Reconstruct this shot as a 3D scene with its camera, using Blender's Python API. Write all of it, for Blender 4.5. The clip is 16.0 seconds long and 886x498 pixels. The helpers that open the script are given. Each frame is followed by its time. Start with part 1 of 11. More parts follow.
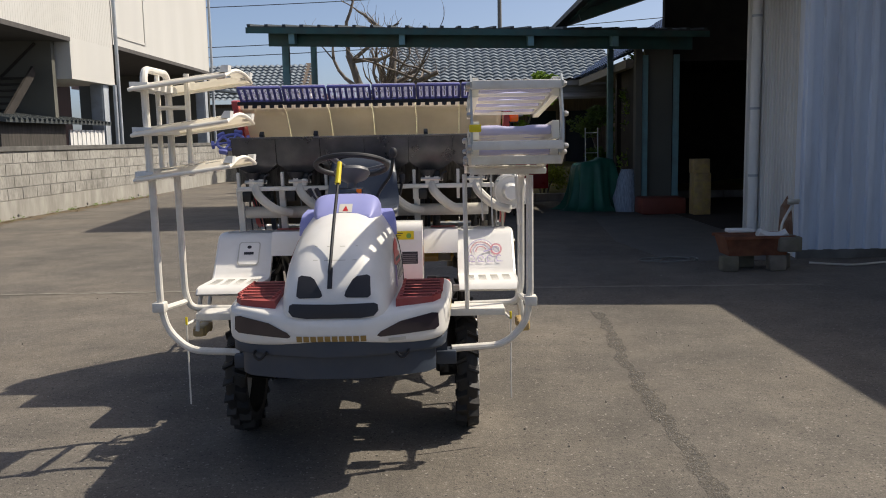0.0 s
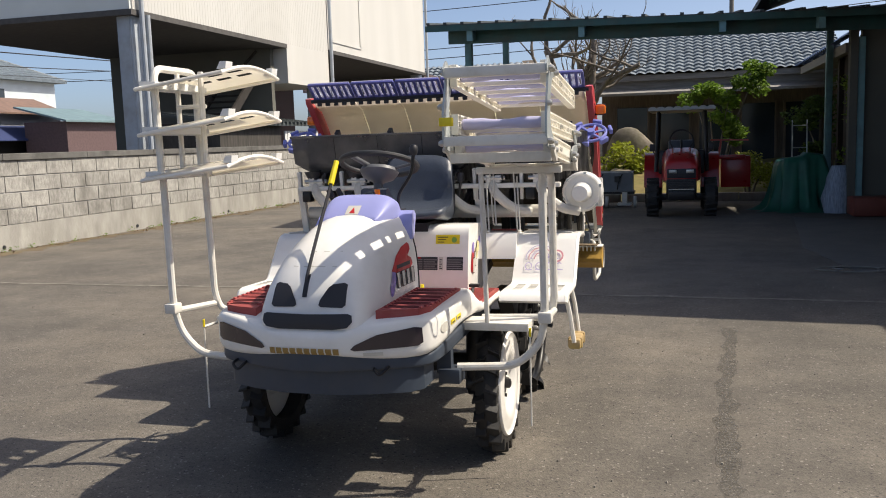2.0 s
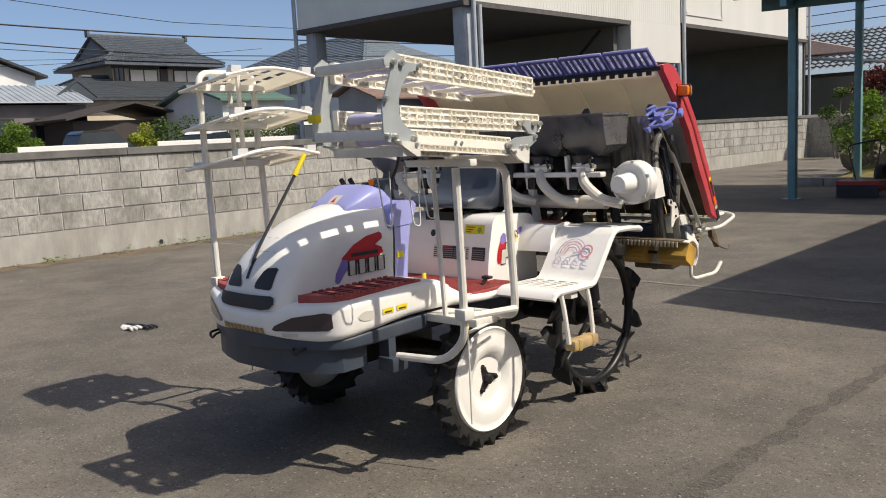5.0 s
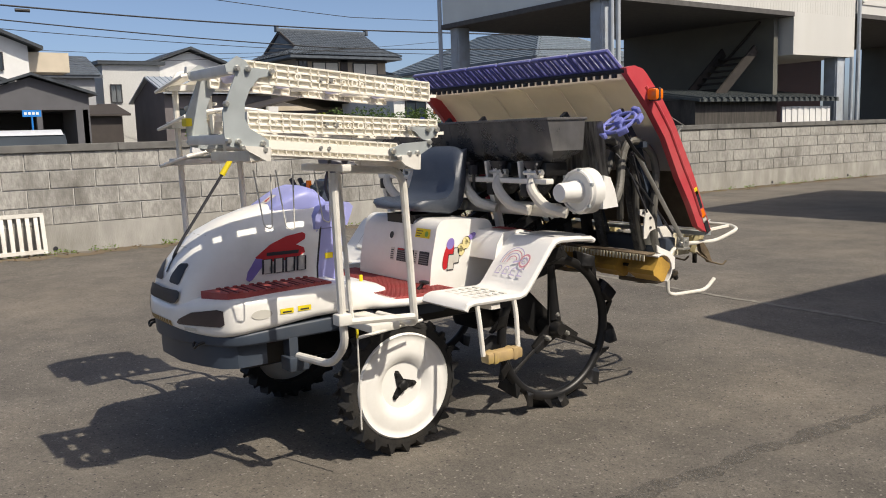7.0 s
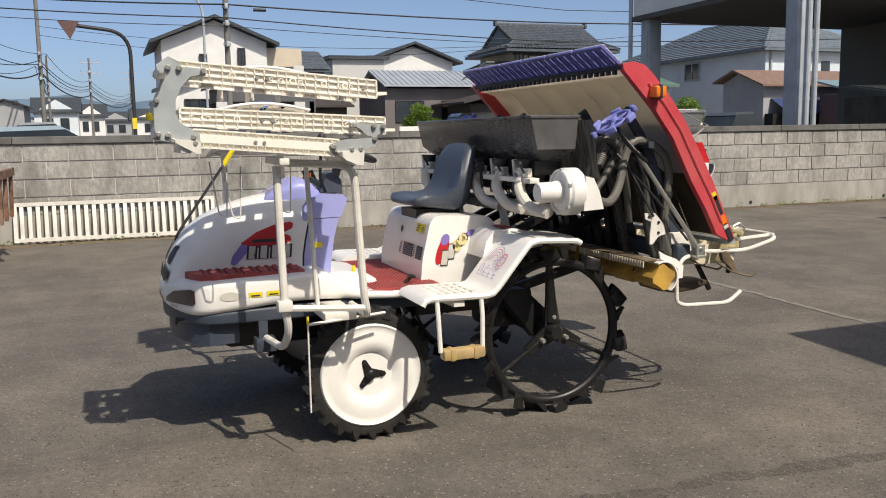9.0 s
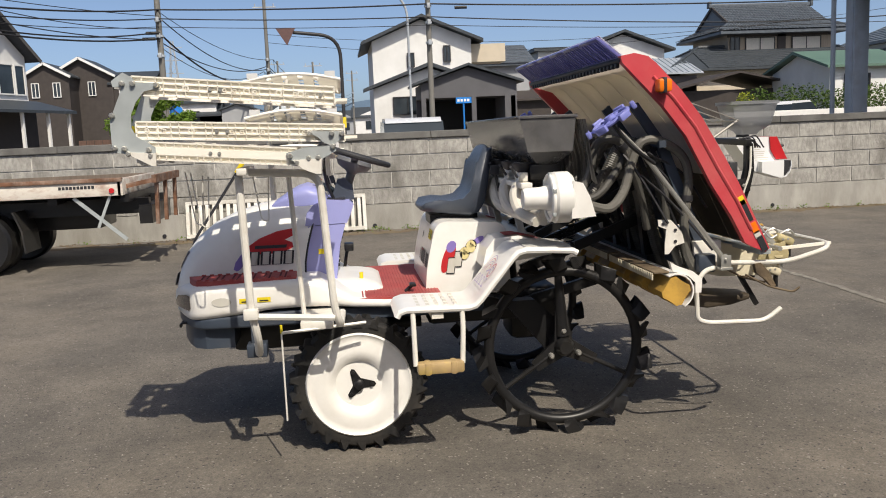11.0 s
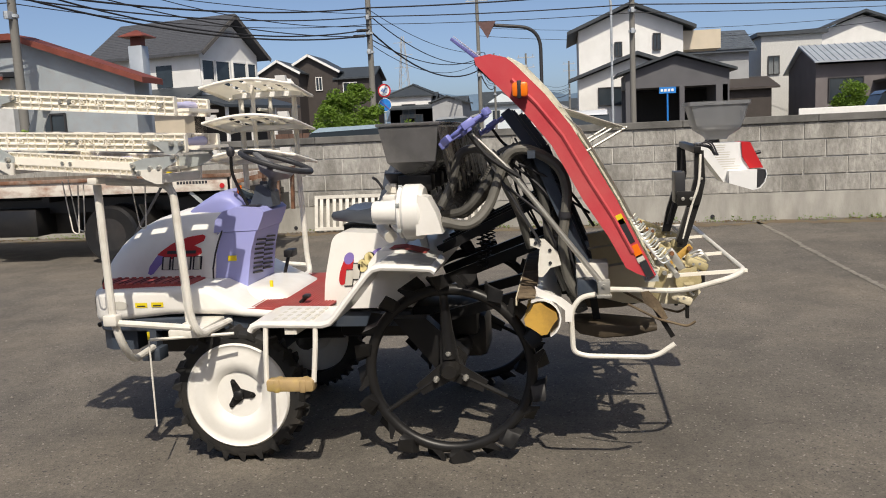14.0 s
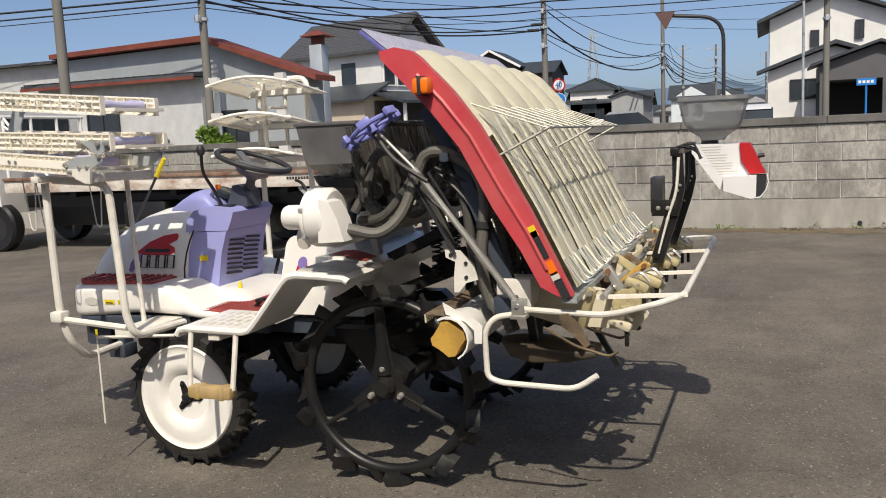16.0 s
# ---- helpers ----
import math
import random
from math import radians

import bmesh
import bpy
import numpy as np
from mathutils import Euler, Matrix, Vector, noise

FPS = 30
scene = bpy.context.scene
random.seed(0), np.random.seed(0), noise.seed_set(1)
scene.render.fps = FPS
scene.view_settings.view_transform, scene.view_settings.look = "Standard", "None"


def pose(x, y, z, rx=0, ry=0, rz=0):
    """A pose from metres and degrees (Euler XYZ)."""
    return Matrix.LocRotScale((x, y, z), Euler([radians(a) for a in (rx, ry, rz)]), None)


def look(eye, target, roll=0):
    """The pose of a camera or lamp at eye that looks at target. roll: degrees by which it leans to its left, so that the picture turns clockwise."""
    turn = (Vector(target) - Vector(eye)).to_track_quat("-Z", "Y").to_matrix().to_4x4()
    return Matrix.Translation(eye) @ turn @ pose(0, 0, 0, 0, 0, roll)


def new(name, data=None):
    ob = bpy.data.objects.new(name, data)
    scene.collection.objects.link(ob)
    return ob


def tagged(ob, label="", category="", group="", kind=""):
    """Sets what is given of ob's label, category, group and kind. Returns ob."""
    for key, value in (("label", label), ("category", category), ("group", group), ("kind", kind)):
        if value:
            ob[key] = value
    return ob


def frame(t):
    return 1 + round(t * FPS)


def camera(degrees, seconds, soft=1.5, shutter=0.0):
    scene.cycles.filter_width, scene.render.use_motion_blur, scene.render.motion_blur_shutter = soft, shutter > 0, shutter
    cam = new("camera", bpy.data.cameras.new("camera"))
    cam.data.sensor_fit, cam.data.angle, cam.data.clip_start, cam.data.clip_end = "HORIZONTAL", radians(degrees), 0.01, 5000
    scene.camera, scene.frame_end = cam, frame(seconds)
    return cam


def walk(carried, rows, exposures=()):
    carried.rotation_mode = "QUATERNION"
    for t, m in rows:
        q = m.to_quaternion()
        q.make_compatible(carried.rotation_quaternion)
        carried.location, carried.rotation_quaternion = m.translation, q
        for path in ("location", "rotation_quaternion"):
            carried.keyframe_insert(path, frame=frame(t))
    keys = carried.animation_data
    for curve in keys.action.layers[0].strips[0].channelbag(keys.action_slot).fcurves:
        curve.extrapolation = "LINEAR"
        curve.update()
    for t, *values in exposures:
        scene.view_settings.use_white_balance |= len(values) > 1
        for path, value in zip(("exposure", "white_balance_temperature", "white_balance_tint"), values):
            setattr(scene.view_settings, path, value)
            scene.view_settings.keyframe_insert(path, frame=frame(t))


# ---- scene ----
cam = camera(54.7, 16.0, soft=1.0)
METRES, EYE, TILT, LEAN, TURN = 8.8, 1.45, 0.29, 0.69, 0.0
ROWS = [
    (0.0, 0.0, 0.0, 0.0, -0.05, -7.67, 0.38),
    (0.5, 0.0219, 0.0153, -0.0004, 7.1, -7.47, 1.01),
    (1.0, 0.0436, 0.0278, -0.0008, 11.54, -7.42, 1.58),
    (1.5, 0.0755, 0.039, 0.0003, 14.39, -7.39, 1.21),
    (2.0, 0.1025, 0.0562, -0.0025, 15.32, -7.63, 1.24),
    (2.5, 0.1305, 0.0754, -0.0016, 18.96, -7.7, 1.71),
    (3.0, 0.1681, 0.0857, -0.0009, 24.84, -7.58, 1.94),
    (3.5, 0.197, 0.1012, -0.0024, 28.07, -7.88, 1.75),
    (4.0, 0.2227, 0.1208, -0.0021, 30.81, -8.28, 1.39),
    (4.5, 0.2573, 0.1367, -0.0023, 36.62, -8.33, 1.88),
    (7.0, 0.3709, 0.2551, -0.0013, 53.91, -8.34, 1.65),
    (7.5, 0.3936, 0.2812, -0.0016, 57.21, -8.35, 0.52),
    (8.0, 0.4109, 0.3066, -0.001, 61.12, -8.38, 0.82),
    (8.5, 0.4207, 0.3362, -0.0012, 64.38, -8.38, 0.6),
    (9.0, 0.4346, 0.3638, -0.0024, 68.78, -8.44, 0.96),
    (11.5, 0.4449, 0.5095, -0.0002, 85.62, -8.46, 2.72),
    (12.0, 0.4408, 0.5384, -0.0009, 87.66, -8.44, 2.67),
    (12.5, 0.4388, 0.5686, 0.0001, 89.08, -8.58, 2.7),
    (13.0, 0.4288, 0.5949, -0.0009, 92.5, -8.46, 2.8),
    (13.5, 0.4226, 0.6219, -0.0012, 95.95, -8.29, 3.19),
    (14.0, 0.4185, 0.6502, -0.0007, 97.85, -8.39, 3.02),
    (14.5, 0.3992, 0.6758, -0.0018, 100.86, -8.24, 3.11),
    (15.0, 0.3847, 0.6988, -0.0019, 102.95, -8.1, 3.12),
    (15.5, 0.376, 0.7313, -0.0019, 106.55, -8.1, 3.16),
    (16.0, 0.3606, 0.7546, -0.0048, 110.31, -8.07, 3.06),
]
walk(cam, [(t, pose(0, 0, EYE, TILT, LEAN, TURN) @ pose(METRES * x, METRES * y, METRES * z, 90 + pitch, roll, yaw)) for t, x, y, z, yaw, pitch, roll in ROWS],
     exposures=[(0.0, 0.27, 6700, 10), (0.7, 0.41, 6700, 10), (1.5, 0.5, 6700, 10), (2.5, 0.45, 6680, 10), (4.5, 0.27, 6620, 10), (7.0, 0.22, 6600, 10), (9.0, 0.2, 6600, 10), (11.5, 0.17, 6600, 10), (16.0, 0.07, 6600, 10)])

# ---- sky and sun ----
SUN = Vector((2.71, 0.82, 3.4)).normalized()
world = bpy.data.worlds.new("sky")
scene.world = world
world.use_nodes = True
wn = world.node_tree
wn.nodes.clear()
sky = wn.nodes.new("ShaderNodeTexSky")
sky.sky_type = "NISHITA"
sky.sun_disc = False
sky.sun_elevation = math.asin(SUN.z)
sky.sun_rotation = math.atan2(SUN.x, SUN.y)
sky.air_density = 0.5
sky.dust_density = 2.0
sky.ozone_density = 3.0
wbg = wn.nodes.new("ShaderNodeBackground")
wbg.inputs["Strength"].default_value = 0.146
wout = wn.nodes.new("ShaderNodeOutputWorld")
tint = wn.nodes.new("ShaderNodeVectorMath")
tint.operation = "MULTIPLY"
tint.inputs[1].default_value = (1.03, 0.99, 0.92)
wn.links.new(sky.outputs[0], tint.inputs[0])
wn.links.new(tint.outputs[0], wbg.inputs["Color"])
wn.links.new(wbg.outputs[0], wout.inputs["Surface"])
sun = new("sun", bpy.data.lights.new("sun", "SUN"))
sun.data.energy = 3.9
sun.data.angle = radians(0.55)
sun.data.color = (1.0, 0.92, 0.79)
sun.matrix_world = look(SUN * 60, (0, 0, 0))
scene.view_settings.exposure = 0.0

# ---- building helpers ----
def thing(name, loc, label, category, group="", kind=""):
    ob = new(name)
    ob.empty_display_size = 0.1
    ob.matrix_world = Matrix.Translation(loc)
    return tagged(ob, label, category, group, kind)


def finish(bm, name, material, smooth=35):
    me = bpy.data.meshes.new(name)
    bmesh.ops.recalc_face_normals(bm, faces=bm.faces)
    bm.to_mesh(me)
    bm.free()
    me.materials.append(material)
    if smooth:
        me.shade_smooth()
        me.set_sharp_from_angle(angle=radians(smooth))
    return me


def under(ob, parent):
    ob.parent = parent
    ob.matrix_parent_inverse = parent_world(parent).inverted()
    return ob


def parent_world(ob):
    m = ob.matrix_basis
    if ob.parent:
        m = parent_world(ob.parent) @ ob.matrix_parent_inverse @ m
    return m


def part(name, bm, material, parent, label="", smooth=35):
    ob = new(name, finish(bm, name, material, smooth))
    if parent:
        under(ob, parent)
    return tagged(ob, label)


def parts_each(name, bm, material, parent, label="", smooth=35):
    """One part for every loose piece of the mesh."""
    bm.verts.ensure_lookup_table()
    left = set(bm.verts)
    groups = []
    while left:
        stack = [left.pop()]
        got = set(stack)
        while stack:
            v = stack.pop()
            for e in v.link_edges:
                o = e.other_vert(v)
                if o not in got:
                    got.add(o)
                    stack.append(o)
        left -= got
        groups.append(got)
    groups.sort(key=lambda g: tuple(round(c, 4) for c in min(v.co[:] for v in g)))
    out = []
    for g in groups:
        b2 = BM()
        to = {v: b2.verts.new(v.co) for v in g}
        for f in {f for v in g for f in v.link_faces}:
            b2.faces.new([to[v] for v in f.verts])
        out.append(part(name, b2, material, parent, label, smooth))
    bm.free()
    return out


def solid(name, bm, material, label, category, kind="", group="", smooth=35):
    return tagged(new(name, finish(bm, name, material, smooth)), label, category, group, kind)


def BM():
    return bmesh.new()


def box(bm, lo, hi, m=None, bev=0.0):
    c = [(a + b) / 2 for a, b in zip(lo, hi)]
    s = [abs(b - a) for a, b in zip(lo, hi)]
    mat4 = Matrix.Translation(c) @ Matrix.Diagonal((*s, 1))
    if m is not None:
        mat4 = m @ mat4
    r = bmesh.ops.create_cube(bm, size=1.0, matrix=mat4)
    if bev:
        edges = list({e for v in r["verts"] for e in v.link_edges})
        bmesh.ops.bevel(bm, geom=edges, offset=bev, segments=2, affect="EDGES", profile=0.5)
    return bm


def bar(bm, a, b, w, h, bev=0.0, up=(0, 0, 1)):
    """A beam of section w x h from a to b."""
    a, b = Vector(a), Vector(b)
    d = b - a
    y = d.normalized()
    x = y.cross(Vector(up))
    if x.length < 1e-4:
        x = Vector((1, 0, 0))
    x.normalize()
    z = x.cross(y)
    m = Matrix((x, y, z)).transposed().to_4x4()
    m.translation = (a + b) / 2
    return box(bm, (-w / 2, -d.length / 2, -h / 2), (w / 2, d.length / 2, h / 2), m, bev)


def ringbasis(d):
    d = Vector(d).normalized()
    a = Vector((0, 0, 1)) if abs(d.z) < 0.9 else Vector((1, 0, 0))
    u = d.cross(a).normalized()
    return u, d.cross(u)


def loft(bm, rings, caps=True, loop=False, closed=True):
    vs = [[bm.verts.new(p) for p in r] for r in rings]
    n = len(vs[0])
    pairs = list(zip(vs, vs[1:])) + ([(vs[-1], vs[0])] if loop else [])
    for a, b in pairs:
        for i in range(n if closed else n - 1):
            j = (i + 1) % n
            try:
                bm.faces.new((a[i], a[j], b[j], b[i]))
            except ValueError:
                pass
    if caps and not loop and closed:
        bm.faces.new(list(reversed(vs[0])))
        bm.faces.new(vs[-1])
    return bm


def fillet(pts, r, n=4):
    pts = [Vector(p) for p in pts]
    out = [pts[0]]
    for a, b, c in zip(pts, pts[1:], pts[2:]):
        u, v = (a - b), (c - b)
        k = min(r, u.length * 0.45, v.length * 0.45)
        p, q = b + u.normalized() * k, b + v.normalized() * k
        for i in range(n + 1):
            t = i / n
            out.append(p * (1 - t) ** 2 + b * 2 * t * (1 - t) + q * t * t)
    return out + [pts[-1]]


def tube(bm, pts, r, n=8, loop=False, r2=None):
    pts = [Vector(p) for p in pts]
    rings = []
    u = None
    for i, p in enumerate(pts):
        if loop:
            d = (pts[(i + 1) % len(pts)] - pts[i - 1])
        else:
            d = pts[min(i + 1, len(pts) - 1)] - pts[max(i - 1, 0)]
        d.normalize()
        if u is None:
            u, v = ringbasis(d)
        else:
            u = (u - d * u.dot(d)).normalized()
            v = d.cross(u)
        f = r if r2 is None else r + (r2 - r) * i / (len(pts) - 1)
        rings.append([p + (u * math.cos(2 * math.pi * k / n) + v * math.sin(2 * math.pi * k / n)) * f for k in range(n)])
    return loft(bm, rings, loop=loop)


def ribbed(bm, pts, r, step=0.005, n=9):
    """A hose with a rib at every second ring."""
    pts = [Vector(p) for p in pts]
    line = []
    for a, b in zip(pts, pts[1:]):
        k = max(1, round((b - a).length / step))
        line += [a.lerp(b, i / k) for i in range(k)]
    line.append(pts[-1])
    rings, u = [], None
    for i, p in enumerate(line):
        d = (line[min(i + 1, len(line) - 1)] - line[max(i - 1, 0)]).normalized()
        u = ringbasis(d)[0] if u is None else (u - d * u.dot(d)).normalized()
        v = d.cross(u)
        q = r * (1.0 if i % 2 else 0.93)
        rings.append([p + (u * math.cos(a) + v * math.sin(a)) * q for a in (2 * math.pi * k / n for k in range(n))])
    loft(bm, rings)


def cyl(bm, a, b, r, r2=None, n=16):
    return tube(bm, [a, b], r, n, r2=r2)


def lathe(bm, profile, origin, axis, n=32, ring=False):
    """profile: (radius, distance along axis), closed at both ends, or back on itself for a ring."""
    o, d = Vector(origin), Vector(axis).normalized()
    u, v = ringbasis(d)
    rings = [[o + d * h + (u * math.cos(2 * math.pi * k / n) + v * math.sin(2 * math.pi * k / n)) * max(r, 1e-4) for k in range(n)] for r, h in profile]
    return loft(bm, rings, loop=ring)


def prism(bm, poly, axis, a, b, bev=0.0, seg=2):
    """A polygon pushed along an axis: poly holds the other two coordinates in order."""
    def at(p, t):
        if axis == "x":
            return (t, p[0], p[1])
        if axis == "y":
            return (p[0], t, p[1])
        return (p[0], p[1], t)
    n0 = set(bm.edges)
    lo = [bm.verts.new(at(p, a)) for p in poly]
    hi = [bm.verts.new(at(p, b)) for p in poly]
    n = len(poly)
    bm.faces.new(list(reversed(lo)))
    bm.faces.new(hi)
    for i in range(n):
        j = (i + 1) % n
        bm.faces.new((lo[i], lo[j], hi[j], hi[i]))
    if bev:
        es = [e for e in bm.edges if e not in n0 and len(e.link_faces) == 2 and e.calc_face_angle(0) > 0.5]
        bmesh.ops.bevel(bm, geom=es, offset=bev, segments=seg, affect="EDGES", profile=0.5)
    return bm


def ribbon(bm, line, t, axis, a, b):
    """A folded sheet: line in the plane across axis, thickness t, from a to b."""
    pts = [Vector((p[0], p[1])) for p in line]
    left, right = [], []
    for i, p in enumerate(pts):
        d = (pts[min(i + 1, len(pts) - 1)] - pts[max(i - 1, 0)]).normalized()
        nrm = Vector((-d.y, d.x))
        left.append(p + nrm * t / 2)
        right.append(p - nrm * t / 2)
    return prism(bm, [tuple(p) for p in left] + [tuple(p) for p in reversed(right)], axis, a, b)


def bez(*ctrl, n=16):
    """A smooth line through the points given (Catmull-Rom)."""
    c = [Vector(p) for p in ctrl]
    c = [2 * c[0] - c[1]] + c + [2 * c[-1] - c[-2]]
    out = []
    for i in range(1, len(c) - 2):
        for k in range(n):
            t = k / n
            p0, p1, p2, p3 = c[i - 1:i + 3]
            out.append(0.5 * (2 * p1 + (p2 - p0) * t + (2 * p0 - 5 * p1 + 4 * p2 - p3) * t * t + (3 * p1 - p0 - 3 * p2 + p3) * t ** 3))
    return out + [c[-2]]


# ---- materials ----
def material(name, colour, rough=0.5, metal=0.0, scale=8.0, vary=0.12, dirt=None, dirt_amount=0.0, dirt_scale=3.0, bump=0.0, bump_scale=60.0,
             coat=0.0, alpha=1.0, transmission=0.0, ior=1.45, random_tone=0.0, stretch=(1, 1, 1), emit=0.0, world=False, thin=0.0):
    m = bpy.data.materials.new(name)
    m.use_nodes = True
    nt = m.node_tree
    b = nt.nodes["Principled BSDF"]
    N, L = nt.nodes.new, nt.links.new
    tc = N("ShaderNodeTexCoord")
    mp = N("ShaderNodeMapping")
    mp.inputs["Scale"].default_value = stretch
    L(N("ShaderNodeNewGeometry").outputs["Position"] if world else tc.outputs["Object"], mp.inputs["Vector"])
    n1 = N("ShaderNodeTexNoise")
    n1.inputs["Scale"].default_value = scale
    n1.inputs["Detail"].default_value = 6
    L(mp.outputs[0], n1.inputs["Vector"])
    ramp = N("ShaderNodeMapRange")
    ramp.inputs["From Min"].default_value = 0.3
    ramp.inputs["From Max"].default_value = 0.7
    ramp.inputs["To Min"].default_value = 1 - vary
    ramp.inputs["To Max"].default_value = 1 + vary
    L(n1.outputs["Fac"], ramp.inputs["Value"])
    mul = N("ShaderNodeVectorMath")
    mul.operation = "SCALE"
    mul.inputs[0].default_value = colour[:3]
    L(ramp.outputs[0], mul.inputs["Scale"])
    out = mul.outputs[0]
    if random_tone:
        oi = N("ShaderNodeObjectInfo")
        rr = N("ShaderNodeMapRange")
        rr.inputs["To Min"].default_value = 1 - random_tone
        rr.inputs["To Max"].default_value = 1 + random_tone
        L(oi.outputs["Random"], rr.inputs["Value"])
        mu2 = N("ShaderNodeVectorMath")
        mu2.operation = "SCALE"
        L(out, mu2.inputs[0])
        L(rr.outputs[0], mu2.inputs["Scale"])
        out = mu2.outputs[0]
    if dirt:
        n2 = N("ShaderNodeTexNoise")
        n2.inputs["Scale"].default_value = dirt_scale
        n2.inputs["Detail"].default_value = 8
        n2.inputs["Roughness"].default_value = 0.65
        L(mp.outputs[0], n2.inputs["Vector"])
        r2 = N("ShaderNodeMapRange")
        r2.inputs["From Min"].default_value = 0.45
        r2.inputs["From Max"].default_value = 0.72
        r2.inputs["To Max"].default_value = dirt_amount
        L(n2.outputs["Fac"], r2.inputs["Value"])
        mx = N("ShaderNodeMix")
        mx.data_type = "RGBA"
        L(r2.outputs[0], mx.inputs["Factor"])
        L(out, mx.inputs["A"])
        mx.inputs["B"].default_value = (*dirt[:3], 1)
        out = mx.outputs["Result"]
    L(out, b.inputs["Base Color"])
    rv = N("ShaderNodeMapRange")
    rv.inputs["To Min"].default_value = max(0.02, rough - 0.08)
    rv.inputs["To Max"].default_value = min(1, rough + 0.08)
    L(n1.outputs["Fac"], rv.inputs["Value"])
    L(rv.outputs[0], b.inputs["Roughness"])
    b.inputs["Metallic"].default_value = metal
    b.inputs["Coat Weight"].default_value = coat
    b.inputs["Coat Roughness"].default_value = 0.08
    b.inputs["Alpha"].default_value = alpha
    b.inputs["Transmission Weight"].default_value = transmission
    b.inputs["IOR"].default_value = ior
    if emit:
        b.inputs["Emission Color"].default_value = (*colour[:3], 1)
        b.inputs["Emission Strength"].default_value = emit
    if thin:
        tr = N("ShaderNodeBsdfTranslucent")
        L(out, tr.inputs["Color"])
        sh = N("ShaderNodeMixShader")
        sh.inputs[0].default_value = thin
        L(b.outputs[0], sh.inputs[1])
        L(tr.outputs[0], sh.inputs[2])
        L(sh.outputs[0], nt.nodes["Material Output"].inputs["Surface"])
    if bump:
        n3 = N("ShaderNodeTexNoise")
        n3.inputs["Scale"].default_value = bump_scale
        n3.inputs["Detail"].default_value = 4
        L(mp.outputs[0], n3.inputs["Vector"])
        bp = N("ShaderNodeBump")
        bp.inputs["Strength"].default_value = min(1.0, bump)
        bp.inputs["Distance"].default_value = 0.01
        L(n3.outputs["Fac"], bp.inputs["Height"])
        L(bp.outputs[0], b.inputs["Normal"])
    return m


def asphalt():
    m = material("old_asphalt", (0.126, 0.114, 0.098), 0.85, scale=0.9, vary=0.2, dirt=(0.2, 0.17, 0.13), dirt_amount=0.55, dirt_scale=0.45, bump=0)
    nt = m.node_tree
    N, L = nt.nodes.new, nt.links.new
    b = nt.nodes["Principled BSDF"]
    old = b.inputs["Base Color"].links[0].from_socket
    tc = N("ShaderNodeTexCoord")

    def cells(scale, lo, hi):
        """Stones of random tone; gives the factor and the distance."""
        vor = N("ShaderNodeTexVoronoi")
        vor.inputs["Scale"].default_value = scale
        L(tc.outputs["Object"], vor.inputs["Vector"])
        sep = N("ShaderNodeSeparateColor")
        L(vor.outputs["Color"], sep.inputs[0])
        mr = N("ShaderNodeMapRange")
        mr.inputs["To Min"].default_value = lo
        mr.inputs["To Max"].default_value = hi
        L(sep.outputs[0], mr.inputs["Value"])
        return mr.outputs[0], vor.outputs["Distance"], sep.outputs[1]

    def mottle(scale, lo, hi, detail=8):
        n = N("ShaderNodeTexNoise")
        n.inputs["Scale"].default_value = scale
        n.inputs["Detail"].default_value = detail
        n.inputs["Roughness"].default_value = 0.62
        L(tc.outputs["Object"], n.inputs["Vector"])
        mr = N("ShaderNodeMapRange")
        mr.inputs["From Min"].default_value = 0.3
        mr.inputs["From Max"].default_value = 0.7
        mr.inputs["To Min"].default_value = lo
        mr.inputs["To Max"].default_value = hi
        L(n.outputs["Fac"], mr.inputs["Value"])
        return mr.outputs[0]

    def times(a, c):
        mm = N("ShaderNodeMath")
        mm.operation = "MULTIPLY"
        L(a, mm.inputs[0])
        L(c, mm.inputs[1])
        return mm.outputs[0]
    fine, dist, _ = cells(150, 0.8, 1.2)
    coarse, _, pick = cells(120, 0.92, 1.08)
    factor = times(times(fine, coarse), times(mottle(3.2, 0.82, 1.18), mottle(26, 0.86, 1.14)))
    sc = N("ShaderNodeVectorMath")
    sc.operation = "SCALE"
    L(old, sc.inputs[0])
    L(factor, sc.inputs["Scale"])
    # a few pale and dark stones
    for above, tone in ((0.985, (0.26, 0.24, 0.21, 1)), (-0.02, (0.05, 0.047, 0.044, 1))):
        cmp = N("ShaderNodeMath")
        cmp.operation = "GREATER_THAN" if above > 0 else "LESS_THAN"
        cmp.inputs[1].default_value = abs(above)
        L(pick, cmp.inputs[0])
        mx = N("ShaderNodeMix")
        mx.data_type = "RGBA"
        L(cmp.outputs[0], mx.inputs["Factor"])
        src = b.inputs["Base Color"].links[0].from_socket if above < 0 else sc.outputs[0]
        L(src, mx.inputs["A"])
        mx.inputs["B"].default_value = tone
        L(mx.outputs["Result"], b.inputs["Base Color"])
    bp = N("ShaderNodeBump")
    bp.inputs["Strength"].default_value = 0.6
    bp.inputs["Distance"].default_value = 0.004
    L(dist, bp.inputs["Height"])
    L(bp.outputs[0], b.inputs["Normal"])
    return m


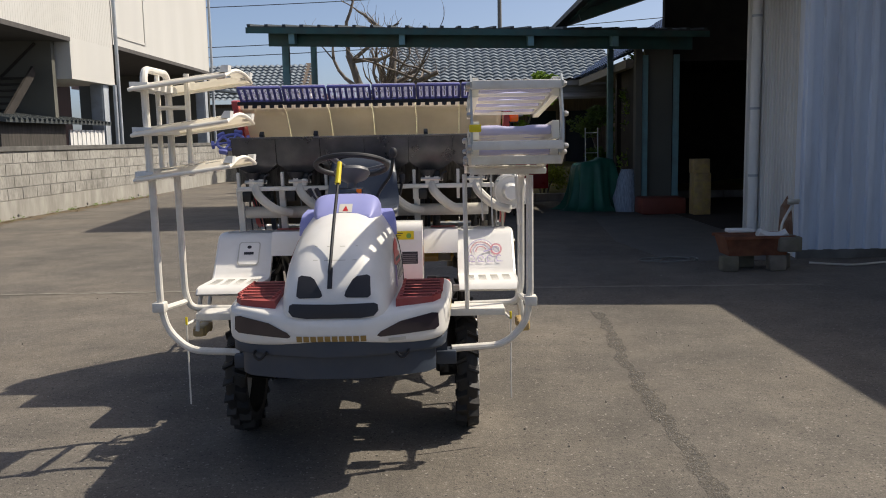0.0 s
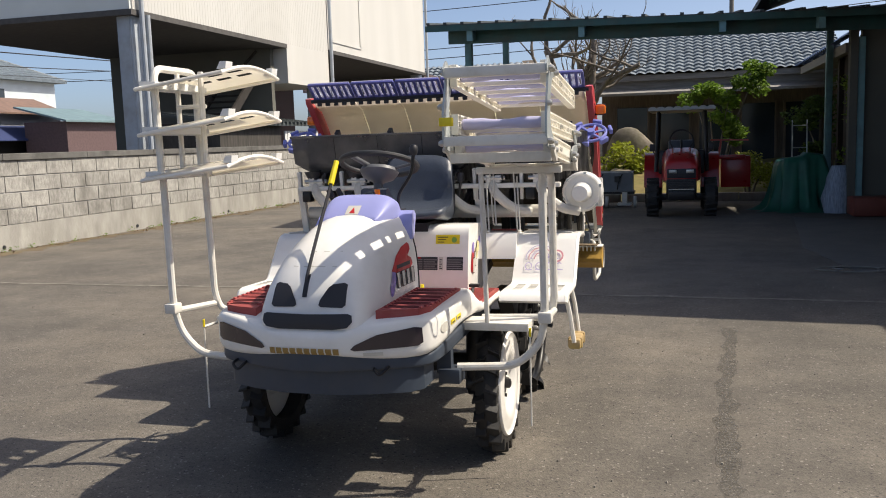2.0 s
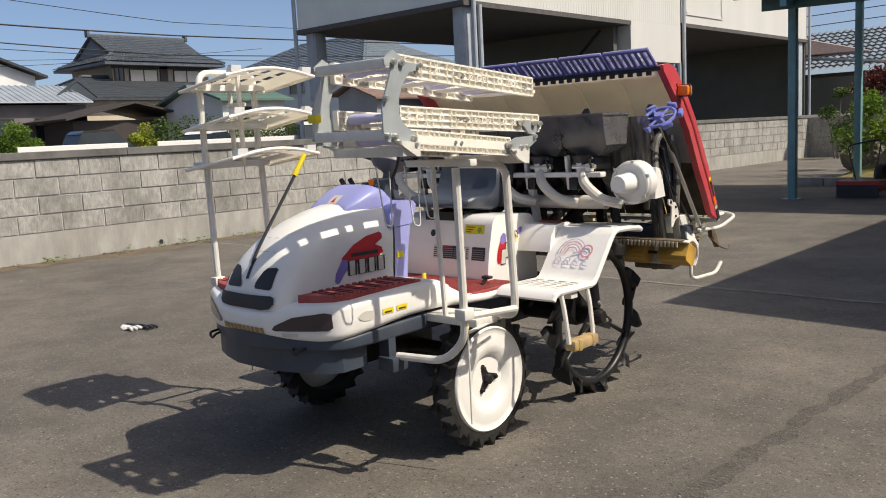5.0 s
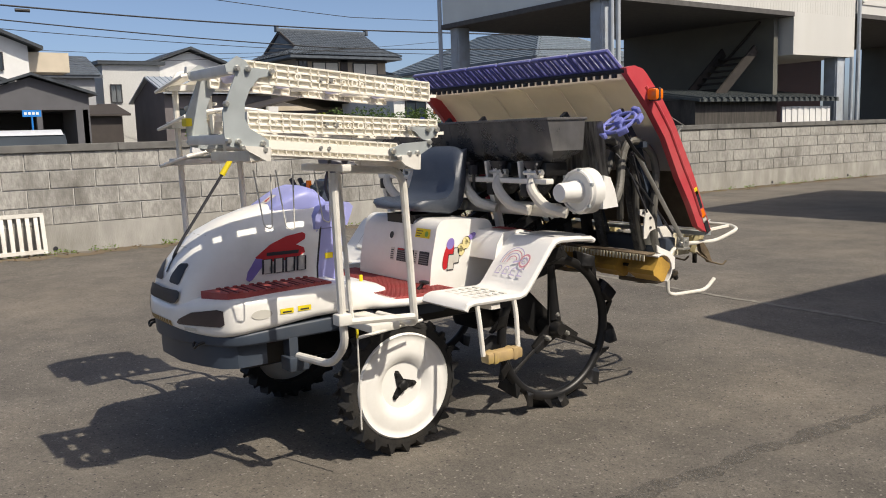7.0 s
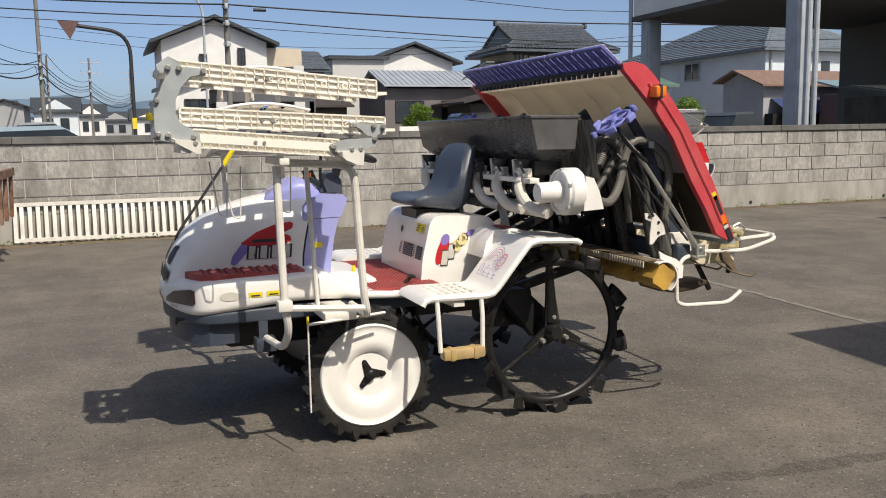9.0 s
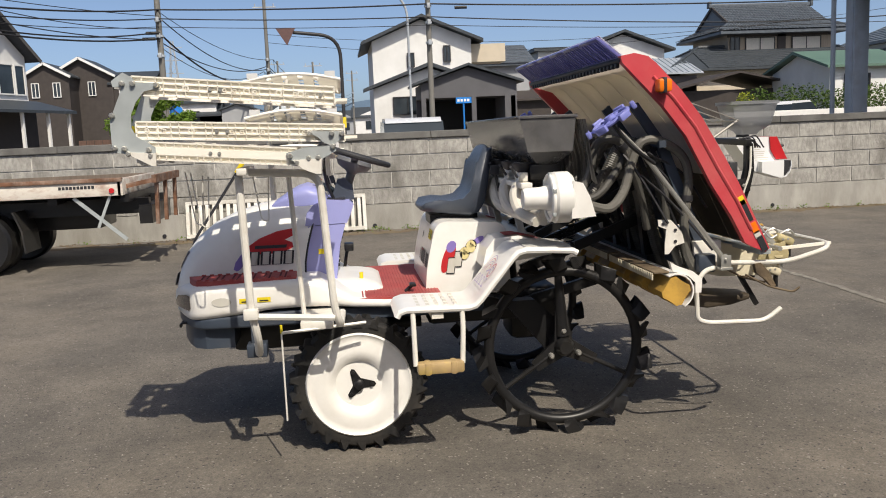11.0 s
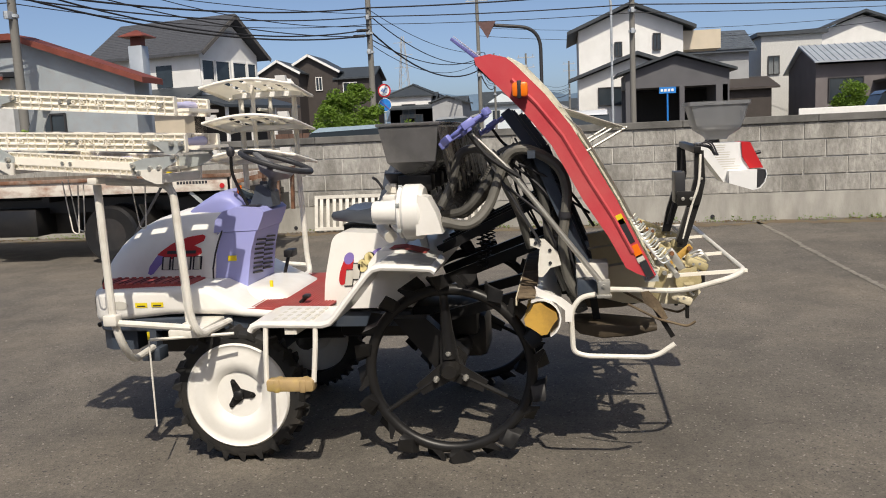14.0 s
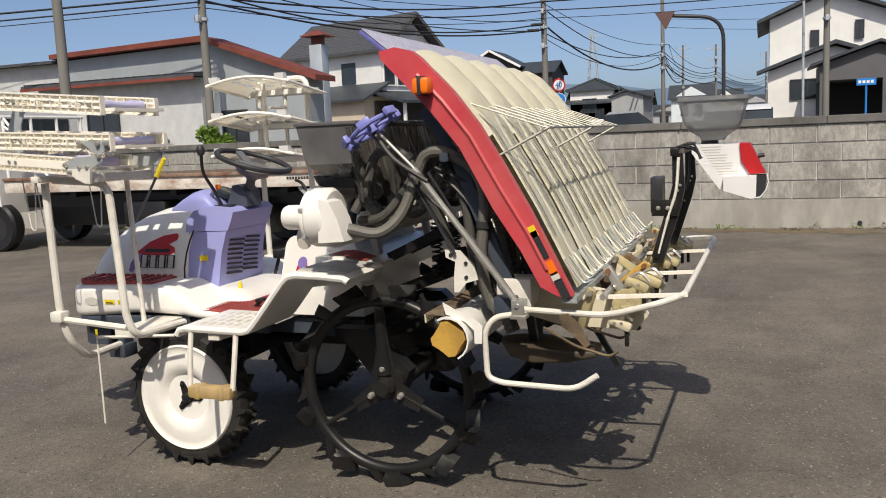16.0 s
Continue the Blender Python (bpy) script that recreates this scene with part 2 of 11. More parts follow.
M = {}
M["asphalt"] = asphalt()
M["earth"] = material("bare_earth", (0.16, 0.12, 0.08), 0.95, scale=3, vary=0.3, dirt=(0.09, 0.1, 0.04), dirt_amount=0.7, bump=0.5)
M["grass"] = material("grass", (0.1, 0.13, 0.035), 0.9, scale=20, vary=0.4, bump=0.4)
M["block"] = material("concrete_block", (0.345, 0.335, 0.308), 0.92, scale=22, vary=0.24, dirt=(0.13, 0.123, 0.108), dirt_amount=0.85, dirt_scale=2.1, bump=1.0, bump_scale=55, random_tone=0.09, world=True, stretch=(1, 1, 0.5))
M["plinth"] = material("cast_concrete", (0.36, 0.35, 0.32), 0.9, scale=6, vary=0.15, dirt=(0.2, 0.19, 0.16), dirt_amount=0.8, dirt_scale=1.6, bump=0.4, bump_scale=80, stretch=(1, 1, 0.35))
M["cap"] = material("stained_cap_concrete", (0.15, 0.147, 0.138), 0.9, scale=5, vary=0.2, dirt=(0.06, 0.06, 0.055), dirt_amount=0.8, dirt_scale=2, bump=0.3)
M["mortar"] = material("mortar", (0.5, 0.49, 0.46), 0.95, scale=4, vary=0.25, bump=0.3)
M["whiteclad"] = material("white_cladding", (0.58, 0.57, 0.53), 0.55, scale=1.0, vary=0.05, dirt=(0.5, 0.48, 0.42), dirt_amount=0.3, dirt_scale=0.6, stretch=(1, 1, 0.2))
M["greyclad"] = material("grey_cladding", (0.66, 0.69, 0.66), 0.6, scale=1, vary=0.08)
M["greysteel"] = material("grey_painted_steel", (0.38, 0.42, 0.46), 0.5, scale=4, vary=0.08, dirt=(0.2, 0.15, 0.1), dirt_amount=0.3)
# Soffit and plaster colours are darkened to carry the shade below the hall.
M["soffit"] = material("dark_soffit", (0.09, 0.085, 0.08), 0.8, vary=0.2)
M["interior"] = material("shade_dimmed_plaster", (0.125, 0.124, 0.105), 0.85, scale=1.0, vary=0.12)
M["greensteel"] = material("green_painted_steel", (0.035, 0.1, 0.095), 0.5, scale=5, vary=0.15, dirt=(0.1, 0.06, 0.03), dirt_amount=0.35)
M["bluesteel"] = material("blue_green_painted_steel", (0.17, 0.33, 0.36), 0.5, scale=5, vary=0.12, dirt=(0.15, 0.1, 0.06), dirt_amount=0.35)
M["roofsheet"] = material("dark_roof_sheet", (0.07, 0.08, 0.08), 0.6, vary=0.2)
M["corrblue"] = material("pale_blue_corrugated_sheet", (0.7, 0.77, 0.87), 0.5, scale=2, vary=0.1, dirt=(0.25, 0.26, 0.28), dirt_amount=0.4, stretch=(1, 1, 0.15))
M["corrgrey"] = material("pale_grey_corrugated_sheet", (0.66, 0.66, 0.63), 0.55, scale=2, vary=0.1, dirt=(0.3, 0.24, 0.18), dirt_amount=0.35, stretch=(1, 1, 0.15))
M["tile"] = material("blue_grey_roof_tile", (0.19, 0.225, 0.255), 0.45, scale=3, vary=0.25, dirt=(0.25, 0.27, 0.3), dirt_amount=0.35, dirt_scale=4)
M["tilemid"] = material("slate_blue_roof_tile", (0.085, 0.1, 0.118), 0.45, scale=3, vary=0.25)
M["tiledark"] = material("dark_roof_tile", (0.042, 0.05, 0.058), 0.5, scale=3, vary=0.25)
M["plaster"] = material("white_plaster", (0.72, 0.72, 0.7), 0.8, scale=1, vary=0.05, dirt=(0.5, 0.49, 0.46), dirt_amount=0.25, dirt_scale=0.7)
M["cream"] = material("cream_plaster", (0.55, 0.48, 0.37), 0.8, scale=1, vary=0.08)
M["greyplaster"] = material("grey_plaster", (0.33, 0.34, 0.35), 0.8, scale=1, vary=0.08)
M["blueplaster"] = material("pale_blue_siding", (0.6, 0.66, 0.69), 0.7, scale=1, vary=0.06)
M["brownwall"] = material("dark_brown_siding", (0.05, 0.042, 0.038), 0.7, scale=2, vary=0.15)
M["wood"] = material("weathered_dark_wood", (0.15, 0.12, 0.095), 0.8, scale=6, vary=0.25, stretch=(4, 4, 0.5))
M["rustroof"] = material("rust_red_painted_metal", (0.17, 0.045, 0.03), 0.6, scale=2, vary=0.2)
M["metalroof"] = material("pale_metal_roof", (0.42, 0.46, 0.5), 0.4, metal=0.3, scale=1, vary=0.1)
M["glass"] = material("window_glass", (0.03, 0.04, 0.05), 0.08, scale=1, vary=0.2)
M["blind"] = material("window_blind", (0.55, 0.52, 0.46), 0.7, vary=0.06)
M["trimwhite"] = material("white_trim", (0.75, 0.75, 0.73), 0.6, vary=0.04)
M["frame"] = material("dark_window_frame", (0.03, 0.03, 0.032), 0.5, vary=0.1)
M["black"] = material("opening_shade_black", (0.012, 0.012, 0.012), 0.9, vary=0.2)
# The distance haze is mixed into the hill's blue base colour.
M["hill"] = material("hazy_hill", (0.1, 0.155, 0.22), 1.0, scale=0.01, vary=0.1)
M["polecon"] = material("grey_concrete_pole", (0.17, 0.165, 0.15), 0.85, scale=3, vary=0.1, stretch=(1, 1, 0.2))
M["cable"] = material("black_cable", (0.02, 0.02, 0.022), 0.6)
M["fencebrown"] = material("dark_brown_board", (0.09, 0.05, 0.035), 0.8, scale=6, vary=0.25, stretch=(3, 3, 0.4))
M["fenceorange"] = material("faded_orange_board", (0.42, 0.14, 0.07), 0.7, scale=6, vary=0.2, stretch=(3, 3, 0.4))
M["bark"] = material("grey_bark", (0.2, 0.175, 0.15), 0.95, scale=12, vary=0.35, bump=0.8, bump_scale=30, stretch=(1, 1, 0.3))
M["leaf"] = material("green_leaf", (0.16, 0.26, 0.035), 0.5, scale=5, vary=0.4, thin=0.4)
M["leafdark"] = material("dark_green_leaf", (0.08, 0.135, 0.025), 0.55, scale=5, vary=0.4, thin=0.3)
M["leafyellow"] = material("yellow_green_leaf", (0.32, 0.36, 0.04), 0.55, scale=5, vary=0.35, thin=0.35)
M["leafred"] = material("red_maple_leaf", (0.13, 0.025, 0.02), 0.55, scale=5, vary=0.35, thin=0.3)
M["stone"] = material("garden_stone", (0.2, 0.175, 0.14), 0.9, scale=5, vary=0.3, dirt=(0.1, 0.11, 0.05), dirt_amount=0.6, bump=0.8, bump_scale=10)

# ---- ground ----
bm = BM()
box(bm, (-900, -900, -0.5), (900, 900, 0.0))
ground = solid("ground", bm, M["asphalt"], "weathered grey asphalt yard with stains and fine gravel", "ground", "structure", smooth=0)
M["jointfill"] = material("pale_joint_concrete", (0.21, 0.195, 0.165), 0.9, scale=14, vary=0.3, bump=0.4)
M["crackfill"] = material("dark_crack", (0.13, 0.121, 0.108), 0.95, scale=14, vary=0.3, bump=0.4)
crack = M["crackfill"].node_tree
cn = crack.nodes.new("ShaderNodeTexNoise")
cn.inputs["Scale"].default_value = 60
cn.inputs["Detail"].default_value = 6
cr = crack.nodes.new("ShaderNodeMapRange")
cr.inputs["From Min"].default_value = 0.3
cr.inputs["From Max"].default_value = 0.8
ct = crack.nodes.new("ShaderNodeTexCoord")
crack.links.new(ct.outputs["Object"], cn.inputs["Vector"])
crack.links.new(cn.outputs["Fac"], cr.inputs["Value"])
crack.links.new(cr.outputs[0], crack.nodes["Principled BSDF"].inputs["Alpha"])
M["patch"] = material("smooth_concrete_slab", (0.135, 0.13, 0.12), 0.75, scale=2, vary=0.12, dirt=(0.09, 0.09, 0.09), dirt_amount=0.6)


def strip(name, pts, width, mat, label, seed, z=0.004, jag=0.5):
    """A ragged flat seam on the ground."""
    rnd = random.Random(seed)
    bm = BM()
    line = []
    for a, b in zip(pts, pts[1:]):
        a, b = Vector(a), Vector(b)
        n = max(2, int((b - a).length / 0.06))
        line += [a.lerp(b, i / n) for i in range(n)]
    line.append(Vector(pts[-1]))
    l, r = [], []
    off = 0
    for i, p in enumerate(line):
        d = (line[min(i + 1, len(line) - 1)] - line[max(0, i - 1)]).normalized()
        nrm = Vector((-d.y, d.x))
        off = off * 0.85 + rnd.uniform(-1, 1) * width * jag * 0.5
        w = width * rnd.uniform(1 - jag, 1 + jag) / 2
        l.append(bm.verts.new((*(p + nrm * (w + off)), z)))
        r.append(bm.verts.new((*(p - nrm * (w - off)), z)))
    for i in range(len(line) - 1):
        bm.faces.new((r[i], r[i + 1], l[i + 1], l[i]))
    return solid(name, bm, mat, label, "ground seam", "structure", smooth=0)


strip("ground_joint", [(-8.9, 8.35), (-2.0, 8.27), (3.6, 8.05)], 0.06, M["jointfill"], "pale raised construction joint across the asphalt", 3, jag=0.35)
strip("ground_crack", [(1.24, 6.95), (1.22, 6.3), (1.16, 5.4), (1.14, 4.6), (1.13, 3.9), (1.1, 3.3), (1.15, 2.4)], 0.085, M["crackfill"], "dark worn crack running through the asphalt", 5, jag=0.35)
strip("ground_edge", [(-8.88, -3.0), (-8.72, 3.0), (-8.6, 8.0), (-8.4, 14.0), (-8.1, 24.0)], 0.3, M["earth"], "strip of soil and weeds at the wall foot", 7, jag=0.6)
bm = BM()
prism(bm, [(2.35, 11.6), (2.6, 9.7), (4.0, 9.6), (4.4, 14.5), (2.7, 15.5)], "z", 0.001, 0.006)
solid("pavement", bm, M["patch"], "smooth concrete slab before the warehouse doorway", "pavement", "structure", smooth=0)


# ---- block wall along the west side ----
WX, WK = -8.95, 0.035


def wall_x(y):
    return WX + WK * (y - 4.6)


WANG = math.degrees(-math.atan(WK))
WM = pose(wall_x(0), 0, 0, 0, 0, WANG)   # along local y
W0, W1 = -16.0, 36.0
PL, CO, NB, CAP = 0.385, 0.24, 4, 1.345
block_wall = thing("wall_west", (wall_x(10), 10, 0), "weathered grey concrete block wall with dark stained cap", "wall", kind="structure")
bm = BM()
box(bm, (-0.20, W0, 0), (0.0, W1, PL), WM)
part("plinth", bm, M["plinth"], block_wall, "cast concrete wall base", 0)
bm = BM()
box(bm, (-0.17, W0, PL), (-0.012, W1, CAP), WM)
part("mortar_core", bm, M["mortar"], block_wall, "", 0)
bm = BM()
y = W0
while y < W1:
    box(bm, (-0.235, y + 0.003, CAP), (0.035, min(y + 1.797, W1), CAP + 0.1), WM, 0.008)
    y += 1.8
part("cap", bm, M["cap"], block_wall, "dark stained concrete cap", 0)


# ---- elevated white building beyond the wall ----
BX, BZ = -9.85, 4.27


def ribs(bm, a, b, z0, z1, nrm, pitch=0.12, d=0.012, w=0.03):
    """Upright ribs of profiled sheet on the face from a to b."""
    a, b, nrm = Vector((*a, 0)), Vector((*b, 0)), Vector((*nrm, 0))
    u = (b - a).normalized()
    L = (b - a).length
    for i in range(int(L / pitch)):
        p = a + u * (pitch * (i + 0.5))
        q = [p - u * w / 2, p + u * w / 2, p + u * w / 3 + nrm * d, p - u * w / 3 + nrm * d]
        lo = [bm.verts.new((v.x, v.y, z0)) for v in q]
        hi = [bm.verts.new((v.x, v.y, z1)) for v in q]
        for i1, i2 in ((1, 2), (2, 3), (3, 0)):
            bm.faces.new((lo[i1], lo[i2], hi[i2], hi[i1]))


hall = thing("raised_hall", (-12.5, 22, 0), "large white metal-clad hall raised on grey steel pillars", "building")
bm = BM()
box(bm, (-15.5, 16.1, BZ), (BX, 23.2, 9.5))
part("upper_body", bm, M["greyclad"], hall, "pale clad upper storey", 0)
bm = BM()
box(bm, (BX - 0.02, 16.08, BZ + 0.02), (BX + 0.03, 26.2, 9.5))
box(bm, (-12.5, 23.2, 3.2), (BX + 0.03, 26.2, BZ + 0.02))
ribs(bm, (BX + 0.03, 16.1), (BX + 0.03, 26.2), BZ + 0.02, 9.5, (1, 0), d=0.004)
part("east_cladding", bm, M["whiteclad"], hall, "white ribbed sheet cladding", 0)
bm = BM()
box(bm, (-15.5, 16.02, BZ + 0.02), (BX, 16.1, 9.5))
part("south_cladding", bm, M["greyclad"], hall, "smooth pale grey sheet cladding", 0)
bm = BM()
box(bm, (-15.6, 26.35, 4.42), (BX, 37.1, 9.5))
part("north_box", bm, M["whiteclad"], hall, "smooth white clad upper storey", 0)
bm = BM()
for z0, z1, y0, y1 in ((4.72, 9.3, 26.6, 26.68), (4.72, 9.3, 29.15, 29.23), (4.68, 4.76, 26.6, 29.23)):
    box(bm, (BX, y0, z0), (BX + 0.03, y1, z1))
parts_each("door_trim", bm, M["whiteclad"], hall, "", 0)
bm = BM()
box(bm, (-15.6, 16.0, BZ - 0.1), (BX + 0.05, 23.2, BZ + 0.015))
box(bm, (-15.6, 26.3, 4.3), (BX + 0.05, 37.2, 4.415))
parts_each("soffit", bm, M["soffit"], hall, "underside darkened in colour for its shade", 0)
for x, y, z1, s in ((-10.1, 16.35, BZ - 0.1, 0.36), (-15.2, 16.35, BZ - 0.1, 0.36), (-10.1, 25.7, 3.2, 0.4), (-10.1, 36.6, 4.3, 0.4), (-15.2, 26.0, 4.3, 0.36)):
    bm = BM()
    box(bm, (x - s / 2, y - s / 2, 0), (x + s / 2, y + s / 2, z1), bev=0.01)
    box(bm, (x - s / 2 + 0.05, y - s / 2 - 0.02, 0), (x + s / 2 - 0.05, y + s / 2 + 0.02, z1))
    part("pillar", bm, M["greysteel"], hall, "grey painted steel pillar")
for x, y, z0, z1 in ((BX + 0.12, 16.25, 0, 9.4), (BX + 0.12, 16.45, 0, 4.2), (BX + 0.11, 26.28, 0.2, 9.4), (BX + 0.11, 25.95, 0, 3.2), (BX + 0.1, 37.15, 0, 9.4), (-15.6, 16.0, 0, 9.4)):
    bm = BM()
    cyl(bm, (x, y, z0), (x, y, z1), 0.055, n=10)
    part("downpipe", bm, M["greysteel"], hall)
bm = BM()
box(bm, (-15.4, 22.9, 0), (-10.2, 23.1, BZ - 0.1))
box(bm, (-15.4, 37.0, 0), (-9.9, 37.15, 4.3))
parts_each("inner_wall", bm, M["interior"], hall, "plastered wall under the hall, dimmed in colour for shade", 0)
bm = BM()
n = 12
for i in range(n):
    box(bm, (-11.6, 20.0 + i * 0.22, 1.3 + i * 0.17), (-10.6, 20.26 + i * 0.22, 1.34 + i * 0.17))
bar(bm, (-10.6, 19.9, 1.2), (-10.6, 22.7, 3.4), 0.06, 0.25)
bar(bm, (-11.6, 19.9, 1.2), (-11.6, 22.7, 3.4), 0.06, 0.25)
# Near-black colour puts the shade under the hall into the stairs.
M["darkshade"] = material("shade_black", (0.035, 0.03, 0.026), 0.85, scale=4, vary=0.3)
parts_each("stair_piece", bm, M["darkshade"], hall, "steel stairs under the hall with shade painted in")
bm = BM()
tube(bm, [(-10.6, 22.86, 4.1), (-11.6, 22.86, 3.2), (-12.4, 22.86, 2.9)], 0.04, 8)
part("brace", bm, M["darkshade"], hall, "dark pipe on the wall")
bm = BM()
box(bm, (-12.4, 23.2, 0), (-12.2, 28.6, 4.2))
part("shutter", bm, material("dark_maroon_shutter", (0.05, 0.026, 0.022), 0.7, scale=3, vary=0.15, stretch=(1, 1, 6)), hall, "dark maroon shutter under the hall", 0)
bm = BM()
box(bm, (-15.4, 22.7, 9.5), (BX + 0.1, 37.2, 9.7))
box(bm, (-15.6, 16.0, 9.5), (BX + 0.1, 26.2, 9.7))
part("roof", bm, M["greyclad"], hall, "", 0)
# lean-to shed behind the wall under the hall
shed = thing("storage_shed", (-10.3, 23.0, 0), "low corrugated storage shed with white curtains", "shed")
bm = BM()
prism(bm, [(-11.6, 2.35), (-9.55, 2.05), (-9.55, 1.98), (-11.6, 2.28)], "y", 19.0, 25.0)
part("roof", bm, M["roofsheet"], shed, "dark corrugated roof", 0)
bm = BM()
for i in range(24):
    y0 = 19.0 + i * 0.25
    bar(bm, (-11.6, y0 + 0.1, 2.36), (-9.5, y0 + 0.1, 2.06), 0.1, 0.05)
parts_each("roof_rib", bm, M["roofsheet"], shed, "", 0)
bm = BM()
box(bm, (-11.5, 19.1, 0), (-9.75, 22.4, 2.05))
box(bm, (-9.8, 22.4, 0), (-9.74, 24.9, 0.95))
part("wall", bm, material("weathered_black_boards", (0.055, 0.05, 0.045), 0.9, scale=6, vary=0.4, dirt=(0.13, 0.12, 0.1), dirt_amount=0.5, dirt_scale=5, stretch=(1, 3, 0.4)), shed, "weathered black board wall", 0)
bm = BM()
for i in range(16):
    box(bm, (-9.76 + 0.02 * (i % 2), 22.6 + i * 0.14, 0.9), (-9.72 + 0.02 * (i % 2), 22.74 + i * 0.14, 1.85))
parts_each("curtain_strip", bm, M["plaster"], shed, "white plastic curtain strip", 0)

# ---- carport in green steel ----
CZ, RISE, FALL = 3.4, 0.115, 0.026


def tilted(bm):
    """Lifts roof pieces with the rise towards the rear and the fall to the east."""
    for v in bm.verts:
        v.co.z += RISE * (v.co.y - 15.0) - FALL * (v.co.x + 3)
    return bm


carport = thing("carport", (0.5, 17.5, 0), "green painted steel carport with a dark rising roof", "carport")
bm = BM()
box(bm, (-3.3, 15.0, CZ - 0.06), (4.6, 20.4, CZ))
part("roof", tilted(bm), M["roofsheet"], carport, "dark ribbed sheet roof", 0)
for i in range(27):
    bm = BM()
    box(bm, (-3.3 + i * 0.3, 14.97, CZ), (-3.24 + i * 0.3, 20.4, CZ + 0.035))
    part("roof_rib", tilted(bm), M["roofsheet"], carport, "", 0)
for y0 in (15.35, 17.6, 20.05):
    bm = BM()
    box(bm, (-3.0, y0 - 0.06, CZ - 0.34), (4.4, y0 + 0.06, CZ - 0.065), bev=0.004)
    part("beam", tilted(bm), M["greensteel"], carport)
bm = BM()
box(bm, (-3.32, 14.96, CZ - 0.12), (4.6, 15.0, CZ - 0.02))
part("fascia", tilted(bm), M["greensteel"], carport, "", 0)
for x0 in (-2.55, -0.66, 1.55, 3.0):
    bm = BM()
    bar(bm, (x0, 15.0, CZ - 0.2), (x0, 20.2, CZ - 0.2), 0.1, 0.18)
    part("rafter", tilted(bm), M["bluesteel"], carport, "blue-green steel rafter")
for x0, y0 in ((-2.9, 16.4), (-2.9, 20.0), (3.86, 19.9)):
    bm = BM()
    box(bm, (x0 - 0.065, y0 - 0.065, 0.012), (x0 + 0.065, y0 + 0.065, CZ - 0.2 + RISE * (y0 - 15) - FALL * (x0 + 3)), bev=0.006)
    box(bm, (x0 - 0.14, y0 - 0.14, 0), (x0 + 0.14, y0 + 0.14, 0.012))
    part("post", bm, M["bluesteel"], carport, "blue-green painted square steel post")

# ---- warehouse, lean-to and barn on the east side ----
warehouse = thing("warehouse", (6, 11, 0), "corrugated metal warehouse with a wide dark doorway", "warehouse")
bm = BM()
box(bm, (4.06, 9.77, 0), (12, 9.9, 5.2))
part("south_wall", bm, M["corrblue"], warehouse, "pale blue corrugated sheet wall", 0)
bm = BM()
ribs(bm, (4.04, 9.767), (12, 9.767), 0.1, 5.2, (0, -1), 0.18, 0.037, 0.09)
parts_each("sheet_rib", bm, M["corrblue"], warehouse, "", 0)
bm = BM()
box(bm, (4.04, 9.74, 0), (12, 9.77, 0.1))
part("footing", bm, M["cap"], warehouse, "dark concrete footing", 0)
bm = BM()
box(bm, (4.08, 9.78, 0), (4.2, 11.65, 5.2))
part("west_wall", bm, M["corrgrey"], warehouse, "pale corrugated sheet wall", 0)
bm = BM()
ribs(bm, (4.078, 9.8), (4.078, 11.65), 0.1, 5.2, (-1, 0), 0.09, 0.015, 0.045)
parts_each("sheet_rib", bm, M["corrgrey"], warehouse, "", 0)
bm = BM()
tube(bm, fillet([(3.99, 11.05, 0.03), (3.99, 11.05, 3.4), (3.7, 11.15, 3.62)], 0.15), 0.06, 12)
downpipe = part("downpipe", bm, M["trimwhite"], warehouse, "pale grey plastic downpipe")
for z in (0.9, 1.75, 2.9):
    bm = BM()
    lathe(bm, [(0.06, -0.015), (0.066, -0.015), (0.066, 0.015), (0.06, 0.015)], (3.99, 11.05, z), (0, 0, 1), 12, True)
    part("pipe_clip", bm, M["greysteel"], downpipe, "steel pipe clip")
# The same near-black colour paints the shade inside the doorway.
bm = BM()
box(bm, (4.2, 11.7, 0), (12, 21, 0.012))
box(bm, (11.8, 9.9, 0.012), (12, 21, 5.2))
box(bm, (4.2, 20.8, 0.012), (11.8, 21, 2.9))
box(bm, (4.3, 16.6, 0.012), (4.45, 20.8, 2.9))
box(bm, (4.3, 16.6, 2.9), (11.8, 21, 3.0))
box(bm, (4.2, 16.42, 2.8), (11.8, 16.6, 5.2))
parts_each("inner_shell", bm, M["darkshade"], warehouse, "", 0)
bm = BM()
prism(bm, [(2.1, 3.42), (4.3, 4.1), (12.2, 6.3), (12.2, 6.4), (4.3, 4.2), (2.1, 3.5)], "y", 8.3, 16.8)
part("roof", bm, M["roofsheet"], warehouse, "dark sheet roof with a wide overhang", 0)
bm = BM()
prism(bm, [(5.25, 3.6), (12.2, 4.9), (12.2, 5.0), (5.25, 3.7)], "y", -3.0, 8.2)
box(bm, (5.9, -2.8, 0), (6.1, 8.0, 3.75))
box(bm, (6.1, 7.9, 0), (12, 8.05, 3.75))
part("annex", bm, M["corrgrey"], warehouse, "pale sheet-clad annex", 0)
bm = BM()
for y0 in (8.5, 11.5, 14.5):
    bar(bm, (2.3, y0, 3.4), (4.2, y0, 4.0), 0.08, 0.16)
for x0 in (2.3, 3.2):
    bar(bm, (x0, 8.4, 3.42 + (x0 - 2.1) * 0.31), (x0, 15.5, 3.42 + (x0 - 2.1) * 0.31), 0.06, 0.1)
parts_each("rafter", bm, M["greensteel"], warehouse)
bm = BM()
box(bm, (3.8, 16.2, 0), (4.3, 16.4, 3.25))
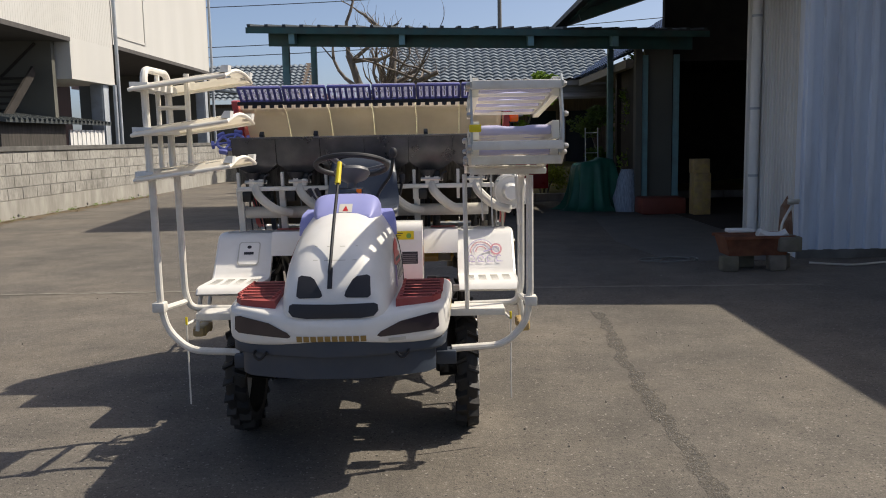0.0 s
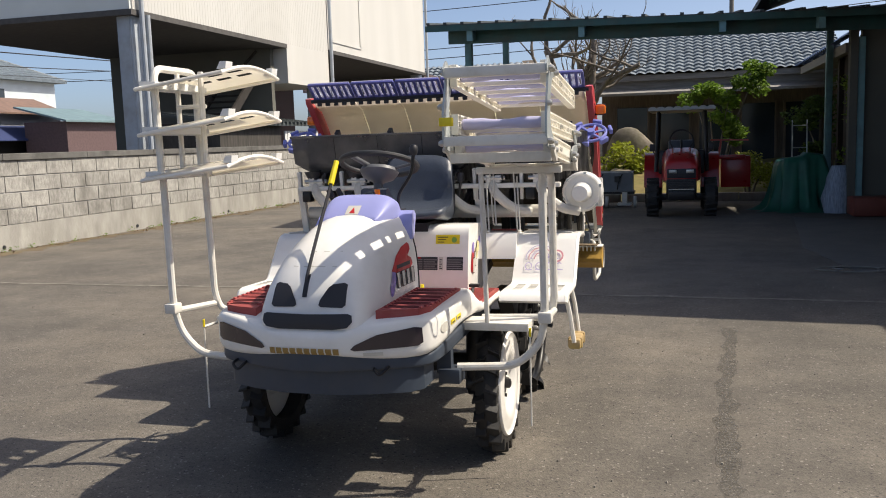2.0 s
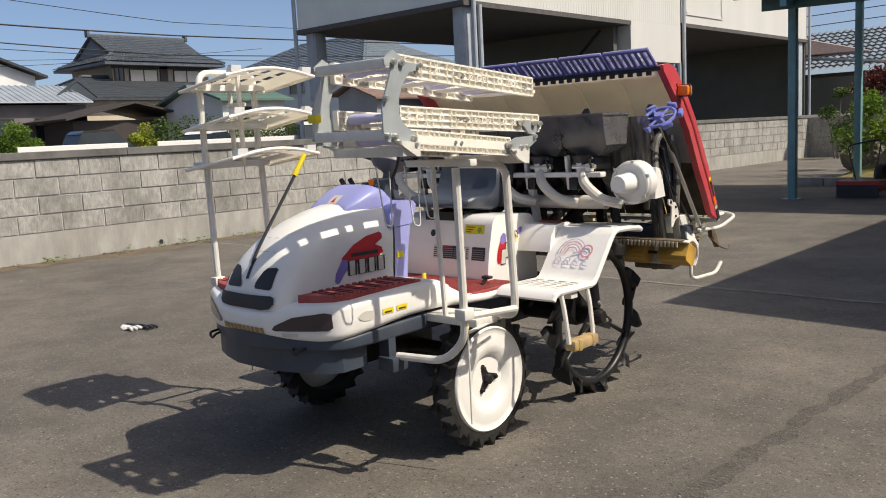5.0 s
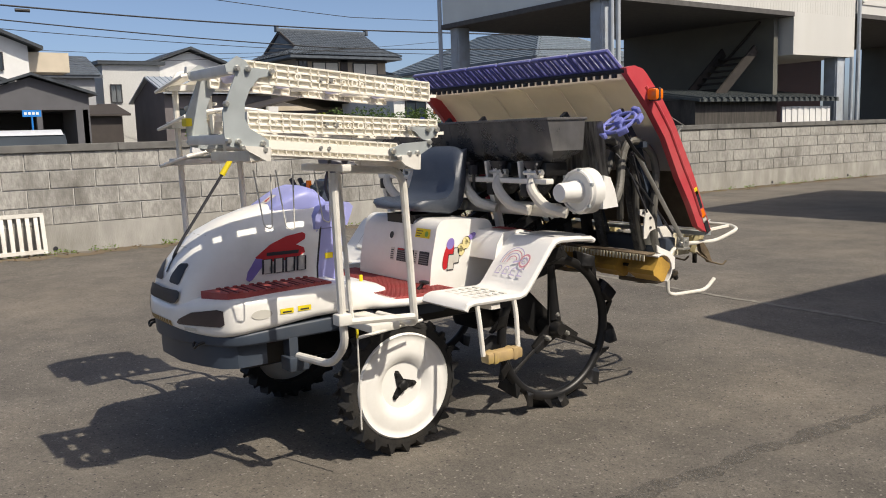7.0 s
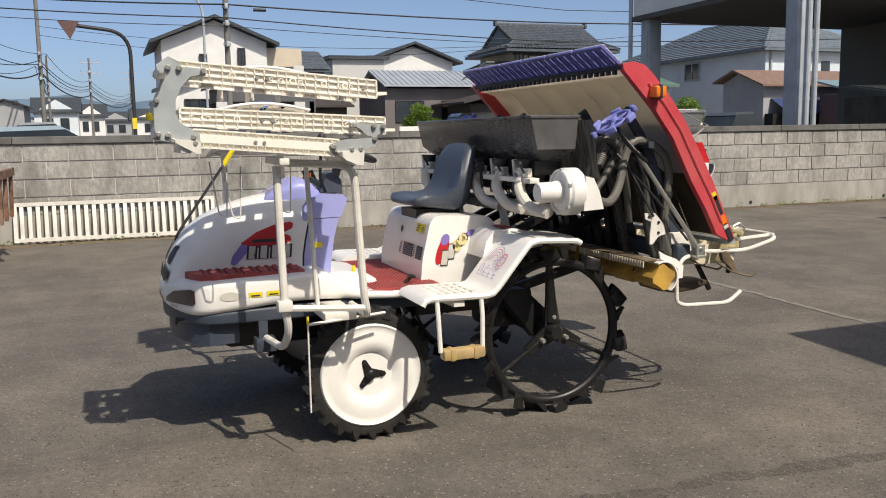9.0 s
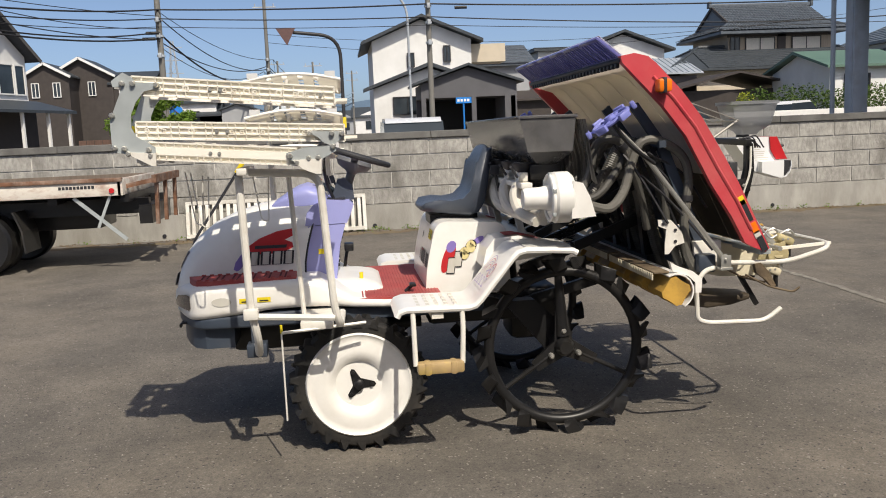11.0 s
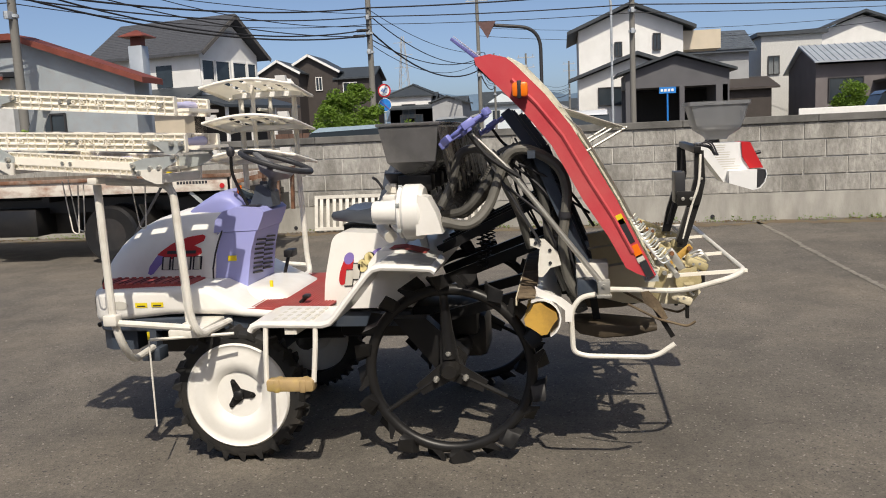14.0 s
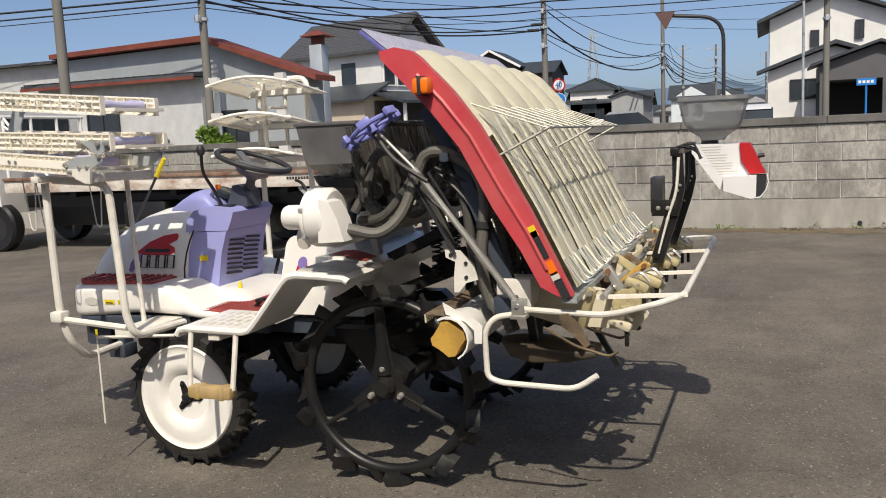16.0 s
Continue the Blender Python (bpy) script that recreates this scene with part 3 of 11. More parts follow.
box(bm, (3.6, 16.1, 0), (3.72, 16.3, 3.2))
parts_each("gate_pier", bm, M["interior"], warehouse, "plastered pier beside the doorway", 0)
bm = BM()
for x0, y0 in ((3.73, 16.12), (4.31, 16.12)):
    box(bm, (x0, y0, 0), (x0 + 0.1, y0 + 0.06, 2.9))
parts_each("door_rail", bm, M["bluesteel"], warehouse, "faded blue-green steel frame")

# ---- garden mound and tiled house to the north ----
bm = BM()
nx, ny = 22, 18
vs = {}
for i in range(nx + 1):
    for j in range(ny + 1):
        x, y = -3.9 + i * 0.55, 19.4 + j * 0.45
        h = 0.85 * min(1, max(0, (j - 0.2) / 6)) * min(1, i / 2.5) * (0.75 + 0.35 * noise.noise((x * 0.5, y * 0.5, 0)))
        vs[i, j] = bm.verts.new((x, y, max(0.03, h) if j and i else -0.02))
for i in range(nx):
    for j in range(ny):
        bm.faces.new((vs[i, j], vs[i + 1, j], vs[i + 1, j + 1], vs[i, j + 1]))
M["mound"] = material("mossy_soil", (0.2, 0.16, 0.06), 0.95, scale=4, vary=0.3, dirt=(0.12, 0.14, 0.03), dirt_amount=0.8, dirt_scale=2.5, bump=0.6, bump_scale=20)
solid("garden_mound", bm, M["mound"], "low mossy garden mound of dry soil", "garden", "structure")
bm = BM()
for i in range(21):
    box(bm, (-3.9 + i * 0.6, 19.22, 0), (-3.32 + i * 0.6, 19.42, 0.17), bev=0.01)
solid("garden_kerb", bm, M["plinth"], "pale concrete kerb round the garden", "kerb", "structure")


def tiled_slope(bm, a, b, c, d, cols, rows, lift=0.05):
    """Curved tiles between the eave a-b and the ridge d-c."""
    a, b, c, d = (Vector(p) for p in (a, b, c, d))
    nrm = (b - a).cross(d - a).normalized()
    if nrm.z < 0:
        nrm = -nrm
    sub = 4
    prof = [0.0, 0.75, 1.0, 0.45]
    grid = []
    for r in range(rows):
        for e in (0, 1):
            t = (r + e * 0.98) / rows
            row = []
            for i in range(cols * sub + 1):
                s = i / (cols * sub)
                p = a.lerp(b, s).lerp(d.lerp(c, s), t)
                h = lift * prof[i % sub] + (lift * 0.9 if e == 0 else 0.0)
                row.append(bm.verts.new(p + nrm * h))
            grid.append(row)
    for r1, r2 in zip(grid, grid[1:]):
        for i in range(len(r1) - 1):
            bm.faces.new((r1[i], r1[i + 1], r2[i + 1], r2[i]))


main_house = thing("tiled_house", (4, 29, 0), "single-storey wooden house with blue-grey tiled roof", "house")
bm = BM()
tiled_slope(bm, (-1.6, 25.4, 3.05), (5.2, 25.4, 3.05), (5.2, 28.9, 4.6), (-1.6, 28.9, 4.6), 26, 14)
part("roof_west", bm, M["tile"], main_house, "blue-grey glazed tile roof")
M["tileblue"] = material("deep_blue_roof_tile", (0.05, 0.08, 0.16), 0.35, scale=3, vary=0.25)
bm = BM()
tiled_slope(bm, (3.9, 18.6, 3.05), (3.9, 28.9, 3.05), (7.6, 28.9, 5.3), (7.6, 18.6, 5.3), 40, 14)
part("roof_east", bm, M["tileblue"], main_house, "deep blue glazed tile roof")
bm = BM()
box(bm, (-1.6, 25.45, 2.92), (5.2, 25.6, 3.07))
box(bm, (-1.5, 25.6, 2.6), (5.2, 25.75, 3.06))
prism(bm, [(25.0, 2.5), (26.2, 2.78), (26.2, 2.84), (25.0, 2.57)], "x", -1.5, 5.2)
box(bm, (3.95, 18.65, 2.86), (4.1, 25.0, 3.04))
box(bm, (4.1, 18.65, 2.96), (4.95, 25.0, 3.02))
parts_each("eave_board", bm, material("grey_eave_board", (0.26, 0.25, 0.235), 0.8, scale=5, vary=0.2, stretch=(0.4, 4, 4)), main_house, "weathered grey eave boards", 0)
bm = BM()
box(bm, (-1.3, 26.3, 0), (8, 26.5, 3.4))
box(bm, (4.95, 21.2, 0), (5.15, 26.3, 3.02))
box(bm, (-1.3, 26.5, 3.3), (8, 28.9, 3.39))
prism(bm, [(26.5, 3.4), (28.9, 4.5), (28.9, 3.4)], "x", -1.3, -1.2)
part("wall", bm, M["wood"], main_house, "dark wooden wall", 0)
for i in range(5):
    bm = BM()
    box(bm, (-0.9 + i * 1.15, 26.24, 0.5), (0.05 + i * 1.15, 26.28, 2.2))
    pane = part("window", bm, M["glass"], main_house, "dark glazed sliding window", 0)
    bm = BM()
    for x0 in (-0.92, 0.0):
        box(bm, (x0 + i * 1.15, 26.2, 0.45), (x0 + 0.06 + i * 1.15, 26.26, 2.25))
    parts_each("window_frame", bm, M["wood"], pane, "", 0)

# small tiled house and grey outbuilding further north
small_house = thing("white_gable_house", (-9, 47, 0), "white gabled house with dark tiled roof", "house")
bm = BM()
tiled_slope(bm, (-17, 42.5, 3.4), (-6.6, 42.5, 3.4), (-6.6, 46, 5.4), (-17, 46, 5.4), 34, 12, 0.07)
part("roof", bm, M["tile"], small_house)
bm = BM()
prism(bm, [(42.6, 3.3), (46, 5.3), (49.4, 3.3)], "x", -7.3, -7.1)
box(bm, (-17, 43.2, 0), (-7.2, 49, 3.3))
part("wall", bm, M["plaster"], small_house, "white plastered gable", 0)
bm = BM()
prism(bm, [(42.3, 3.2), (46, 5.36), (46, 5.5), (42.3, 3.38)], "x", -7.1, -6.5)
box(bm, (-17, 43.0, 1.5), (-7.4, 43.15, 3.3))
part("bargeboard", bm, M["wood"], small_house, "", 0)
outbuilding = thing("outbuilding", (-9, 40, 0), "long low outbuilding with pale blue metal roof", "shed")
bm = BM()
prism(bm, [(-16, 4.6), (-4.4, 3.05), (-4.4, 2.98), (-16, 4.5)], "y", 38.5, 41)
part("roof", bm, M["metalroof"], outbuilding, "", 0)
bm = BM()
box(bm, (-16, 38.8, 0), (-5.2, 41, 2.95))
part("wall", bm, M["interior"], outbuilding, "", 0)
bm = BM()
prism(bm, [(-17, 6.4), (-8.5, 4.0), (-17, 4.0)], "y", 40, 41.5)
part("pink_gable", bm, material("faded_pink_sheet", (0.42, 0.3, 0.26), 0.7, vary=0.1), outbuilding, "faded pink sheet gable", 0)
bm = BM()
box(bm, (-8.05, 31.9, 0), (3.5, 32.1, 1.35))
solid("wall_north", bm, M["block"], "grey block wall behind the garden", "wall", "structure", smooth=0)

# ---- houses and street beyond the wall ----
def gable_roof(bm, x0, x1, y0, y1, ze, zr, along="y", over=0.6, th=0.18):
    """A gabled roof over the plan; the ridge runs along the axis given."""
    if along == "y":
        c = (x0 + x1) / 2
        k = (zr - ze) / ((x1 - x0) / 2)
        prism(bm, [(x0 - over, ze - over * k), (c, zr), (x1 + over, ze - over * k), (x1 + over, ze - over * k + th), (c, zr + th), (x0 - over, ze - over * k + th)], "y", y0 - over, y1 + over)
    else:
        c = (y0 + y1) / 2
        k = (zr - ze) / ((y1 - y0) / 2)
        prism(bm, [(y0 - over, ze - over * k), (c, zr), (y1 + over, ze - over * k), (y1 + over, ze - over * k + th), (c, zr + th), (y0 - over, ze - over * k + th)], "x", x0 - over, x1 + over)
    return bm


def gable_body(bm, x0, x1, y0, y1, z0, ze, zr, along="y"):
    if along == "y":
        c = (x0 + x1) / 2
        prism(bm, [(x0, z0), (x1, z0), (x1, ze), (c, zr), (x0, ze)], "y", y0, y1)
    else:
        c = (y0 + y1) / 2
        prism(bm, [(y0, z0), (y1, z0), (y1, ze), (c, zr), (y0, ze)], "x", x0, x1)
    return bm


def hip_roof(bm, x0, x1, y0, y1, ze, zr, over=0.7, run=None):
    x0, x1, y0, y1 = x0 - over, x1 + over, y0 - over, y1 + over
    w = min(x1 - x0, y1 - y0) / 2 if run is None else run
    lo = [(x0, y0), (x1, y0), (x1, y1), (x0, y1)]
    if y1 - y0 >= x1 - x0:
        r = [((x0 + x1) / 2, y0 + w), ((x0 + x1) / 2, y1 - w)]
        faces = [((0, 1), (0,)), ((1, 2), (1, 0)), ((2, 3), (1,)), ((3, 0), (0, 1))]
    else:
        r = [(x0 + w, (y0 + y1) / 2), (x1 - w, (y0 + y1) / 2)]
        faces = [((0, 1), (1, 0)), ((1, 2), (1,)), ((2, 3), (0, 1)), ((3, 0), (0,))]
    vb = [bm.verts.new((*p, ze)) for p in lo]
    vl = [bm.verts.new((*p, ze - 0.15)) for p in lo]
    vr = [bm.verts.new((*p, zr)) for p in r]
    for e, rr in faces:
        bm.faces.new([vb[i] for i in e] + [vr[i] for i in rr])
    for i in range(4):
        j = (i + 1) % 4
        bm.faces.new((vl[i], vl[j], vb[j], vb[i]))
    bm.faces.new(vl)
    tube(bm, [(*r[0], zr + 0.05), (*r[1], zr + 0.05)], 0.16, 6)
    for e, rr in faces:
        if len(rr) == 1:
            for i in e:
                tube(bm, [(*lo[i], ze + 0.03), (*r[rr[0]], zr + 0.05)], 0.11, 6)
    return bm


def tile_rows(bm, x, y0, y1, ze, xr, zr, n=14):
    """Courses of tiles on the slope that faces east."""
    for i in range(n):
        t = i / n
        px, pz = x + (xr - x) * t, ze + (zr - ze) * t
        qx, qz = x + (xr - x) * (t + 1 / n), ze + (zr - ze) * (t + 1 / n)
        prism(bm, [(px, pz), (qx, qz), (qx, qz + 0.03), (px, pz + 0.09)], "y", y0, y1)


def window_at(house, x, y0, y1, z0, z1, blind=False, trim="frame", axis="x"):
    """A window in a wall that faces east, with frame, sill and panes."""
    bm = BM()
    box(bm, (x - 0.02, y0, z0), (x + 0.03, y1, z1))
    win = part("window", bm, M["blind"] if blind else M["glass"], house, "", 0)
    bm = BM()
    t = 0.07
    for a, b, c, d in ((y0 - t, y1 + t, z1, z1 + t), (y0 - t, y1 + t, z0 - t, z0), (y0 - t, y0, z0, z1), (y1, y1 + t, z0, z1), ((y0 + y1) / 2 - 0.03, (y0 + y1) / 2 + 0.03, z0, z1)):
        box(bm, (x, a, c), (x + 0.08, b, d))
    parts_each("frame_bar", bm, M[trim], win, "", 0)
    return win


def ribroof(bm, x0, x1, ya, yb, za, zb, pitch=0.45):
    n = int((yb - ya) / pitch)
    for i in range(n):
        y = ya + (i + 0.5) * pitch
        bar(bm, (x0, y, za + 0.03), (x1, y, zb + 0.03), 0.05, 0.06)


# white two-storey house with a garage before it
house_a = thing("white_house", (-63, 10.5, 0), "white two-storey house with dark gabled roof", "house")
bm = BM()
gable_body(bm, -68, -59.2, 7.0, 14.2, 0, 8.05, 9.5, "x")
part("wall", bm, M["plaster"], house_a, "", 0)
bm = BM()
gable_roof(bm, -68, -59.2, 7.0, 14.2, 8.1, 9.6, "x", 0.8, 0.22)
part("roof", bm, M["tiledark"], house_a, "", 0)
bm = BM()
prism(bm, [(6.2, 4.65), (10.9, 6.35), (15.6, 4.65), (15.6, 4.45), (10.9, 6.1), (6.2, 4.45)], "x", -59.3, -57.3)
part("lower_roof", bm, M["tiledark"], house_a, "", 0)
bm = BM()
prism(bm, [(6.9, 0), (14.6, 0), (14.6, 4.6), (10.9, 6.0), (6.9, 4.6)], "x", -59.3, -58.0)
part("porch_wall", bm, M["plaster"], house_a, "", 0)
window_at(house_a, -59.1, 9.55, 9.95, 6.2, 7.1)
window_at(house_a, -59.1, 12.2, 12.6, 6.5, 7.55)
window_at(house_a, -57.95, 8.3, 10.3, 2.8, 3.95)
bm = BM()
box(bm, (-62, 14.2, 6.4), (-59.6, 16.8, 7.7))
part("balcony", bm, M["cream"], house_a, "cream balcony wall", 0)
garage = thing("grey_garage", (-55, 12.7, 0), "dark grey gabled garage with an open front", "garage")
bm = BM()
gable_roof(bm, -56, -52, 9.6, 16.0, 4.55, 5.6, "x", 0.4, 0.16)
part("roof", bm, M["tiledark"], garage, "", 0)
bm = BM()
prism(bm, [(9.7, 3.6), (16.0, 3.6), (16.0, 4.5), (12.8, 5.5), (9.7, 4.5)], "x", -56, -52.1)
for y0 in (9.7, 13.0, 15.6):
    box(bm, (-52.4, y0, 0), (-52.1, y0 + 0.3, 3.6))
box(bm, (-56, 15.2, 0), (-52.1, 16.0, 3.6))
box(bm, (-56, 9.7, 0), (-55.8, 16, 3.6))
parts_each("wall_panel", bm, material("dark_grey_siding", (0.1, 0.1, 0.108), 0.75, scale=1, vary=0.1), garage, "", 0)
# Near-black panel paints the shade inside the open garage.
bm = BM()
box(bm, (-55.7, 10, 0), (-55.5, 15.1, 3.5))
part("interior", bm, M["black"], garage, "", 0)

# two-storey traditional house with hipped tile roofs
house_b = thing("traditional_house", (-68, 39, 0), "two-storey traditional house with blue-grey hipped roofs", "house")
bm = BM()
box(bm, (-71, 36.1, 0), (-64, 45.0, 8.4))
part("wall", bm, material("brown_cream_board", (0.34, 0.285, 0.22), 0.8, scale=2, vary=0.12, stretch=(1, 4, 0.6)), house_b, "cream board wall", 0)
# hip-and-gable roof: a hipped skirt, a gabled crown and a heavy ridge
bm = BM()
lo = [(-72.1, 35.0), (-62.9, 35.0), (-62.9, 46.1), (-72.1, 46.1)]
mid = [(-70.3, 36.7), (-64.7, 36.7), (-64.7, 44.5), (-70.3, 44.5)]
loft(bm, [[(*q, 8.2) for q in lo], [(*q, 8.42) for q in lo], [(*q, 9.3) for q in mid]])
prism(bm, [(-70.6, 9.2), (-67.5, 10.85), (-64.4, 9.2)], "y", 36.3, 44.9)
part("roof", bm, M["tilemid"], house_b, "slate blue hip-and-gable roof", 0)
bm = BM()
tiled_slope(bm, (-62.85, 35.0, 8.44), (-62.85, 46.1, 8.44), (-64.7, 44.5, 9.34), (-64.7, 36.7, 9.34), 36, 6, 0.06)
tiled_slope(bm, (-64.4, 36.3, 9.24), (-64.4, 44.9, 9.24), (-67.5, 44.9, 10.9), (-67.5, 36.3, 10.9), 30, 9, 0.06)
tiled_slope(bm, (-72.1, 34.95, 8.44), (-62.9, 34.95, 8.44), (-64.7, 36.7, 9.34), (-70.3, 36.7, 9.34), 28, 6, 0.06)
part("roof_tiles", bm, M["tilemid"], house_b, "rows of slate blue tiles", 40)
bm = BM()
bar(bm, (-67.5, 36.1, 10.98), (-67.5, 45.1, 10.98), 0.35, 0.32, 0.05)
for y in (36.05, 45.15):
    box(bm, (-67.75, y - 0.12, 10.8), (-67.25, y + 0.12, 11.35), bev=0.04)
for y0, y1 in ((36.7, 35.0), (44.5, 46.1)):
    bar(bm, (-64.7, y0, 9.42), (-62.9, y1, 8.56), 0.25, 0.18, 0.04)
parts_each("ridge_tile", bm, M["tilemid"], house_b, "heavy ridge tiles")
bm = BM()
for s0 in (-1, 1):
    bar(bm, (-67.5, 36.25, 10.8), (-67.5 + s0 * 3.2, 36.25, 9.12), 0.12, 0.25)
parts_each("bargeboard", bm, M["brownwall"], house_b, "dark bargeboard", 0)
bm = BM()
box(bm, (-63.98, 36.0, 8.0), (-63.9, 45.1, 8.25))
box(bm, (-63.98, 40.3, 6.6), (-63.9, 41.0, 8.2))
parts_each("timber", bm, M["brownwall"], house_b, "dark timber", 0)
bm = BM()
hip_roof(bm, -68, -61.5, 30.6, 48.2, 5.4, 7.3, 0.8)
part("lower_roof", bm, M["tiledark"], house_b, "", 0)
bm = BM()
tile_rows(bm, -60.75, 33.0, 46, 5.45, -64.5, 7.2, 10)
parts_each("tile_course", bm, M["tiledark"], house_b, "", 0)
bm = BM()
box(bm, (-68, 31, 0), (-61.6, 48, 5.35))
part("lower_wall", bm, M["cream"], house_b, "", 0)
window_at(house_b, -63.95, 36.3, 37.0, 7.0, 8.0)
window_at(house_b, -63.95, 37.6, 40.0, 6.9, 7.9, True)
window_at(house_b, -63.95, 41.6, 44.0, 6.9, 7.9, True)
window_at(house_b, -61.55, 36.5, 40.5, 2.2, 4.2)
window_at(house_b, -61.55, 42.5, 46.0, 2.2, 4.2)
bm = BM()
gable_roof(bm, -60.0, -54, 27.6, 36.6, 3.6, 4.6, "x", 0.5, 0.14)
box(bm, (-59, 28, 0), (-54.5, 36, 3.5))
parts_each("annex", bm, M["brownwall"], house_b, "low dark wooden annex", 0)

# long house with pale ribbed metal roof, and grey house behind it
house_c = thing("metal_roofed_house", (-64, 27, 0), "grey one-storey house with pale ribbed metal roof", "house")
bm = BM()
prism(bm, [(-68, 4.7), (-63.5, 6.5), (-59.4, 5.1), (-59.4, 5.0), (-63.5, 6.35), (-68, 4.6)], "y", 23.0, 32.0)
part("roof", bm, M["metalroof"], house_c, "", 0)
bm = BM()
ribroof(bm, -63.5, -59.4, 23.0, 32.0, 6.5, 5.1)
parts_each("roof_rib", bm, M["metalroof"], house_c, "", 0)
bm = BM()
box(bm, (-67.5, 23.3, 0), (-60.2, 31.8, 4.9))
prism(bm, [(-67.5, 4.9), (-63.5, 6.3), (-60.2, 5.2), (-60.2, 4.9)], "y", 23.3, 23.5)
part("wall", bm, material("dull_brown_grey_siding", (0.15, 0.135, 0.135), 0.8, scale=1, vary=0.12), house_c, "", 0)
window_at(house_c, -60.15, 24.2, 26.4, 2.4, 3.9)
window_at(house_c, -60.15, 28.0, 30.5, 2.4, 3.9)
house_c2 = thing("gabled_house", (-84, 33, 0), "white gabled house with dark roof", "house")
bm = BM()
gable_body(bm, -92, -84, 29.5, 38.5, 0, 9.0, 10.6, "x")
part("wall", bm, M["plaster"], house_c2, "", 0)
bm = BM()
gable_roof(bm, -92, -84, 29.5, 38.5, 9.1, 10.8, "x", 0.9, 0.25)
part("roof", bm, M["tiledark"], house_c2, "", 0)
house_g = thing("flat_grey_house", (-76, 21, 0), "grey flat-fronted house with shallow roof", "house")
bm = BM()
box(bm, (-80, 22.2, 0), (-72, 27.0, 8.1))
part("wall", bm, material("pale_grey_siding", (0.5, 0.5, 0.48), 0.7, vary=0.06), house_g, "", 0)
bm = BM()
box(bm, (-80.5, 21.8, 8.1), (-71.6, 27.4, 8.4))
part("roof", bm, M["tiledark"], house_g, "", 0)
window_at(house_g, -71.95, 22.8, 23.6, 5.0, 6.4)
house_h = thing("blue_tiled_house", (-68, 17.5, 0), "grey house with dark blue tiled roof", "house")
bm = BM()
box(bm, (-74, 15.2, 0), (-66, 20.0, 6.6))
part("wall", bm, M["greyplaster"], house_h, "", 0)
bm = BM()
gable_roof(bm, -74, -66, 15.2, 20.0, 6.7, 8.3, "y", 0.5, 0.2)
part("roof", bm, M["tilemid"], house_h, "", 0)
bm = BM()
tile_rows(bm, -65.4, 15.0, 20.3, 6.7, -70, 8.5, 10)
parts_each("tile_course", bm, M["tilemid"], house_h, "", 0)
bm = BM()
prism(bm, [(-66.5, 4.6), (-62.5, 3.7), (-62.5, 3.55), (-66.5, 4.4)], "y", 16.5, 21.5)
box(bm, (-66, 17, 0), (-63, 21, 3.7))
parts_each("annex", bm, M["brownwall"], house_h, "dark lean-to annex", 0)

# pale house with hipped blue-grey roof, seen beneath the hall
M["tilepale"] = material("pale_slate_roof_tile", (0.14, 0.17, 0.195), 0.45, scale=3, vary=0.25)
house_blue = thing("pale_blue_house", (-64, 60, 0), "pale two-storey house with blue-grey hipped tile roof", "house")
bm = BM()
box(bm, (-76, 53.7, 0), (-53.2, 66.6, 7.7))
part("wall", bm, M["blueplaster"], house_blue, "pale plastered wall", 0)
bm = BM()
hip_roof(bm, -76, -53.2, 53.7, 66.6, 7.8, 11.3, 0.75)
part("roof", bm, M["tilepale"], house_blue, "blue-grey tiled roof", 0)
for i in range(16):
    t, u = i / 16, (i + 1) / 16
    d0, d1, z0, z1 = 7.2 * t, 7.2 * u, 7.8 + 3.5 * t, 7.8 + 3.5 * u
    bm = BM()
    prism(bm, [(52.95 + d0, z0), (52.95 + d1, z1), (52.95 + d1, z1 + 0.04), (52.95 + d0, z0 + 0.12)], "x", -76.7 + d0, -52.45 - d0)
    part("tile_course", bm, M["tilepale"], house_blue, "", 0)
    bm = BM()
    prism(bm, [(-52.45 - d0, z0), (-52.45 - d1, z1), (-52.45 - d1, z1 + 0.04), (-52.45 - d0, z0 + 0.12)], "y", 52.95 + d0, 67.35 - d0)
    part("tile_course", bm, M["tilepale"], house_blue, "", 0)
for x0, x1, z0, z1 in ((-63.6, -61.6, 5.9, 7.3), (-66.0, -63.0, 2.0, 3.6), (-72.5, -69.5, 5.4, 7.2)):
    bm = BM()
    box(bm, (x0, 53.64, z0), (x1, 53.72, z1))
    win = part("window", bm, M["glass"], house_blue, "", 0)
    bm = BM()
    for a, b, c, d in ((x0 - 0.08, x1 + 0.08, z1, z1 + 0.08), (x0 - 0.08, x1 + 0.08, z0 - 0.08, z0), (x0 - 0.08, x0, z0, z1), (x1, x1 + 0.08, z0, z1), ((x0 + x1) / 2 - 0.04, (x0 + x1) / 2 + 0.04, z0, z1)):
        box(bm, (a, 53.56, c), (b, 53.66, d))
    parts_each("frame_bar", bm, M["greysteel"], win, "", 0)
bm = BM()
box(bm, (-53.22, 59.6, 4.6), (-53.14, 60.5, 6.9))
part("window", bm, M["glass"], house_blue, "narrow dark window", 0)
for y in (54.2, 57.0):
    bm = BM()
    cyl(bm, (-53.1, y, 0), (-53.1, y, 7.6), 0.1, n=8)
    part("downpipe", bm, M["greysteel"], house_blue)
shack = thing("brown_roofed_shack", (-37, 42, 0), "low grey shack with brown metal roof", "shed")
bm = BM()
prism(bm, [(-35.6, 3.85), (-38.2, 4.85), (-40, 4.2), (-40, 4.1), (-38.2, 4.73), (-35.6, 3.75)], "y", 38.0, 46.3)
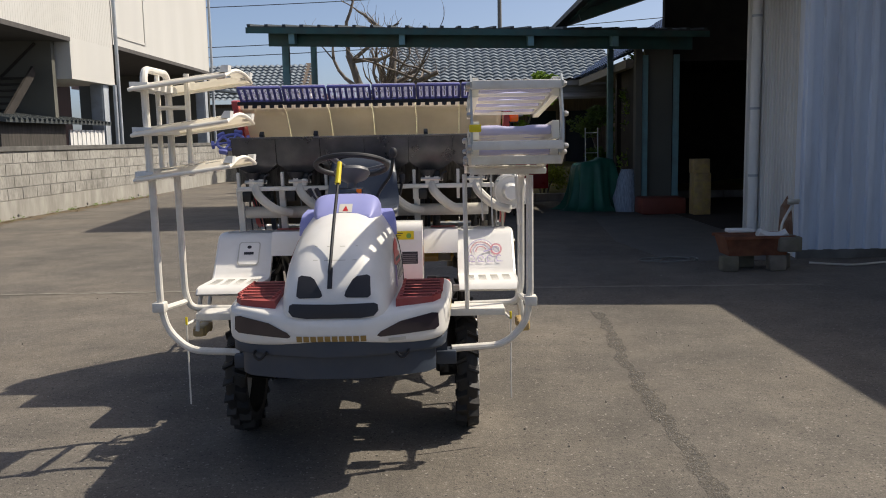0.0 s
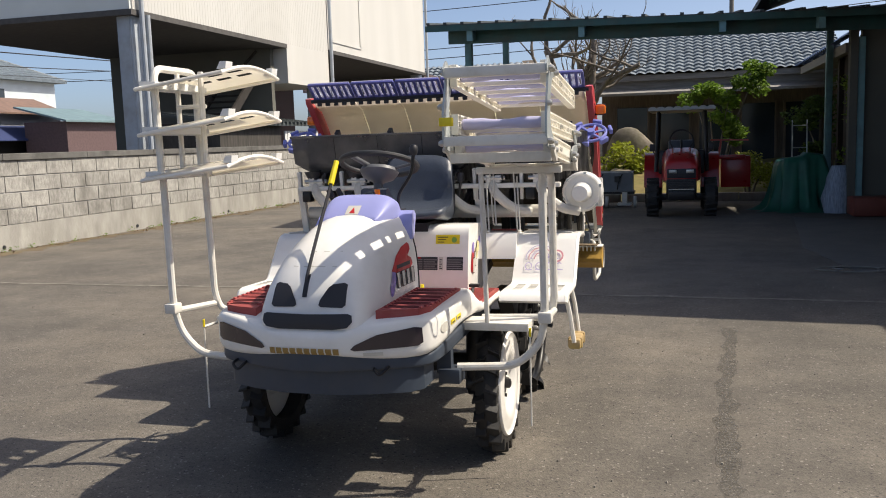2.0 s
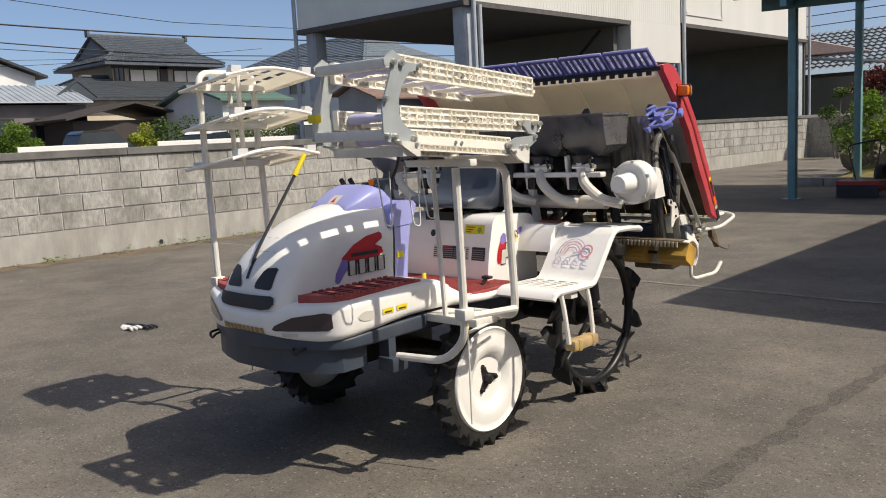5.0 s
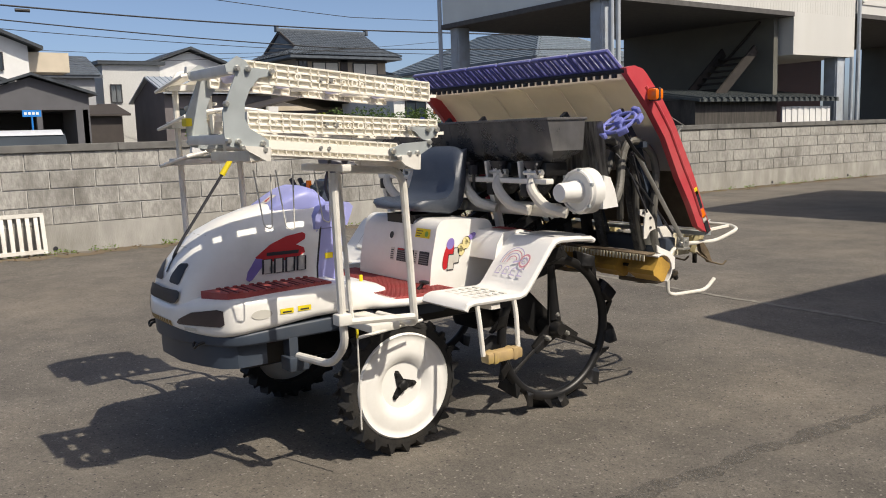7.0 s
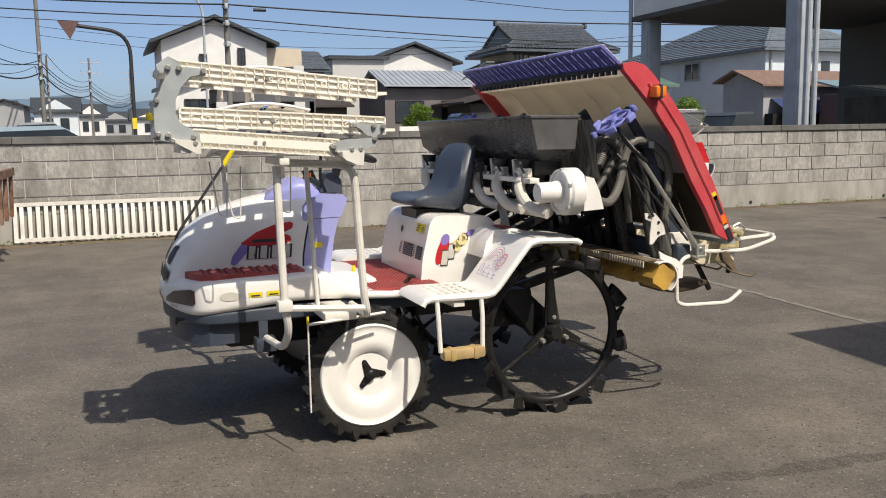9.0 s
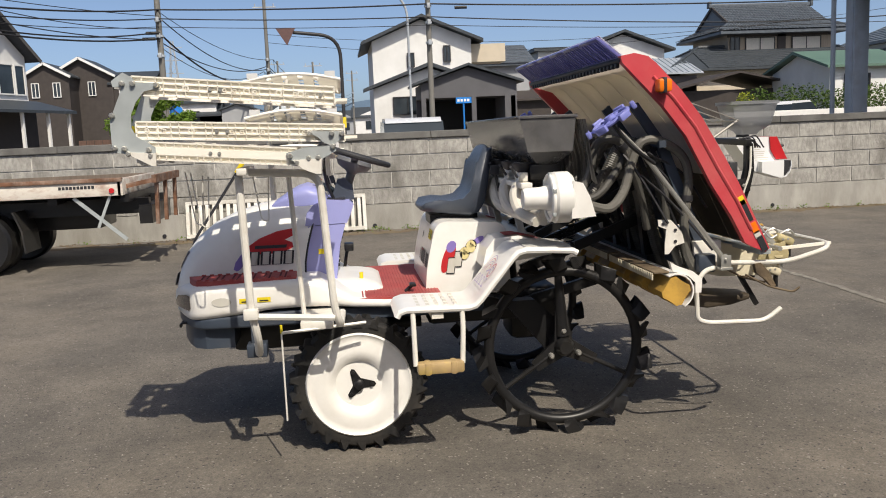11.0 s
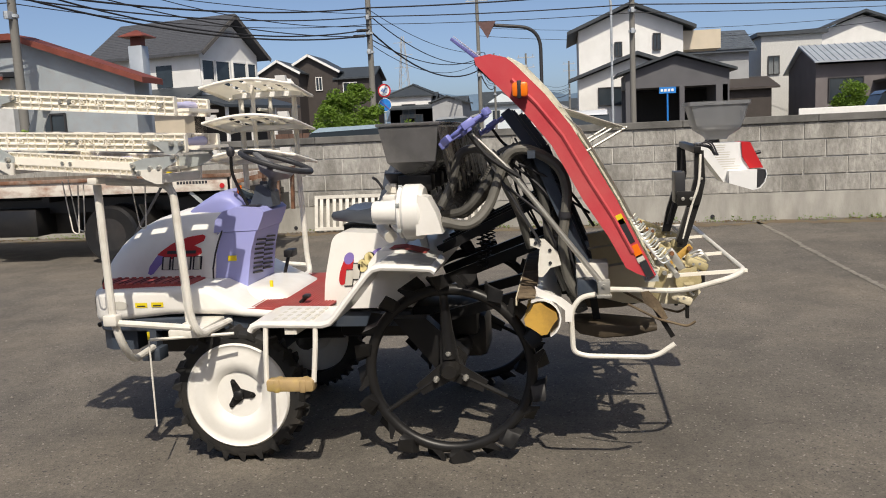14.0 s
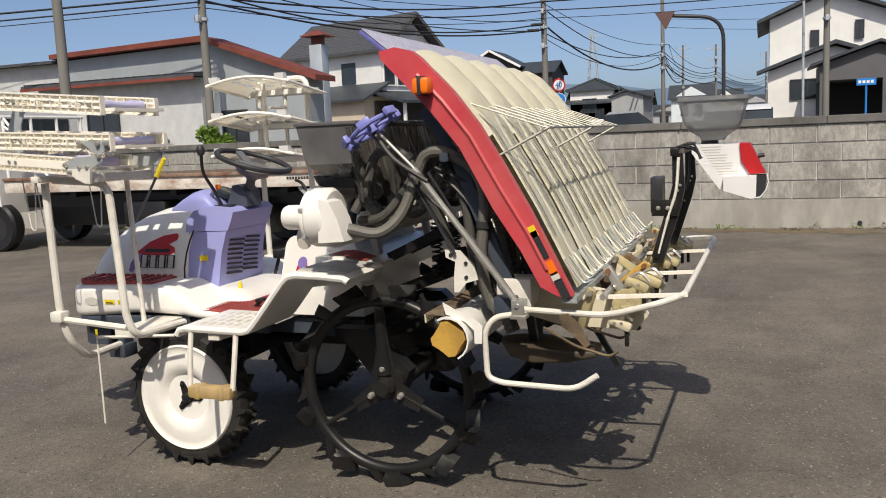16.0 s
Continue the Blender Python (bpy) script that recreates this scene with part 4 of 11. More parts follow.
part("roof", bm, material("brown_roof", (0.2, 0.13, 0.1), 0.7, scale=3, vary=0.2), shack, "brown metal roof", 0)
bm = BM()
prism(bm, [(-36.1, 0), (-36.1, 3.9), (-38.2, 4.65), (-39.6, 4.1), (-39.6, 0)], "y", 38.5, 46.0)
part("wall", bm, M["greyplaster"], shack, "", 0)
bm = BM()
prism(bm, [(-36.05, 3.1), (-34.6, 2.25), (-34.6, 2.2), (-36.05, 3.02)], "y", 39.0, 47.0)
part("awning", bm, material("navy_canvas", (0.03, 0.045, 0.13), 0.7, vary=0.15), shack, "navy blue canvas awning", 0)
# Solid near-black block paints the shade of the store below the awning.
bm = BM()
box(bm, (-36.05, 38.6, 0), (-35.4, 47.2, 2.2))
part("store_shade_block", bm, M["black"], shack, "black block painting the shade of an open store", 0)
teal_shed = thing("teal_roofed_shed", (-33, 43.5, 0), "maroon walled shed with faded teal metal roof", "shed")
bm = BM()
prism(bm, [(-31.6, 3.25), (-35, 4.1), (-35, 4.0), (-31.6, 3.15)], "y", 40.9, 46.6)
part("roof", bm, material("faded_teal_roof", (0.17, 0.25, 0.27), 0.55, vary=0.15, scale=2), teal_shed, "faded teal metal roof", 0)
bm = BM()
box(bm, (-34.8, 41.4, 0), (-32.0, 46.4, 3.2))
part("wall", bm, material("maroon_sheet", (0.13, 0.085, 0.085), 0.7, vary=0.15), teal_shed, "maroon sheet wall", 0)
pylon = thing("lattice_pylon", (-420, -70.9, 0), "distant grey steel lattice pylon", "pylon")
bm = BM()
for sx, sy in ((-1, -1), (-1, 1), (1, 1), (1, -1)):
    bar(bm, (-420 + sx * 4, -70.9 + sy * 4, 0), (-420 + sx * 0.5, -70.9 + sy * 0.5, 49), 0.35, 0.35)
for k in range(12):
    z0, z1 = k * 4.0, k * 4.0 + 4
    w0, w1 = 4 - 3.5 * z0 / 49, 4 - 3.5 * z1 / 49
    bar(bm, (-416, -70.9 - w0, z0), (-416, -70.9 + w1, z1), 0.2, 0.2)
    bar(bm, (-416, -70.9 + w0, z0), (-416, -70.9 - w1, z1), 0.2, 0.2)
for z in (34, 40, 46):
    bar(bm, (-420, -75.5, z), (-420, -66.3, z), 0.3, 0.3)
part("lattice", bm, M["greysteel"], pylon, "", 0)
lane_rail = thing("guard_rail", (-40, -1.1, 0), "white roadside guard rail", "guard rail")
bm = BM()
bar(bm, (-40, -2.5, 1.72), (-40, 0.3, 1.72), 0.06, 0.3, 0.02)
part("beam", bm, M["trimwhite"], lane_rail)
for y0 in (-2.2, 0.0):
    bm = BM()
    cyl(bm, (-40.1, y0, 0), (-40.1, y0, 1.7), 0.06, n=8)
    part("post", bm, M["trimwhite"], lane_rail)
white_low = thing("white_cottage", (-92, -10.5, 0), "white house with dull green hipped roof", "house")
bm = BM()
box(bm, (-98, -13.0, 0), (-90, -8.4, 5.6))
part("wall", bm, M["plaster"], white_low, "", 0)
bm = BM()
hip_roof(bm, -98, -90, -13.0, -8.4, 5.6, 6.8, 0.4)
part("roof", bm, M["tiledark"], white_low, "", 0)
window_at(white_low, -89.95, -11.6, -10.2, 3.2, 4.6)
grey_low = thing("grey_cottage", (-72, -4, 0), "grey bungalow with shallow dark roof", "house")
bm = BM()
gable_body(bm, -76, -70, -5.3, -2.7, 0, 4.0, 4.4, "x")
part("wall", bm, M["greyplaster"], grey_low, "", 0)
bm = BM()
gable_roof(bm, -76, -70, -5.3, -2.7, 4.02, 4.45, "x", 0.3, 0.12)
part("roof", bm, M["tiledark"], grey_low, "", 0)
green_house = thing("green_roofed_house", (-50, 39.5, 0), "one-storey house with a dull green metal roof", "house")
bm = BM()
prism(bm, [(-46.8, 4.5), (-51, 5.7), (-55.2, 4.5), (-55.2, 4.35), (-51, 5.5), (-46.8, 4.35)], "y", 34.5, 40.6)
part("roof", bm, material("dull_green_metal_roof", (0.1, 0.17, 0.13), 0.5, vary=0.1), green_house, "", 0)
bm = BM()
prism(bm, [(-47.4, 0), (-47.4, 4.4), (-51, 5.5), (-54.6, 4.4), (-54.6, 0)], "y", 35.0, 40.2)
part("wall", bm, M["plaster"], green_house, "", 0)
window_at(green_house, -47.36, 36.0, 37.6, 2.6, 3.9)
# dark brown house with white trims, and white house with a tiled porch
house_e = thing("dark_brown_house", (-88, -20, 0), "dark brown gabled house with white trims", "house")
for y0, y1, ze, zr, x1, ov in ((-24.3, -18.2, 8.5, 10.2, -88, 0.4), (-25.9, -21.6, 8.3, 9.5, -85, 0.3)):
    bm = BM()
    gable_body(bm, -94, x1, y0, y1, 0, ze, zr, "x")
    part("wall", bm, M["brownwall"], house_e, "", 0)
    bm = BM()
    gable_roof(bm, -94, x1, y0, y1, ze + 0.1, zr + 0.1, "x", ov, 0.16)
    part("roof", bm, M["tiledark"], house_e, "", 0)
    bm = BM()
    c = (y0 + y1) / 2
    k = (zr - ze) / ((y1 - y0) / 2)
    for s in (-1, 1):
        bar(bm, (x1 + ov + 0.05, c, zr + 0.12), (x1 + ov + 0.05, c + s * ((y1 - y0) / 2 + ov), ze + 0.12 - ov * k), 0.15, 0.24)
    parts_each("bargeboard", bm, M["trimwhite"], house_e, "white bargeboard", 0)
    for i in (-1, 1):
        window_at(house_e, x1 + 0.05, c + i * 1.0 - 0.3, c + i * 1.0 + 0.3, ze - 1.9, ze - 0.6, trim="trimwhite")
bm = BM()
gable_body(bm, -94, -88.2, -18.3, -14.5, 0, 7.7, 8.8, "y")
part("wing_wall", bm, M["brownwall"], house_e, "", 0)
bm = BM()
gable_roof(bm, -94, -88.2, -18.3, -14.5, 7.75, 8.9, "y", 0.4, 0.16)
part("wing_roof", bm, M["tiledark"], house_e, "", 0)
window_at(house_e, -88.15, -17.6, -16.2, 5.9, 7.2, trim="trimwhite")

house_d = thing("white_gabled_house", (-59.5, -18.6, 0), "white two-storey house with grey gabled roof and tiled porch", "house")
HD = Matrix(((0.968, 0.25, 0, -59.5), (-0.25, 0.968, 0, -18.6), (0, 0, 1, 0), (0, 0, 0, 1)))


def on_house(bm):
    bm.transform(HD)
    return bm


M["shingle"] = material("grey_shingle_roof", (0.062, 0.066, 0.076), 0.8, scale=4, vary=0.18)
bm = BM()
prism(bm, [(-3.6, 0), (3.6, 0), (3.6, 8.1), (0, 10.5), (-3.6, 8.1)], "y", -10, -0.5)
part("wall", on_house(bm), M["plaster"], house_d, "white plastered wall", 0)
bm = BM()
prism(bm, [(-4.3, 7.75), (0, 10.75), (4.3, 7.75), (4.3, 7.92), (0, 10.93), (-4.3, 7.92)], "y", -10.6, 0.35)
part("roof", on_house(bm), M["shingle"], house_d, "grey shingled gable roof", 0)
bm = BM()
for s in (-1, 1):
    bar(bm, (0, 0.37, 10.76), (s * 4.3, 0.37, 7.76), 0.06, 0.28)
parts_each("bargeboard", on_house(bm), M["soffit"], house_d, "dark bargeboard", 0)
bm = BM()
for i in range(20):
    t = i / 20
    a, b = 4.3 * (1 - t), 4.3 * (1 - t) - 0.2
    z = 7.92 + 3.01 * t
    prism(bm, [(a, z), (b, z + 0.14), (b, z + 0.17), (a, z + 0.05)], "y", -10.6, 0.3)
parts_each("shingle_course", on_house(bm), M["shingle"], house_d, "", 0)
bm = BM()
box(bm, (-0.8, -0.49, 9.35), (0.8, -0.44, 9.75))
part("gable_vent", on_house(bm), M["greyplaster"], house_d, "", 0)
for x0, x1 in ((-3.2, -2.2), (-1.9, -0.3), (0.2, 1.8), (2.1, 3.4)):
    bm = BM()
    box(bm, (x0, -0.52, 5.4), (x1, -0.45, 7.4))
    win = part("window", on_house(bm), M["glass"], house_d, "dark glazed window", 0)
    bm = BM()
    for a, b, c, d in ((x0 - 0.08, x1 + 0.08, 7.4, 7.5), (x0 - 0.08, x0, 5.4, 7.4), (x1, x1 + 0.08, 5.4, 7.4), (x0 - 0.08, x1 + 0.08, 5.3, 5.4)):
        box(bm, (a, -0.5, c), (b, -0.38, d))
    parts_each("frame_bar", on_house(bm), M["trimwhite"], win, "", 0)
bm = BM()
box(bm, (3.58, -4.4, 5.6), (3.66, -3.0, 7.2))
part("window", on_house(bm), M["glass"], house_d, "dark glazed window", 0)
bm = BM()
prism(bm, [(-4.6, 4.95), (-4.6, 4.75), (5.2, 4.75), (5.2, 4.95)], "y", -0.5, 2.6)
for v in bm.verts:
    v.co.z -= 0.28 * max(0, v.co.y + 0.5)
part("porch_roof", on_house(bm), M["tiledark"], house_d, "dark tiled porch roof", 0)
bm = BM()
prism(bm, [(3.5, 5.6), (6.6, 4.3), (6.6, 4.15), (3.5, 5.4)], "y", -10, 0.2)
part("porch_roof", on_house(bm), M["tiledark"], house_d, "dark tiled porch roof", 0)
bm = BM()
box(bm, (3.5, -9.6, 0), (5.9, -0.4, 4.5))
part("porch_wall", on_house(bm), M["cream"], house_d, "", 0)
for x0 in (-4.2, -1.6, 1.4, 4.4):
    bm = BM()
    box(bm, (x0, 2.1, 0), (x0 + 0.18, 2.3, 4.1))
    part("porch_post", on_house(bm), M["trimwhite"], house_d, "white porch post", 0)
bm = BM()
box(bm, (-4.2, -0.45, 0), (4.8, -0.4, 4.2))
part("shop_front", on_house(bm), M["brownwall"], house_d, "dark lower front", 0)

# workshop with red-brown roof edges and metal walls
workshop = thing("red_roofed_workshop", (-30, -19, 0), "low workshop with rust-red roof edge and pale metal walls", "workshop")
bm = BM()
prism(bm, [(-10.0, 4.05), (-15.3, 5.98), (-23.4, 5.78), (-23.4, 5.58), (-15.3, 5.74), (-10.0, 3.83)], "x", -29.2, -27.5)
part("roof", bm, M["rustroof"], workshop, "rust-red painted metal roof", 0)
M["greywhite"] = material("dull_white_boarding", (0.5, 0.51, 0.51), 0.7, scale=2, vary=0.08, dirt=(0.35, 0.33, 0.3), dirt_amount=0.3)
M["workwall"] = material("pale_blue_grey_metal_wall", (0.3, 0.335, 0.36), 0.55, scale=1, vary=0.08, dirt=(0.3, 0.25, 0.2), dirt_amount=0.3)
bm = BM()
prism(bm, [(-10.6, 0), (-10.6, 4.0), (-15.3, 5.7), (-23.2, 5.5), (-23.2, 0)], "x", -29.2, -28)
part("wall", bm, M["workwall"], workshop, "", 0)
bm = BM()
prism(bm, [(-23.25, 0), (-23.25, 5.45), (-34, 5.45), (-34, 0)], "x", -32, -28.2)
part("side_wing", bm, M["greywhite"], workshop, "white side wing", 0)
bm = BM()
prism(bm, [(-27.7, 5.42), (-27.7, 5.55), (-32.4, 6.1), (-32.4, 5.95)], "y", -34.5, -23.25)
part("wing_roof", bm, M["shingle"], workshop, "grey sheet roof of the side wing", 0)
bm = BM()
prism(bm, [(-28, 4.5), (-26.9, 4.42), (-26.9, 4.3), (-28, 4.36)], "y", -24.6, -15.3)
part("awning", bm, M["shingle"], workshop, "dark ribbed metal awning", 0)
bm = BM()
ribroof(bm, -28, -26.9, -24.6, -15.3, 4.5, 4.42, 0.4)
parts_each("roof_rib", bm, M["shingle"], workshop, "", 0)
bm = BM()
bar(bm, (-26.87, -24.6, 4.24), (-26.87, -15.3, 4.24), 0.06, 0.13)
part("awning_edge", bm, M["rustroof"], workshop, "", 0)
bm = BM()
box(bm, (-27.99, -24.3, 0), (-27.6, -15.5, 4.3))
part("front_wall", bm, M["greywhite"], workshop, "white lower wall", 0)
window_at(workshop, -27.95, -14.7, -13.6, 1.6, 2.8)
window_at(workshop, -27.55, -21.5, -19.9, 2.2, 3.3)
chimney = thing("metal_chimney", (-36, -14.35, 0), "square galvanised chimney with a rusty cap", "chimney")
bm = BM()
box(bm, (-36.35, -14.7, 0), (-35.65, -14.0, 6.2), bev=0.03)
part("flue", bm, M["metalroof"], chimney)
bm = BM()
box(bm, (-36.25, -14.6, 6.2), (-35.75, -14.1, 6.6))
loft(bm, [[(-36 + a * w, -14.35 + b * w, z) for a, b in ((-1, -1), (1, -1), (1, 1), (-1, 1))] for z, w in ((6.6, 0.65), (6.64, 0.65), (6.95, 0.05))])
parts_each("cap", bm, M["rustroof"], chimney)

# far low buildings along the street
rnd = random.Random(11)
FAR = [(-110, -9.3, 4.3, 5.8, "greyplaster"), (-130, -3.4, 5.7, 7.0, "blueplaster"), (-150, 0.7, 4.5, 6.8, "plaster"), (-90, -10.7, 4.6, 5.6, "plaster"), (-170, -10, 9, 5.2, "greyplaster"),
       (-165, 12, 9, 6.5, "plaster"), (-190, 22, 8, 5.5, "blueplaster"), (-140, -19, 8, 5.0, "plaster"), (-200, 5, 7, 7, "greyplaster")]
for x, y, w, h, mt in FAR:
    far = thing("far_house", (x, y, 0), "small distant house with grey roof", "house", "distant houses along the street")
    bm = BM()
    gable_body(bm, x - 5, x, y - w / 2, y + w / 2, 0, h * 0.75, h, "y" if rnd.random() < 0.5 else "x")
    part("wall", bm, M[mt], far, "", 0)
    bm = BM()
    gable_roof(bm, x - 5, x, y - w / 2, y + w / 2, h * 0.78, h * 1.03, "y", 0.5, 0.2)
    part("roof", bm, M["tiledark"], far, "", 0)
    window_at(far, x + 0.03, y - w * 0.25, y - w * 0.08, h * 0.4, h * 0.62)
    window_at(far, x + 0.03, y + w * 0.1, y + w * 0.28, h * 0.4, h * 0.62)
# Distant ridge; its haze comes from the material colour alone.
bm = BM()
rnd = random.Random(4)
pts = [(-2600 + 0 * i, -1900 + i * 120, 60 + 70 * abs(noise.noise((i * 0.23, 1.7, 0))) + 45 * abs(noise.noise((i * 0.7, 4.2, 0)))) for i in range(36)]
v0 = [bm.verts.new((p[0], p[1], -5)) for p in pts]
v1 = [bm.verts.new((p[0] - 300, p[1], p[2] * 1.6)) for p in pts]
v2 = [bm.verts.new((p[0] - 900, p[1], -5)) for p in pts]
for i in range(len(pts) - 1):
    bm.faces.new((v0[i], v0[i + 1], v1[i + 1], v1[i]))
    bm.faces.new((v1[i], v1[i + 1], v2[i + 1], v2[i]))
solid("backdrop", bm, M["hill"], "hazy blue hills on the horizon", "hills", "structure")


# ---- poles, lamp and cables ----
def utility_pole(x, y, h, r=0.16, arms=True, label="grey concrete utility pole carrying cables"):
    p = thing("utility_pole", (x, y, 0), label, "utility pole", "utility poles along the street")
    bm = BM()
    cyl(bm, (x, y, 0), (x, y, h), r, r * 0.7, 12)
    part("pole", bm, M["polecon"], p)
    if arms:
        for z in (h - 0.5, h - 1.6):
            bm = BM()
            box(bm, (x - 0.06, y - 1.0, z), (x + 0.06, y + 1.0, z + 0.1))
            for k in (-0.8, 0.1, 0.8):
                cyl(bm, (x, y + k, z + 0.1), (x, y + k, z + 0.35), 0.05, n=8)
            parts_each("crossarm_piece", bm, M["greysteel"], p)
    for z, w in ((6.4, 0.26), (7.5, 0.24), (8.4, 0.22)) if h > 9 and r > 0.12 else ():
        bm = BM()
        lathe(bm, [(r + 0.03, -0.06), (r + 0.03, 0.06), (r * 0.8, 0.06)], (x, y, z), (0, 0, 1), 12)
        box(bm, (x + r * 0.6, y - 0.09, z - 0.14), (x + r + w, y + 0.09, z + 0.14), bev=0.02)
        parts_each("bracket", bm, M["greysteel"], p, "dark steel cable bracket")
    return p


utility_pole(-47.7, -5.55, 15.5, 0.2)
utility_pole(-45.0, 9.6, 15.5, 0.17, False)
utility_pole(-26.3, -14.22, 14.5, 0.18, False)
utility_pole(-16.5, -12.13, 14.5, 0.16, False)
utility_pole(-75, -1.6, 14.5, 0.2)
utility_pole(-95, 1.83, 9.8, 0.15)
utility_pole(-118, -3.5, 12, 0.18)
utility_pole(-140, 7.0, 12, 0.18)
utility_pole(-62, 12.0, 6, 0.05, False, "thin grey aerial mast above a roof")
cables = thing("overhead_cables", (-40, 0, 9), "black overhead cables slung between the poles", "cables", kind="stuff")


def cable(a, b, sag, r=0.02):
    a, b = Vector(a), Vector(b)
    bm = BM()
    tube(bm, [a.lerp(b, i / 16) - Vector((0, 0, sag * 4 * (i / 16) * (1 - i / 16))) for i in range(17)], r * 1.1, 5)
    part("cable", bm, M["cable"], cables, "", 0)


P1, P2, PF, PG = (-47.5, -5.55), (-44.8, 9.6), (-26.1, -14.22), (-16.5, -12.13)
# main lines along the street
for zs, r in (((7.6, 7.3, 8.95, 8.5, 8.3, 9.4), 0.04), ((7.2, 7.05, 8.45, 7.8, 7.1, 8.6), 0.03), ((6.9, 6.85, 8.0, 7.35, 6.9, 7.6), 0.018), ((9.2, 9.0, 10.6, 10.4, 9.1, 10.2), 0.02)):
    ends = [(-22, -48, zs[0]), (*PF, zs[1]), (*P1, zs[2]), (*P2, zs[3]), (-46, 31, zs[4]), (-46, 72, zs[5])]
    for i, (a, b) in enumerate(zip(ends, ends[1:])):
        cable(a, b, 0.5 if i == 1 else 0.12, r)
# bundle that drops to the first pole
for z0, z, sg, r in ((7.15, 7.35, 0.8, 0.04), (7.5, 7.7, 1.0, 0.035), (8.0, 7.3, 0.7, 0.025), (7.9, 8.6, 0.3, 0.018), (8.8, 7.9, 0.9, 0.02)):
    cable((*PF, z0), (*P1, z), sg, r)
# bundle from the first pole to the next ones down the street
for z, y1, z1, sg, r in ((8.6, -1.6, 7.6, 1.1, 0.03), (7.7, -1.6, 6.9, 1.5, 0.05), (7.2, -1.6, 7.9, 1.0, 0.03), (8.9, -1.1, 8.4, 0.8, 0.02), (6.9, -2.0, 7.4, 1.2, 0.02)):
    cable((*P1, z), (-75, y1, z1), sg, r)
    cable((-75, y1, z1), (-95, 1.83, z1 - 0.9), 0.9, r)
    cable((-95, 1.83, z1 - 0.9), (-140, 7.0, z1), 1.0, r)
    cable((-75, y1, z1), (-118, -3.5, z1 + 0.6), 1.0, r)
for k, z in enumerate((9.9, 10.6)):
    cable((-75, -1.6, z), (-60, 40 + 8 * k, z - 1), 1.5, 0.018)
cable((*PG, 6.6), (*PF, 8.6), 0.4, 0.018)
for k, z in enumerate((9.3, 10.3, 11.2)):
    cable((*PF, z), (*PG, z + 0.6), 0.5, 0.018)
    cable((*PF, z + 0.2), (-24, -60, z), 0.8, 0.03)
for x0, z0 in ((-60, 13.5), (-60, 12.2), (-60, 9.0), (-60, 8.2)):
    cable((x0, 70, z0), (40, 75, z0 + 4), 1.5, 0.03)
# joints and fittings on the lines
for i, (x, y, z) in enumerate(((-46.7, -5.95, 7.25), (-46, 11.6, 8.43), (-47.0, -5.8, 7.6))):
    bm = BM()
    cyl(bm, (x, y - 0.35, z), (x, y + 0.35, z), 0.09, n=8)
    part("splice_box", bm, M["cable"], cables, "black cable joint")
utility_pole(4.2, 62, 14.2, 0.18)
lamp = thing("road_sign_gantry", (-46, 4.62, 0), "dark curved steel arm carrying a triangular road sign", "road sign")
bm = BM()
tube(bm, fillet([(-46, 4.62, 0), (-46, 4.62, 7.0), (-45.2, 1.72, 7.25)], 1.2, 8), 0.1, 10)
part("arm", bm, M["frame"], lamp)
bm = BM()
box(bm, (-46.12, 4.5, 1.9), (-45.88, 4.74, 2.5))
part("band", bm, material("yellow_band", (0.7, 0.55, 0.03), 0.6), lamp, "yellow reflective band", 0)
bm = BM()
prism(bm, [(1.15, 7.42), (2.2, 7.42), (1.72, 6.5)], "x", -45.15, -45.08, 0.02)
part("sign_plate", bm, material("faded_sign_red", (0.11, 0.06, 0.055), 0.6), lamp, "faded triangular sign plate", 0)
bsign = thing("blue_street_sign", (-45.6, 11.5, 0), "small blue sign on a blue post", "sign")
bm = BM()
cyl(bm, (-45.6, 11.5, 0), (-45.6, 11.5, 3.0), 0.05, n=8)
M["signblue"] = material("sign_blue", (0.02, 0.2, 0.6), 0.4)
part("post", bm, M["signblue"], bsign)
bm = BM()
box(bm, (-45.6, 11.05, 3.0), (-45.53, 11.95, 3.34))
plate = part("plate", bm, M["signblue"], bsign, "", 0)
bm = BM()
for i in range(4):
    box(bm, (-45.53, 11.13 + i * 0.19, 3.1), (-45.52, 11.26 + i * 0.19, 3.24))
parts_each("lettering_bar", bm, M["trimwhite"], plate, "", 0)
lp = thing("lamp_post", (-47, 8.6, 0), "slender grey street lamp post", "street lamp")
bm = BM()
tube(bm, fillet([(-47, 8.6, 0), (-47, 8.6, 8.6), (-47, 7.9, 9.6)], 0.8), 0.07, 8)
part("post", bm, M["greysteel"], lp)

# ---- the rice transplanter ----
from mathutils.bvhtree import BVHTree

XC = -0.455
M["white"] = material("white_machine_paint", (0.86, 0.845, 0.805), 0.32, scale=3, vary=0.03, dirt=(0.5, 0.46, 0.38), dirt_amount=0.22, dirt_scale=5, coat=0.25)
M["whitetube"] = material("white_tube_paint", (0.76, 0.74, 0.68), 0.4, scale=12, vary=0.04, dirt=(0.4, 0.32, 0.22), dirt_amount=0.3, dirt_scale=14)
M["creamplastic"] = material("cream_plastic", (0.72, 0.66, 0.5), 0.5, scale=6, vary=0.06, dirt=(0.45, 0.38, 0.25), dirt_amount=0.4, dirt_scale=6)
M["ivory"] = material("ivory_plastic", (0.92, 0.88, 0.78), 0.42, scale=5, vary=0.05, dirt=(0.6, 0.52, 0.36), dirt_amount=0.2, dirt_scale=4)
M["palecream"] = material("pale_cream_plastic", (0.97, 0.945, 0.8), 0.4, scale=6, vary=0.03, dirt=(0.72, 0.6, 0.3), dirt_amount=0.25, dirt_scale=7)
